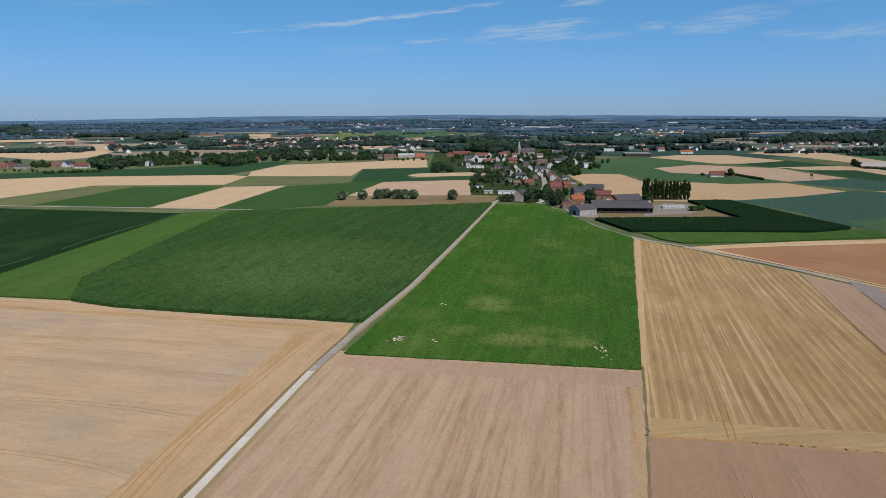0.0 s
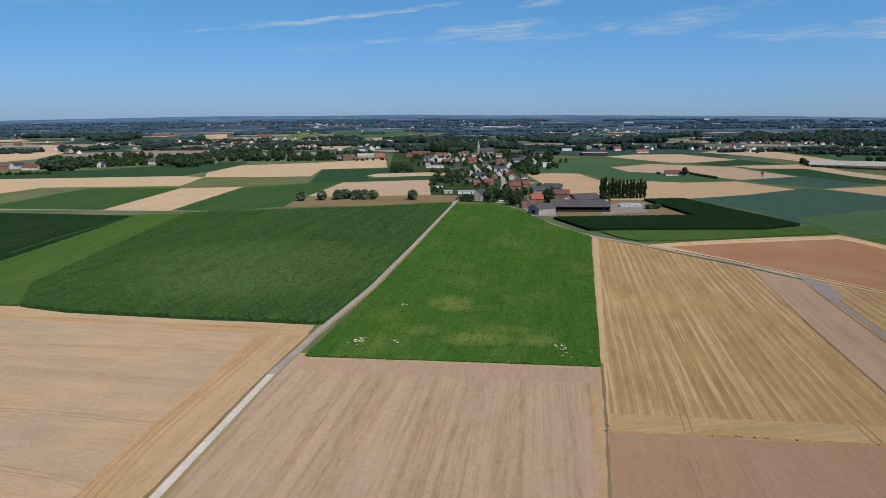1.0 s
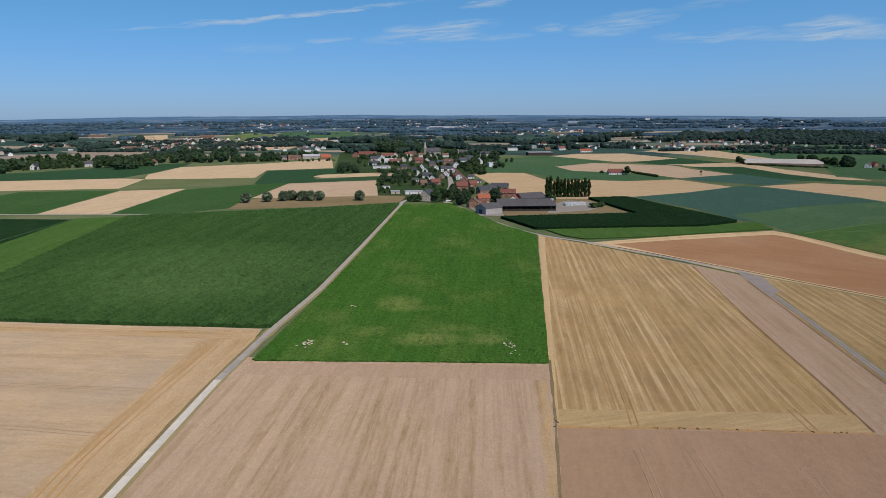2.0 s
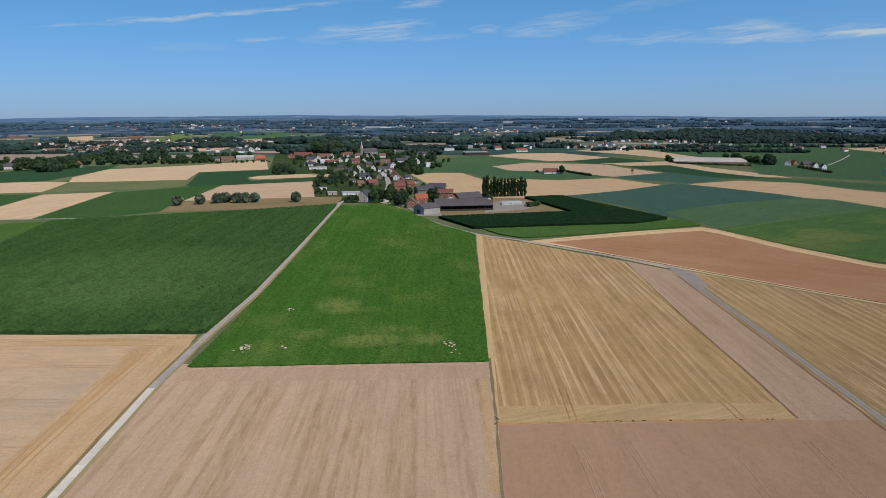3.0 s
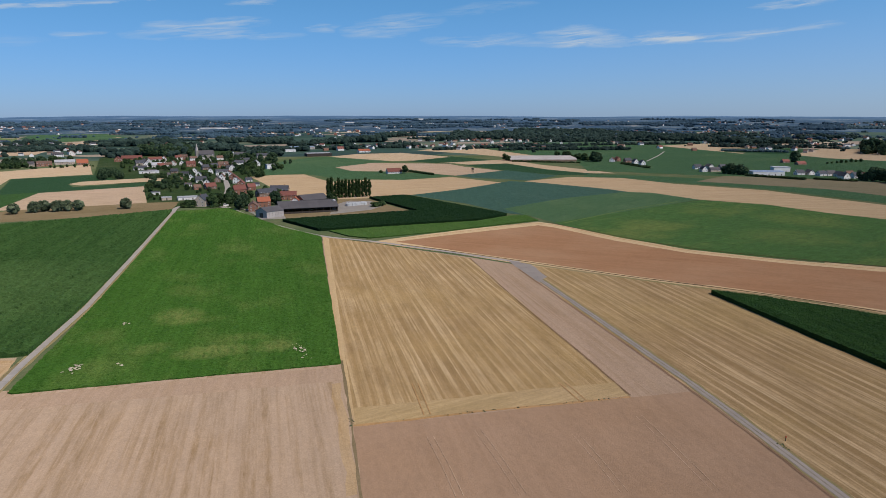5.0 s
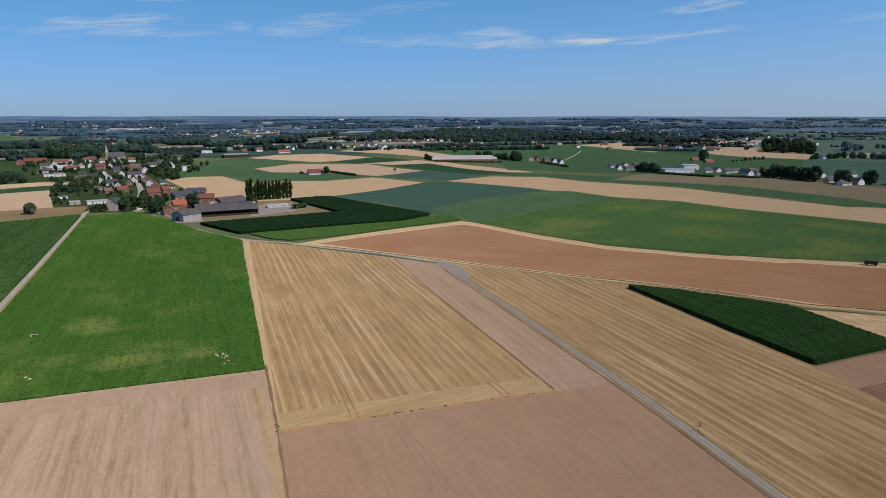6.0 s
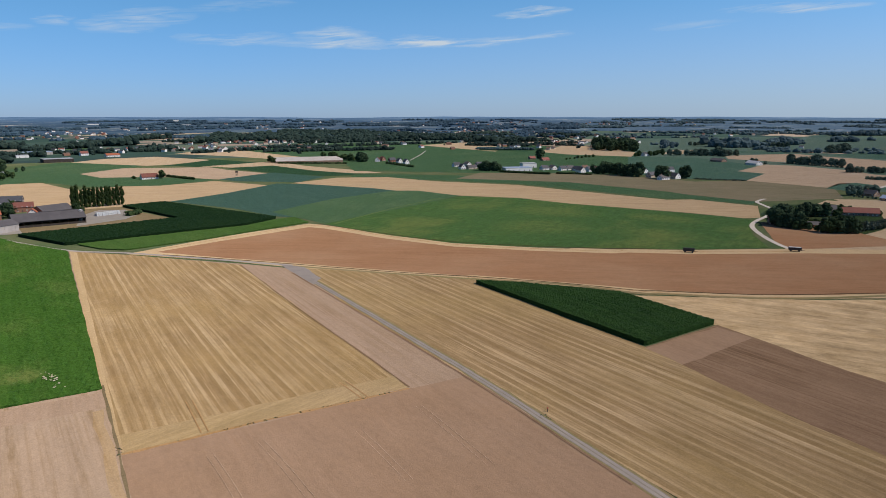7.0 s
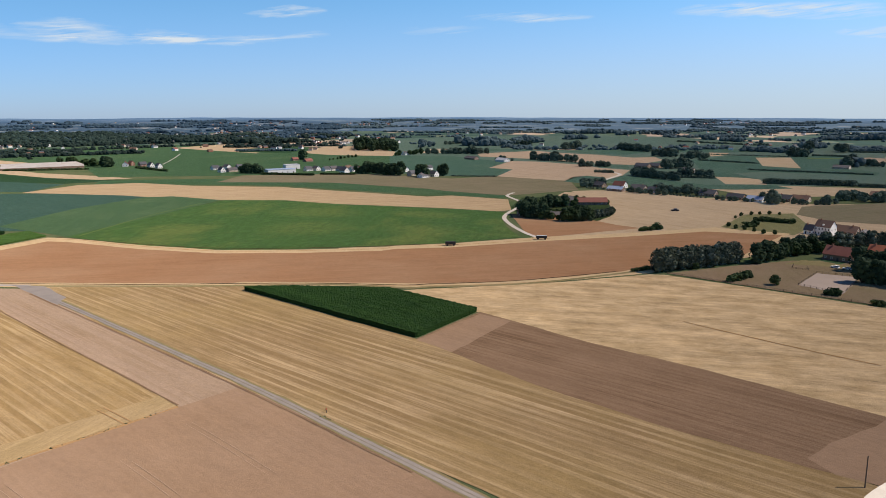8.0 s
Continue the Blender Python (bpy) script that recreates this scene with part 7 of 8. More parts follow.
for a, b, n, sc, kind in (
        ((-541.1, 1104.9), (-492.7, 1153.7), 16, 0.95, dark), ((-550.2, 1180.8), (-441.5, 1266.1), 34, 0.85, oak), ((-497.7, 1104.4), (-429.9, 1179.3), 18, 0.5, oak), ((-416.4, 1220.9), (-336.9, 1280.2), 22, 0.95, dark),
        ((-564.5, 1299.6), (-481.7, 1366.8), 22, 1.0, oak), ((-689.3, 1106.4), (-665.4, 1155.8), 10, 0.6, dark), ((-623.6, 1082.5), (-601.6, 1155), 14, 0.55, oak), ((-422.1, 1297.5), (-325, 1401.1), 24, 0.9, oak),
        ((-337.7, 1264.6), (-240.3, 1294.8), 14, 0.8, dark), ((-210.1, 1294.4), (-114.1, 1343.2), 22, 0.9, dark), ((-210.5, 1362.4), (-88.7, 1435.7), 22, 0.9, oak), ((-126.7, 1261.6), (-39.9, 1291.8), 18, 0.35, oak)):
    for i in range(n):
        t = rng_hamlet.random()
        q = (a[0] + (b[0] - a[0]) * t + rng_hamlet.uniform(-9, 9), a[1] + (b[1] - a[1]) * t + rng_hamlet.uniform(-9, 9))
        if free_of_buildings(*q, 1.0):
            kind.put(q, sc * rng_hamlet.uniform(0.7, 1.2), "trees of the far hamlet")
dark.scatter([(-293.4, 1264), (-202.5, 1247.5), (-233.3, 1438.3), (-343.5, 1481.3)], 26, 0.9, 1.4, "wood beside the striped field")
oak.row((-205, 1262.7), (-131.8, 1293.2), 18, 0.75, "hedgerow beside the striped field", 4.0, 0.2)
# far lane on the right
for a, b, n, s, kind in (
        ((756.7, 1151.1), (728, 1031.5), 9, 0.95, oak), ((761.5, 1192.3), (773.5, 1184.7), 3, 0.8, oak), ((733.7, 1027.9), (737, 1025.9), 2, 1.2, dark),
        ((740.9, 746.4), (747.6, 719.1), 6, 0.95, dark), ((812.1, 595.3), (817.4, 563.5), 9, 0.95, dark), ((806.4, 552.1), (808.9, 524.5), 8, 1.1, dark),
        ((806.3, 493.2), (801.1, 480.7), 3, 1.1, dark), ((830.8, 478.3), (830.6, 470.5), 2, 1.0, dark), ((1188.6, 779.6), (1264, 770.4), 7, 0.9, oak),
        ((611.7, 1122.5), (620.1, 1117.3), 3, 0.8, oak), ((1024.2, 811.5), (1116.8, 824.6), 8, 0.45, oak), ((1018.9, 867.5), (1020.6, 866.5), 1, 1.4, dark)):
    kind.row(a, b, n, s, "trees along the far lane", 3.0, 0.2)
bush.row((738.6, 702.4), (756, 629.6), 34, 1.15, "clipped hedge along the white hall", 0.5, 0.1)
bush.row((773.8, 628.6), (792, 588.4), 22, 1.0, "hedge along the far gardens", 0.5, 0.15)
bush.row((737.5, 957), (714.3, 865.7), 14, 1.3, "garden hedge of the far houses", 1.0, 0.2)
bush.row((609.3, 1087.9), (686.6, 1005.3), 30, 1.2, "hedge along the long hall", 1.0, 0.2)
dark.scatter([(1326.3, 980.7), (1334.2, 876), (1511.9, 1004.5), (1530.6, 1123.7)], 60, 1.25, 1.75, "dense dark wood in the fields")
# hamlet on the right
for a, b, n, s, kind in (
        ((770.9, 263.1), (782.1, 255.2), 4, 0.75, hazed_trees), ((804.4, 254.6), (805.5, 252.3), 2, 0.9, hazed_trees), ((741.8, 204.7), (728.6, 161.7), 10, 0.5, hazed_trees),
        ((755, 179.1), (745.1, 130), 10, 0.75, hazed_trees), ((712, 111.3), (707.8, 81.4), 8, 0.36, hazed_trees), ((713, 71.6), (701.1, 58.3), 5, 0.85, hazed_trees),
        ((710.5, 58.3), (708.8, 26.6), 8, 0.38, hazed_trees), ((715.4, 22.5), (723.3, 16.2), 3, 0.6, hazed_trees), ((754.8, 10.3), (771.8, -3.1), 4, 0.75, hazed_trees),
        ((753.3, -5.4), (763.3, -24.5), 8, 0.75, hazed_trees), ((941.7, 253.4), (894.6, 186.3), 18, 0.85, hazed_trees), ((959, 200), (959.4, 162), 8, 0.85, hazed_trees)):
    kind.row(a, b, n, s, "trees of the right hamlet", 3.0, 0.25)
hazed_bushes.row((761.9, 253.6), (721.4, 123.1), 34, 0.8, "hedge along the right hamlet", 1.0, 0.2)
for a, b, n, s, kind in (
        ((1078.4, 241.4), (1117.1, 213.4), 9, 1.1, hazed_trees), ((1396.4, 334.9), (1375.9, 294), 10, 1.1, hazed_trees), ((1329.3, 274.2), (1348.3, 234.6), 8, 0.9, hazed_trees),
        ((1264, 751.6), (1330.8, 658.3), 14, 0.9, hazed_trees), ((1146, 545), (1142.8, 516.8), 4, 0.6, hazed_trees), ((1187.9, 494.1), (1174.7, 417.1), 12, 1.1, hazed_trees),
        ((1067.9, 365.5), (1086.7, 327.4), 9, 0.8, hazed_trees), ((1550.1, 571), (1587.6, 551.4), 8, 1.3, hazed_trees), ((1601.7, 458.8), (1573.7, 401.8), 9, 1.2, hazed_trees)):
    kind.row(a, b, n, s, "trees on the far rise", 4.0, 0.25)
hazed_bushes.row((903.8, 90), (913.1, 14.1), 60, 2.2, "thick hedge between far fields", 1.0, 0.15)
hazed_bushes.row((915.9, 8.6), (912.2, 2.1), 6, 2.2, "thick hedge between far fields", 1.0, 0.15)
hazed_bushes.row((907.4, -2.3), (910, -33.8), 26, 1.4, "thick hedge between far fields", 1.0, 0.15)
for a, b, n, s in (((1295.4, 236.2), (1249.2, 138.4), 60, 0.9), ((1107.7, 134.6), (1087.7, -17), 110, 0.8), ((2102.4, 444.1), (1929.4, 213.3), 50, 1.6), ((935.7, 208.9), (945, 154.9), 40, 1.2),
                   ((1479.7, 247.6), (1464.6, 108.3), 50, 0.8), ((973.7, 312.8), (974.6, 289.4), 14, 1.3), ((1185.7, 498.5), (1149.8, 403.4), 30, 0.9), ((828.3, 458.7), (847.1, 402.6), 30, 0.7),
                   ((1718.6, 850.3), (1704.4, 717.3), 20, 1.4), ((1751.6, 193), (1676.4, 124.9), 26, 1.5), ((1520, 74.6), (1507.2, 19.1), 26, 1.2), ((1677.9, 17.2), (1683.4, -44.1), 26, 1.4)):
    hazed_bushes.row(a, b, n, s, "thin dark hedges between far fields", 1.2, 0.25)
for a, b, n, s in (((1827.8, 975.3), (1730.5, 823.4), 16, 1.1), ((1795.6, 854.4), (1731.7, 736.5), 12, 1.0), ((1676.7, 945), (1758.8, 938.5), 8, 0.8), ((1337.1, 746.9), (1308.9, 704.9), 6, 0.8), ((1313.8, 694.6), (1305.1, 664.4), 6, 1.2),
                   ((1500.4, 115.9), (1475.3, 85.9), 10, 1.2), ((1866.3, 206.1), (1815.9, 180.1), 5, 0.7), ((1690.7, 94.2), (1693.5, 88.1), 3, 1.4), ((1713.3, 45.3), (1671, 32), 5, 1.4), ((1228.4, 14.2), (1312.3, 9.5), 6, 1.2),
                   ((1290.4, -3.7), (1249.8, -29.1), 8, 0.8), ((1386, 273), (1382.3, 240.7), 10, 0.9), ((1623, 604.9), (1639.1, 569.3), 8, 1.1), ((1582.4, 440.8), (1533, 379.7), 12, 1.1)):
    hazed_trees.row(a, b, n, s, "trees on the far rise", 5.0, 0.25)
bush.row((788.4, 1604), (1085.1, 1743.2), 22, 1.7, "row of small trees along the far road", 1.5, 0.2)


# ---- woods too far off to count ----
def woods(name, label, places, mat, seed, faces_level=1, clumps=1, girth=1.0):
    """Joined tree clumps: each a squat uneven ball standing on the land."""
    bm = bmesh.new()
    bmesh.ops.create_icosphere(bm, subdivisions=faces_level, radius=1.0)
    base = np.array([v.co[:] for v in bm.verts])
    tri = np.array([[v.index for v in f.verts] for f in bm.faces])
    bm.free()
    rng = np.random.default_rng(seed)
    pts = np.repeat(np.array(places), clumps, axis=0)
    if clumps > 1:      # several uneven clumps make one crown
        pts[:, 0:2] += rng.normal(0, 0.30, (len(pts), 2)) * pts[:, 3:4]
        pts[:, 2] += rng.uniform(-0.05, 0.28, len(pts)) * pts[:, 3]
        pts[:, 3] *= rng.uniform(0.45, 0.8, len(pts))
    n, k = len(pts), len(base)
    size = pts[:, 3:4] / 2
    wob = 1.0 + rng.uniform(-0.22, 0.22, (n, k))
    v = base[None] * wob[..., None]
    wide = size * girth * rng.uniform(0.8, 1.5, (n, 1))
    v = v * np.stack([wide, wide, size * 1.05], 2)
    v += np.stack([pts[:, 0:1], pts[:, 1:2], pts[:, 2:3] + size * 0.85], 2)
    faces = (tri[None] + (np.arange(n) * k)[:, None, None]).reshape(-1, 3)
    ob = mesh_part(name, v.reshape(-1, 3).tolist(), faces.tolist(), mat)
    return tagged(ob, label, "wood", "", "stuff")


def belt(a, b, depth, height, seed, gap=0.55):
    """Places of trees in a belt between two points of the land."""
    rng = random.Random(seed)
    out = []
    n = max(2, int(math.dist(a, b) / (height * gap)))
    rows = max(1, int(depth / (height * 0.8)))
    for j in range(rows):
        for i in range(n):
            t = (i + rng.random()) / n
            r0 = math.hypot(a[0], a[1])
            out_x, out_y = a[0] / r0, a[1] / r0
            x = a[0] + (b[0] - a[0]) * t + out_x * depth * (j + rng.random()) / rows
            y = a[1] + (b[1] - a[1]) * t + out_y * depth * (j + rng.random()) / rows
            thick = noise.noise((x * 0.011, y * 0.011, seed))
            if thick > -0.22 and free_of_buildings(x, y, 3.0):
                out.append((x, y, on_land(x, y), height * rng.uniform(0.6, 1.1) * (1.0 + 0.7 * thick)))
    return out


near_belts, rise_belts = [], []
for n, (a, b, depth, height) in enumerate((
        ((-940.8, 1514.3), (-851.4, 1534.8), 20, 10), ((-846.1, 1581.2), (-808.7, 1580.5), 20, 9), ((-745.3, 1603.4), (-684.7, 1735.2), 30, 13), ((-969.8, 2281.8), (-875.7, 2413.5), 120, 22),
        ((-745.5, 1928.5), (-690.2, 1963), 40, 12), ((-1662.8, 2686.6), (-1593.4, 2793.1), 250, 22), ((-1377.1, 2405), (-1061.7, 2499.4), 60, 14), ((-623.8, 1793.2), (-594.6, 1924.2), 40, 14),
        ((-666.7, 2158.7), (-613.9, 2240.9), 60, 18), ((-384.5, 1441), (-364.2, 1571.2), 40, 14), ((-254.8, 2277.4), (-146.2, 2363.2), 40, 14), ((-228, 1846.2), (-88.7, 1909.9), 40, 13),
        ((-17.8, 1518.3), (122.2, 1515.5), 120, 19), ((-32.3, 2058.9), (156.9, 2053), 160, 18), ((-82.6, 1779.4), (-14.1, 1777.7), 40, 14))):
    near_belts += belt(a, b, depth, height, n)
for n, (a, b, depth, height) in enumerate((
        ((163, 1773.1), (254.3, 1657.8), 120, 15), ((261.3, 2135.8), (437.8, 2044.1), 150, 16), ((225.9, 1470.6), (285.4, 1429), 60, 14), ((295.6, 1605.7), (381.2, 1603.8), 50, 14),
        ((406.3, 1895.9), (570.4, 1962.8), 80, 16), ((437.1, 1653.6), (455.1, 1627.3), 40, 14), ((496.6, 1706.6), (512.3, 1651.9), 40, 15), ((537.4, 1651.3), (668.3, 1648.3), 60, 16),
        ((592.5, 2039.6), (716.1, 2037.8), 80, 20), ((788.2, 2347.4), (955.4, 2409.8), 120, 18), ((845.1, 2031.2), (927.5, 2025.8), 40, 22), ((958.9, 2095.1), (1171.8, 2002.5), 60, 18),
        ((1171.4, 1788.7), (1357.7, 1764.3), 60, 18), ((1408.9, 1831), (1549.8, 1631.5), 60, 16), ((1436.3, 1511.8), (1628.1, 1386), 60, 17), ((1877.5, 1599.5), (1998.6, 1505.9), 60, 16))):
    near_belts += belt(a, b, depth, height, n + 40)
for n, (a, b, depth, height) in enumerate((
        ((1174.1, 1190.9), (1249.3, 1084.5), 20, 6), ((1483.1, 912.9), (1510.9, 851.6), 60, 20), ((1635.1, 872.5), (1613.4, 767.6), 60, 20), ((1669.9, 794.5), (1915.7, 772.4), 80, 18),
        ((2098.7, 773.9), (2218.7, 707.8), 80, 16), ((2494.7, 736.4), (2662.2, 563.8), 80, 18), ((2254.4, 395.8), (2129.7, 285.6), 60, 16), ((1638.1, 207.3), (1560.4, 76.7), 60, 13),
        ((1845.5, 114.9), (1774.6, 23.9), 60, 16), ((1228.4, 14.2), (1232.7, 5.5), 40, 15), ((2278, 115.3), (2424.4, -59.8), 100, 14), ((1677.9, 17.2), (1755.5, -45.6), 60, 10),
        ((2522.9, 930.9), (2688.4, 772.7), 100, 16))):
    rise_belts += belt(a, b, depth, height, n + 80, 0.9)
for n, (a, b, depth, height) in enumerate((((985.4, 2142.3), (1288.9, 1938.6), 420, 17), ((1349.5, 2006.5), (1590.0, 1939.7), 260, 13), ((-1579.8, 2573.3), (-1472.7, 2578.6), 350, 20), ((-921.7, 2193.6), (-858.3, 2283.4), 160, 16), ((1327.4, 2336.8), (1571.3, 2105.7), 300, 16), ((1494.8, 1937.6), (1810.2, 1676.3), 200, 13))):
    near_belts += belt(a, b, depth, height, n + 120, 0.7)
woods("woodland", "belts of dark trees between far fields", near_belts, M["leaf_far"], 3, 2, 3)
woods("woodland", "tree belts on the eastern rise paled for haze", rise_belts, M["leaf_haze_rise"], 5, 2, 3)

# far out the trees stand in long belts and compact woods with open strips between
rng = random.Random(11)
far_places = []
while len(far_places) < 34000:
    r, a = math.sqrt(rng.uniform(1650 ** 2, 4250 ** 2)), radians(rng.uniform(-38, 97))
    cx, cy = r * math.sin(a), r * math.cos(a)
    wild = noise.noise((cx * 0.0017, cy * 0.0017, 2.0)) + 0.5 * noise.noise((cx * 0.006, cy * 0.006, 7.0))
    settled = 0.06 if -14 < math.degrees(a) < 50 else -0.05 if math.degrees(a) < 60 else -0.2
    settled += 0.22 if r > 2700 else 0.0
    if wild + settled < 0 and rng.random() < 0.85:
        continue
    turn = a + math.pi / 2 + rng.gauss(0, 0.5)
    long, deep = rng.choice((30, 60, 120, 200, 320)) * rng.uniform(0.6, 1.3), rng.choice((8, 10, 14, 40, 90))
    for k in range(int(long * (1 + deep / 14) / 7)):
        u, v = rng.uniform(-0.5, 0.5) * long, rng.uniform(-0.5, 0.5) * deep
        x = cx + u * math.sin(turn) + v * math.cos(turn)
        y = cy + u * math.cos(turn) - v * math.sin(turn)
        far_places.append((x, y, on_land(x, y) - 1.5, rng.uniform(5, 13) * (1.0 if r < 3000 else 1.15)))
    for k in range(rng.choice((0, 1, 2, 5))):       # a few lone trees round it
        x, y = cx + rng.gauss(0, 90), cy + rng.gauss(0, 90)
        far_places.append((x, y, on_land(x, y) - 1.0, rng.uniform(4, 9)))
east = [q for n, q in enumerate(far_places) if q[0] > 1.3 * q[1] and (math.hypot(q[0], q[1]) > 2500 or n // 40 % 3 == 0)]
rest = [q for q in far_places if q[0] <= 1.3 * q[1]]
woods("woodland", "dark far woods and hedgerows", [q for q in rest if math.hypot(q[0], q[1]) < 2400], M["leaf_far"], 4, 1, 3, 1.1)
woods("distant_woodland", "far slope woods blued by haze painted in", [q for q in rest if math.hypot(q[0], q[1]) >= 2400], M["leaf_haze_blue"], 6, 1, 1, 1.3)
woods("distant_woodland", "woods far on the eastern rise paled for haze", east, M["leaf_haze_rise"], 7, 1, 2, 1.2)
join_far_trees()


# ---- the distance: wooded hills on the horizon, with haze in their colour ----
def distant_hills():
    verts, faces, n = [], [], 320
    rings = (2950, 3050, 3300, 3600, 3900, 4150, 4400, 4600, 4800, 4960)
    for j, r in enumerate(rings):
        for k in range(n + 1):
            a = radians(-60 + 180 * k / n)
            x, y = r * math.sin(a), r * math.cos(a)
            # outer rings raised or lowered by direction to fit the camera's horizon
            z = on_land(x, y) + 1.0 + (3.0 + 5.0 * noise.noise((a * 6.0, j * 0.8, 4.0)) + 2.5 * noise.noise((a * 40.0, j * 1.7, 8.0))) * max(0.0, (r - 3900) / 1000) + 9.0 * float(np.interp(math.degrees(a), (-60, 0, 18, 36, 120), (1, 1, 0.3, -0.9, -0.9))) * max(0.0, (r - 4300) / 660)
            verts.append((x, y, z - (6 if j == 0 else 0)))
    for j in range(len(rings) - 1):
        for k in range(n):
            i = j * (n + 1) + k
            faces.append((i, i + n + 1, i + n + 2, i + 1))
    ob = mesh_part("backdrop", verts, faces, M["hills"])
    tagged(ob, "wooded hills on the horizon painted hazy blue", "hills", "", "structure")


distant_hills()

# ---- far roofs among the woods ----
rng = random.Random(23)
far_kinds = [house((0, 3000 + 40 * k), 0, 16, 10, 4.5, 8.5, w, r, False, name="farmhouse", windows=False, chimney=False, group="roofs among the far woods")
             for k, (w, r) in enumerate((("wall_white", "roof_brown"), ("wall_white", "roof_dark"), ("wall_brick", "roof_brown"), ("wall_white", "roof_dark"), ("wall_pale", "roof_brown")))]
for k in range(120):
    r, a = math.sqrt(rng.uniform(1650 ** 2, 2600 ** 2)), radians(rng.uniform(-35, 94))
    x, y = r * math.sin(a), r * math.cos(a)
    if noise.noise((x * 0.0022, y * 0.0022, 9.0)) < -0.12 or a > 0.95:
        continue
    m = pose(x, y, on_land(x, y), 0, 0, rng.uniform(0, 180)) @ Matrix.Diagonal((*([rng.uniform(0.7, 1.1)] * 2), rng.uniform(0.7, 1.0), 1))
    src = far_kinds[k % 5]
    if k < 5:
        src.matrix_basis = m
    else:
        copy_thing(src, m)


def far_houses(label, count, low, high, seed):
    """Gabled houses too far off to be counted, in loose hamlets: one mesh."""
    rng = random.Random(seed)
    kinds = [(w, r) for w in ("wall_white", "wall_white", "wall_pale", "wall_brick") for r in ("roof_red", "roof_brown", "roof_dark", "roof_dark", "roof_brown")]
    names = ["wall_white", "wall_pale", "wall_brick", "roof_red", "roof_brown", "roof_dark"]
    verts, faces, slots, done = [], [], [], 0
    while done < count:
        r, a = math.sqrt(rng.uniform(low ** 2, high ** 2)), radians(rng.uniform(-36, 95))
        hx, hy, size = r * math.sin(a), r * math.cos(a), rng.choice((1, 2, 4, 9, 14))
        wooded = noise.noise((hx * 0.0017, hy * 0.0017, 2.0)) + 0.5 * noise.noise((hx * 0.006, hy * 0.006, 7.0))
        if wooded < 0.0 or a > 0.9 and rng.random() < 0.75:
            continue
        for _ in range(size):
            x, y = hx + rng.gauss(0, 9 * size + 6), hy + rng.gauss(0, 9 * size + 6)
            w, d, e = rng.uniform(8, 14), rng.uniform(6.5, 9), rng.uniform(2.6, 4.6)
            top, q, z = e + d * 0.42, rng.uniform(0, 6.28), on_land(x, y)
            if math.hypot(x, y) < low or not free_of_buildings(x, y, 6.0):
                continue
            wall, roof = rng.choice(kinds)
            i = len(verts)
            for u, v, h in ((-w, -d, -1), (w, -d, -1), (w, d, -1), (-w, d, -1), (-w, -d, e), (w, -d, e), (w, d, e), (-w, d, e), (-w, 0, top), (w, 0, top)):
                verts.append((x + (u * math.cos(q) - v * math.sin(q)) / 2, y + (u * math.sin(q) + v * math.cos(q)) / 2, z + h))
            for f in ((0, 1, 5, 4), (2, 3, 7, 6), (1, 2, 6, 9, 5), (3, 0, 4, 8, 7)):
                faces.append(tuple(i + k for k in f))
                slots.append(names.index(wall))
            for f in ((4, 5, 9, 8), (6, 7, 8, 9)):
                faces.append(tuple(i + k for k in f))
                slots.append(names.index(roof))
            done += 1
    ob = mesh_part("far_hamlet", verts, faces, M[names[0]])
    for n in names[1:]:
        ob.data.materials.append(M[n])
    ob.data.polygons.foreach_set("material_index", slots)
    tagged(ob, label, "houses", "", "stuff")


far_houses("scattered houses of far hamlets among trees", 330, 1650, 2500, 41)
far_houses("pale houses of far towns on the slopes", 620, 2500, 4000, 42)

# ---- far landmarks on the horizon ----
for at, w, h, label in (((1526.8, 3759), 26, 16, "tall white far factory building"), ((384.1, 3366.9), 110, 4, "long pale far industrial hall"), ((1134.8, 3732.4), 90, 5, "long white far warehouse"),
                        ((756.9, 3553.2), 60, 5, "white far warehouse among woods"), ((1435.8, 3417.7), 40, 6, "white far factory building"), ((420.4, 3312.4), 60, 5, "pale far industrial hall roof")):
    flat_shed(at, -math.degrees(math.atan2(at[0], at[1])), w, 25, h, "wall_white", "roof_pale", label, "warehouse")


def turbine(p, tall):
    """A far wind turbine: tapered tower, nacelle and three blades."""
    root = tagged(new("wind_turbine"), "slender white wind turbine on the horizon", "wind turbine", "far wind turbines")
    root.matrix_basis = pose(p[0], p[1], on_land(*p), 0, 0, 30)
    bm = bmesh.new()
    bmesh.ops.create_cone(bm, cap_ends=True, segments=12, radius1=1.1, radius2=0.7, depth=tall, matrix=pose(0, 0, tall / 2))
    part("tower", bm, M["wall_white"], root)
    bm = bmesh.new()
    box(bm, -1.4, 1.4, -2.6, 4.0, tall - 1.0, tall + 1.8)
    part("nacelle", bm, M["wall_white"], root)
    for k in range(3):
        bm = bmesh.new()
        prism(bm, [(-0.8, 0), (0.8, 0), (0.25, tall * 0.5), (-0.2, tall * 0.5)], -0.2, 0.2)
        blade = part("blade", bm, M["wall_white"], root)
        blade.matrix_basis = pose(0, -3.0, tall + 0.4) @ pose(0, 0, 0, 0, 25 + 120 * k, 90)


turbine((-2221.1, 3927.6), 40)
turbine((-2291.6, 4385.7), 26)
turbine((-2570.9, 4227.8), 30)

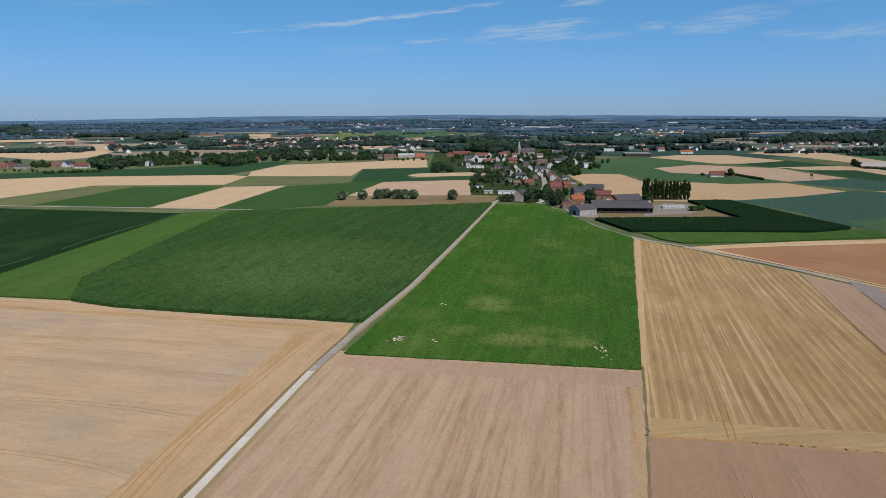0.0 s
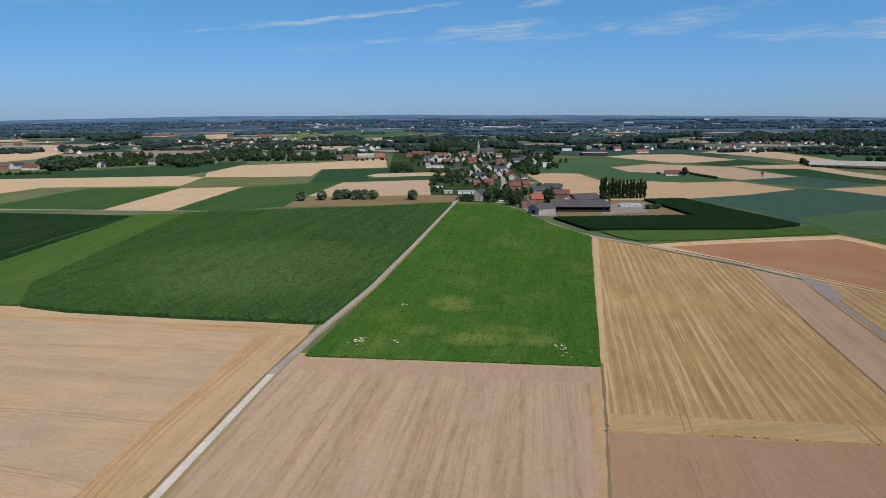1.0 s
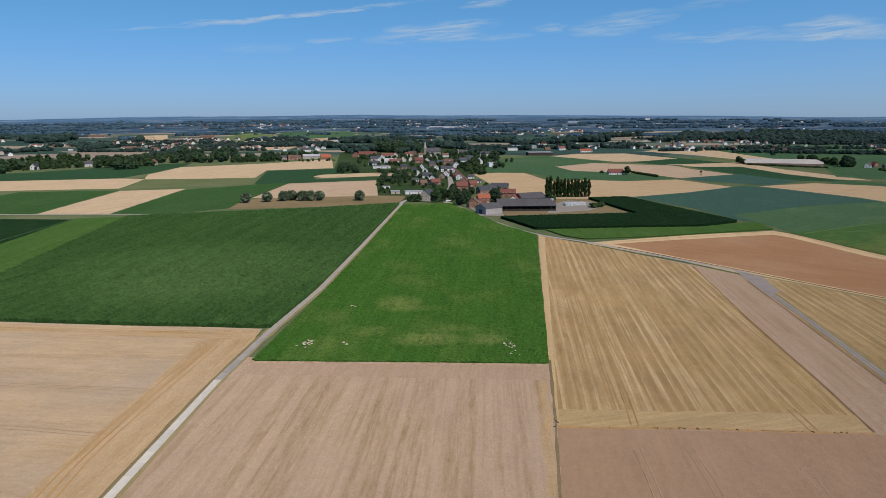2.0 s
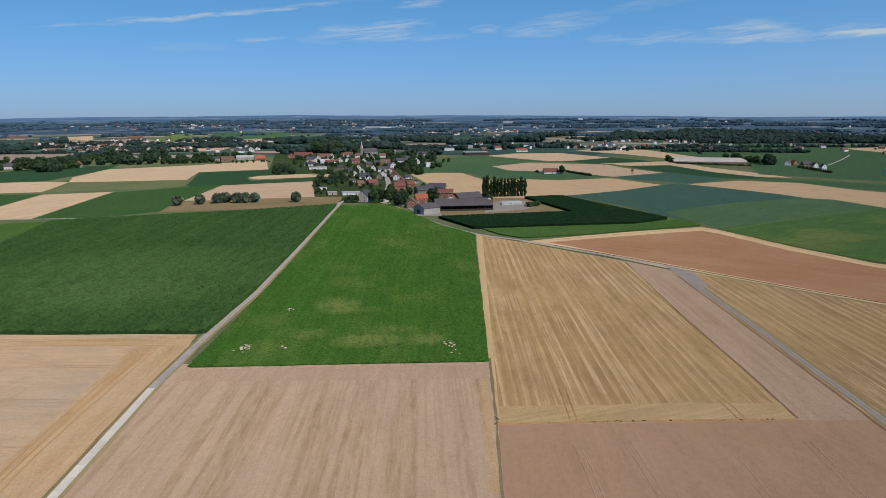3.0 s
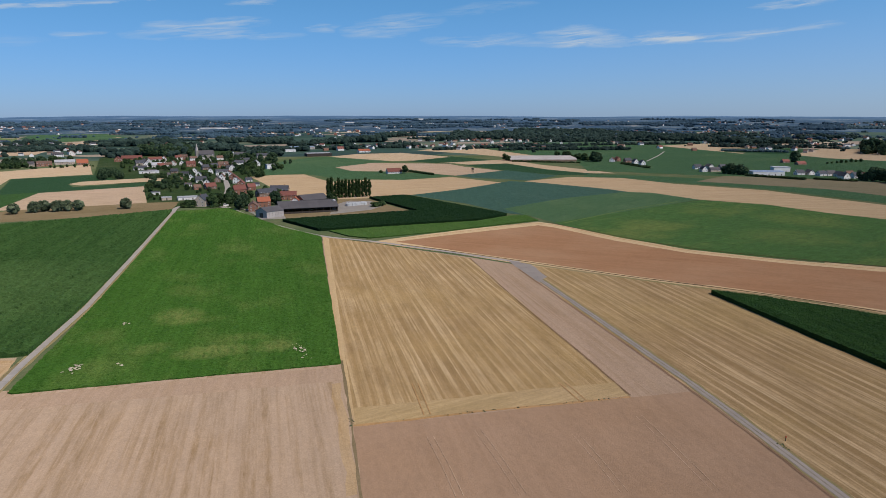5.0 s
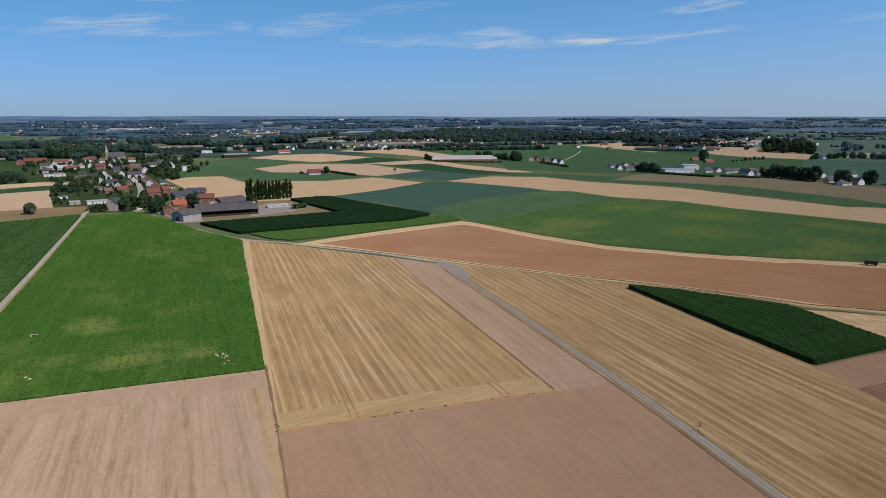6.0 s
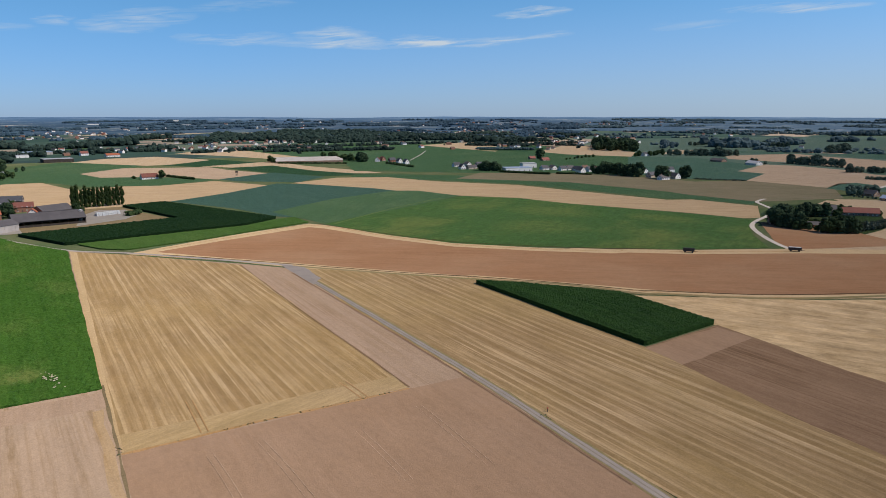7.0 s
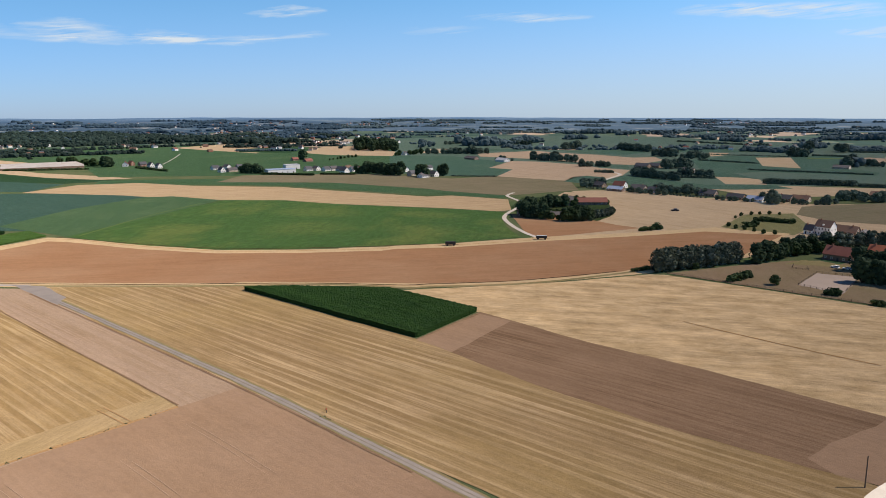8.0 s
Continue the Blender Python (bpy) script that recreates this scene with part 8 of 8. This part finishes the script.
# ---- wagons on the field edge ----
def wagon(p, rot, box_mat, label, long=6.2):
    root = tagged(new("farm_wagon"), label, "wagon", "wagons on the field track")
    root.matrix_basis = pose(p[0], p[1], 0.1, 0, 0, rot)
    bm = bmesh.new()
    prism(bm, [(-1.15, 1.05), (1.15, 1.05), (1.25, 2.6), (1.13, 2.6), (1.03, 1.2), (-1.03, 1.2), (-1.13, 2.6), (-1.25, 2.6)], -long / 2, long / 2)
    box(bm, -long / 2 - 0.08, -long / 2, -1.15, 1.15, 1.05, 2.6)
    box(bm, long / 2, long / 2 + 0.08, -1.15, 1.15, 1.05, 2.6)
    part("body", bm, M["steel_dark"], root)
    bm = bmesh.new()
    prism(bm, [(-1.0, 1.9), (1.0, 1.9), (0.5, 2.75), (-0.4, 2.8)], -long / 2 + 0.15, long / 2 - 0.15)
    part("load", bm, M[box_mat], root)
    bm = bmesh.new()
    box(bm, -long / 2, long / 2, -0.5, -0.35, 0.8, 1.05)
    box(bm, -long / 2, long / 2, 0.35, 0.5, 0.8, 1.05)
    part("chassis", bm, M["steel_dark"], root)
    bm = bmesh.new()
    box(bm, long / 2, long / 2 + 1.8, -0.07, 0.07, 0.72, 0.88)
    part("drawbar", bm, M["steel_dark"], root)
    for x in (-long * 0.33, long * 0.33):
        for s in (-1, 1):
            bm = bmesh.new()
            bmesh.ops.create_cone(bm, cap_ends=True, segments=18, radius1=0.52, radius2=0.52, depth=0.36, matrix=pose(x, s * 0.95, 0.52, 90, 0, 0))
            wheel = part("wheel", bm, M["rubber"], root)
            bm = bmesh.new()
            bmesh.ops.create_cone(bm, cap_ends=True, segments=12, radius1=0.26, radius2=0.24, depth=0.40, matrix=pose(x, s * 0.95, 0.52, 90, 0, 0))
            part("rim", bm, M["steel_dark"], wheel)


wagon((385.3, 214.3), -62, "steel_dark", "dark high-sided farm wagon parked on the track")
wagon((432.9, 173.5), -62, "wrap_white", "dark farm wagon with a pale load", 6.8)


def baler(p):
    root = tagged(new("field_machine"), "small dark machine standing in the stubble", "farm machine")
    root.matrix_basis = pose(p[0], p[1], 0, 0, 0, -60)
    bm = bmesh.new()
    box(bm, -3.2, 3.2, -1.2, 1.2, 0.5, 1.5)
    box(bm, -1.0, 1.6, -0.9, 0.9, 1.5, 2.4)
    part("body", bm, M["steel_dark"], root)
    for x in (-2, 2):
        for s in (-1, 1):
            bm = bmesh.new()
            bmesh.ops.create_cone(bm, cap_ends=True, segments=14, radius1=0.55, radius2=0.55, depth=0.4, matrix=pose(x, s * 1.2, 0.55, 90, 0, 0))
            part("wheel", bm, M["rubber"], root)


baler((612.9, 128.4))


# ---- parked vehicles ----
def vehicle(name, label, p, rot, long, wide, sill, top, nose):
    """A parked car or van: painted body, glazed cabin, four wheels."""
    root = tagged(new(name), label, name)
    root.matrix_basis = pose(p[0], p[1], 0.04, 0, 0, rot)
    bm = bmesh.new()
    prism(bm, [(-wide / 2, 0.3), (wide / 2, 0.3), (wide / 2, sill), (wide / 2 - 0.1, sill + 0.12), (-wide / 2 + 0.1, sill + 0.12), (-wide / 2, sill)], -long / 2, long / 2)
    bmesh.ops.bevel(bm, geom=bm.edges[:], offset=0.06, segments=2, affect="EDGES")
    part("body", bm, M["wall_white"], root)
    x0, x1 = -long / 2 + 0.15, long / 2 - nose
    bm = bmesh.new()
    low, high = [(x0, sill + 0.1), (x1, sill + 0.1)], [(x0 + 0.25, top), (x1 - 0.55, top)]
    rings = [[bm.verts.new((x, s * w, z)) for x, s in ((a[0], -1), (b[0], -1), (b[0], 1), (a[0], 1))] for (a, b), w, z in ((low, wide / 2 - 0.1, sill + 0.1), (high, wide / 2 - 0.28, top))]
    for i in range(4):
        bm.faces.new((rings[0][i], rings[0][(i + 1) % 4], rings[1][(i + 1) % 4], rings[1][i]))
    bm.faces.new(rings[1])
    cabin = part("cabin", bm, M["glass"], root, "dark glazed cabin")
    bm = bmesh.new()
    box(bm, x0 + 0.22, x1 - 0.52, -wide / 2 + 0.26, wide / 2 - 0.26, top - 0.03, top + 0.05)
    part("roof", bm, M["wall_white"], cabin)
    for x in (-long * 0.31, long * 0.31):
        for s in (-1, 1):
            bm = bmesh.new()
            bmesh.ops.create_cone(bm, cap_ends=True, segments=16, radius1=0.33, radius2=0.33, depth=0.24, matrix=pose(x, s * (wide / 2 - 0.1), 0.33, 90, 0, 0))
            part("wheel", bm, M["rubber"], root)


vehicle("van", "white delivery van parked by the village edge", (83.0, 667.2), 20, 5.4, 2.0, 1.5, 2.4, 1.3)
vehicle("car", "white car parked by the red-roofed barn", (423.4, 5.4), 60, 4.3, 1.75, 0.85, 1.45, 1.2)
vehicle("car", "white car parked by the red-roofed barn", (421.6, -0.1), 75, 4.3, 1.75, 0.85, 1.45, 1.2)
bush.row((47.0, 671.4), (56.0, 667.0), 7, 0.9, "dark garden hedge at the field's edge", 0.4, 0.2)
bush.row((70.1, 662.8), (79.9, 667.2), 7, 0.8, "dark garden hedge at the field's edge", 0.4, 0.2)


# ---- hunting seat in the far stubble ----
def high_seat(p):
    root = tagged(new("high_seat"), "dark wooden hunting seat in the stubble", "high seat")
    root.matrix_basis = pose(p[0], p[1], 0)
    for sx in (-1, 1):
        for sy in (-1, 1):
            bm = bmesh.new()
            box(bm, sx * 0.9 - 0.12, sx * 0.9 + 0.12, sy * 0.9 - 0.12, sy * 0.9 + 0.12, 0, 4.2)
            part("leg", bm, M["post_wood"], root)
    bm = bmesh.new()
    box(bm, -1.2, 1.2, -1.2, 1.2, 4.2, 6.4)
    part("cabin", bm, M["wall_timber"], root)


high_seat((446.8, 910.7))


# ---- telephone pole by the lane ----
def pole(p):
    root = tagged(new("telephone_pole"), "dark wooden telephone pole by the lane", "pole")
    root.matrix_basis = pose(p[0], p[1], 0, 0, 1.2, 0)
    bm = bmesh.new()
    bmesh.ops.create_cone(bm, cap_ends=True, segments=10, radius1=0.15, radius2=0.11, depth=7.8, matrix=pose(0, 0, 3.6))
    part("shaft", bm, M["post_wood"], root)
    bm = bmesh.new()
    box(bm, -0.06, 0.35, -0.05, 0.05, 7.0, 7.12)
    part("bracket", bm, M["steel_dark"], root)


pole((170.5, -8))
band("road", "concrete_new", "pale concrete lane by the pole", [(136, -2.5), (159.6, -7.8), (171.6, -12), (185.6, -20.1), (205.2, -34.9)], 3.2)


# ---- paddock, riding arena and fences ----
field("paddock", "dry brown paddock", [(368.8, 79.1), (404, 52.3), (432.9, 27.3), (443.2, 8.4), (443.6, -17.6), (417.6, -52.3), (334.6, -43.7), (346.8, -15.6), (354.5, 21.1), (359.9, 45.9)])
field("sand", "sandy riding arena", [(371.8, 19.3), (404.7, 13.1), (403.4, -6.1), (361, 0.6)])
field("grass", "small green lawn by the barn", [(440.5, 13.3), (448.4, 8.6), (442.3, 0.2), (433.9, 3.3)])
field("verge", "dry grass yard by the barn", [(421.3, 29.7), (437.6, 22), (438.5, 13.7), (432.4, -3.1), (424.4, -3.2), (425.4, 15.8)])


def post_fence(pts, label, rails=(0.5, 1.05), gap=3.0):
    root = tagged(new("fence"), label, "fence")
    post_me = boxes_mesh((-0.07, 0.07, -0.07, 0.07, -0.1, 1.25))
    post_me.materials.append(M["post_wood"])
    for (x, y), way in along(pts, gap):
        child("post", post_me, root, pose(x, y, 0, 0, 0, math.degrees(math.atan2(way[1], way[0]))))
    for a, b in zip(pts, pts[1:]):
        d = math.dist(a, b)
        for z in rails:
            bm = bmesh.new()
            box(bm, 0, d, -0.02, 0.02, z - 0.03, z + 0.03)
            r = part("rail", bm, M["post_wood"], root)
            r.matrix_basis = pose(a[0], a[1], 0, 0, 0, math.degrees(math.atan2(b[1] - a[1], b[0] - a[0])))


post_fence([(371.8, 19.3), (404.7, 13.1), (403.4, -6.1), (361, 0.6), (371.8, 19.3)], "wooden post-and-rail fence round the arena")
post_fence([(367.5, 78.8), (359.9, 45.9), (354.5, 21.1), (345.7, -15.6), (334.4, -40.1)], "wire fence on posts along the paddock", (0.4, 0.75, 1.1), 4.0)
post_fence([(420.5, 24.9), (410.6, 25), (410.2, 17), (418.9, 18.6)], "small wooden pen in the paddock")


# ---- bare spots in the green crop ----
def bare_spots(centre, n, reach, seed, label, size=0.6, deep=1.4):
    rng = random.Random(seed)
    verts, faces = [], []
    for k in range(n):
        x, y = centre[0] + rng.gauss(0, reach), centre[1] + rng.gauss(0, reach * deep)
        w, h, a = size * rng.uniform(0.5, 1.6), size * rng.uniform(0.5, 2.2), rng.uniform(0, 3.1)
        i = len(verts)
        for t in range(7):
            q = a + t * 6.2832 / 7
            verts.append((x + math.cos(q) * w * rng.uniform(0.7, 1.2), y + math.sin(q) * h * rng.uniform(0.7, 1.2), 0.75 + 0.012 * (k % 5)))
        faces.append(tuple(range(i, i + 7)))
    tagged(mesh_part("bare_patch", verts, faces, M["chalk"]), label, "bare patch", "", "stuff")


bare_spots((-18.6, 249.3), 22, 1.6, 1, "pale flattened stalks in the green crop", 0.4)
bare_spots((50.4, 239.2), 15, 0.3, 2, "pale flattened stalks in the green crop", 0.27, 14)
bare_spots((52.6, 239.0), 15, 0.3, 7, "pale flattened stalks in the green crop", 0.27, 14)
bare_spots((51.5, 237.5), 7, 0.9, 8, "pale flattened stalks in the green crop", 0.27)
bare_spots((-3.4, 298.3), 6, 0.8, 3, "pale flattened stalks in the green crop", 0.4)
bare_spots((-5.9, 248.1), 5, 0.7, 4, "pale flattened stalks in the green crop", 0.4)


# ---- weeds along the field edges ----
def weeds(pts, label, seed, mat="leaf_light", step=0.7, size=0.35, spread_w=1.2):
    rng = random.Random(seed)
    bm = bmesh.new()
    for (x, y), way in along(pts, step):
        dense = noise.noise((x * 0.05, y * 0.05, seed)) + 0.1
        if rng.random() > 0.35 + dense:
            continue
        o = rng.uniform(-spread_w, spread_w)
        s = size * rng.uniform(0.4, 1.5)
        for k in range(3):
            leaf_tuft(bm, (x - way[1] * o + rng.uniform(-s, s) * 0.5, y + way[0] * o + rng.uniform(-s, s) * 0.5, 0.02), (rng.uniform(-0.6, 0.6), rng.uniform(-0.6, 0.6), 1), s, rng)
    tagged(part("weeds", bm, M[mat]), label, "weeds", "", "stuff")


weeds([(192.4, 329.8), (182.4, 287.1), (170.6, 234), (160.8, 191.5), (154.4, 164.1), (148.1, 139.1), (142.8, 119.9), (138.6, 105.1), (132, 82.5)], "green weeds beside the gravel lane", 1, "leaf_willow", 0.3, 0.18, 0.5)
weeds([(143.1, 119.7), (142, 115)], "tall weeds beside the gravel lane", 2, "leaf_willow", 0.2, 0.4, 0.7)
weeds([(60.9, 219.9), (56.3, 199.7), (50, 172.7), (42.7, 142.6)], "weeds on the field boundary", 3, "leaf_willow", 0.5, 0.2, 0.6)
weeds([(51.1, 177.4), (49.8, 171.4)], "tall weeds on the field corner", 4, "leaf_willow", 0.2, 0.4, 0.4)
weeds([(-55.9, 141.6), (-50.8, 174.1), (-42.7, 220), (-36.4, 268.1)], "grass along the concrete road", 5, "leaf_willow", 1.0, 0.25, 0.5)
weeds([(50.4, 172.3), (84, 167.3), (108.6, 162.5), (128.7, 158.9)], "weeds on the furrow", 6, "leaf_willow", 0.6, 0.4, 0.3)


def marker(p):
    root = tagged(new("marker_post"), "short orange marker post beside the lane", "marker post")
    root.matrix_basis = pose(p[0], p[1], 0.15)
    bm = bmesh.new()
    box(bm, -0.08, 0.08, -0.08, 0.08, 0, 1.0)
    part("post", bm, M["post_wood"], root)
    bm = bmesh.new()
    box(bm, -0.22, 0.22, -0.12, 0.12, 0.9, 1.35)
    part("head", bm, M["roof_orange"], root, "bright orange marker head")


marker((145.5, 119.8))
bush.row((364.6, 95.2), (374, 89.5), 6, 0.8, "dark hedge by the track", 0.4, 0.2)


# ---- wheel tracks in the soil ----
def wheel_tracks(pts, label, wide=0.6, apart=2.2, mat="track"):
    line = eased(pts)
    for s in (-0.5, 0.5):
        side = []
        for i, p in enumerate(line):
            a, b = line[max(i - 1, 0)], line[min(i + 1, len(line) - 1)]
            d = math.dist(a, b)
            side.append((p[0] - (b[1] - a[1]) / d * apart * s, p[1] + (b[0] - a[0]) / d * apart * s))
        band("wheel_track", mat, label, side, wide, "wheel track", 0.0, 0.05)


wheel_tracks([(189.9, 328), (180.5, 284.2), (168.5, 231.2), (158.7, 189), (152.6, 162.1), (146.3, 137.4), (140.9, 118.2), (136.9, 103.7), (130.8, 81.7), (125.2, 61.3)], "pale wheel ruts of the gravel lane", 0.85, 1.3, "lane")
wheel_tracks([(-179.2, 258.3), (-137.8, 251.7), (-99.4, 248.1), (-65.6, 242), (-57.2, 239.6)], "faint tramlines across the field", 0.22, 1.9, "faint_track")
wheel_tracks([(-160.7, 230.5), (-128.7, 227.4), (-97.5, 219.6), (-68.6, 213.3), (-61, 210.9)], "faint tramlines across the field", 0.22, 1.9, "faint_track")
wheel_tracks([(-137.7, 195.9), (-110.3, 193.2), (-87.3, 188.2), (-69.8, 182.7), (-66.4, 181.6)], "faint tramlines across the field", 0.22, 1.9, "faint_track")
wheel_tracks([(-116.6, 163.9), (-97.9, 160.3), (-82.2, 155.6), (-72.4, 151.2), (-69, 149.2)], "faint tramlines across the field", 0.22, 1.9, "faint_track")
wheel_tracks([(-67.8, 139.7), (-66.7, 162.9), (-63.1, 190.4), (-58.5, 221.5), (-54.4, 244.6), (-54.7, 253.7), (-58.3, 257.8)], "curved tractor tracks along the headland", 0.45, 2.0)
wheel_tracks([(-65.5, 139.7), (-64.3, 167.5), (-60.2, 196.5), (-54.5, 228), (-50, 252.4)], "tractor tracks along the headland", 0.45, 2.0)
wheel_tracks([(117.1, 176.8), (114.7, 161.9)], "tractor tracks leaving the stubble", 0.4, 2.0)
wheel_tracks([(76.2, 193.9), (70.7, 170.9)], "tractor tracks leaving the stubble", 0.3, 1.8)
wheel_tracks([(66.1, 158.0), (63.6, 143.6), (60.6, 128.7)], "pale drill tracks in the fine soil", 0.1, 1.7, "drill")
wheel_tracks([(78.8, 156.6), (76.3, 140.5), (73.2, 123.8)], "pale drill tracks in the fine soil", 0.1, 1.7, "drill")
wheel_tracks([(100.4, 144.6), (97.3, 130.6), (93.6, 115.9)], "pale drill tracks in the fine soil", 0.1, 1.7, "drill")
wheel_tracks([(122.3, 147.1), (117.5, 128.2), (112.1, 108.6)], "pale drill tracks in the fine soil", 0.1, 1.7, "drill")
band("wheel_track", "track", "dark tractor track in the straw", [(282.8, 53.5), (273.8, 27.8), (266.6, 5.5), (261.8, -12.5)], 0.7, "wheel track", 0.0, 0.4)
# brown strip painted in place of the shadow along the lane's left edge
band("wheel_track", "brown", "painted shadow line along the gravel lane's edge", [(186.1, 323.7), (176.4, 280.1), (164.6, 227.8), (155.1, 186.2), (149, 159.6), (143.2, 135.9), (138.2, 117.2), (134.1, 102.8), (128.4, 81.4)], 0.8, "furrow", 0.0, 0.3)
band("wheel_track", "brown", "dark furrow between stubble and bare strip", [(176.1, 361.3), (152.4, 262.6), (138.7, 200.2), (129.3, 159.6)], 0.5, "furrow", 0.0, 0.3)


# ---- the concrete road, slab by slab ----


def slab_mesh(mat, long, wide):
    bm = bmesh.new()
    box(bm, -long / 2, long / 2, -wide / 2, wide / 2, 0, 0.09)
    me = bpy.data.meshes.new("slab")
    bm.to_mesh(me)
    bm.free()
    me.materials.append(mat)
    return me


new_slab, old_slab = slab_mesh(M["concrete_new"], 5.9, 2.25), slab_mesh(M["concrete_old"], 5.9, 2.4)
fresh_end = (-43.4, 216.4)
for (x, y), way in along([(-56.3, 116.9), (-54.7, 138.3), (-49.7, 173.1), (-43.4, 216.4), (-34, 264.5), (-18, 333), (0.7, 436.4), (37.8, 647.2)], 6.0):
    near_part = y < fresh_end[1]
    child("slab", new_slab if near_part else old_slab, road, pose(x + way[0] * 3, y + way[1] * 3, 0.17, 0, 0, math.degrees(math.atan2(way[1], way[0]))))
band("road", "concrete_old", "concrete road into the village", [(36.4, 639), (41.1, 668.5), (48.6, 686.5), (57.3, 695.9)], 4.0)
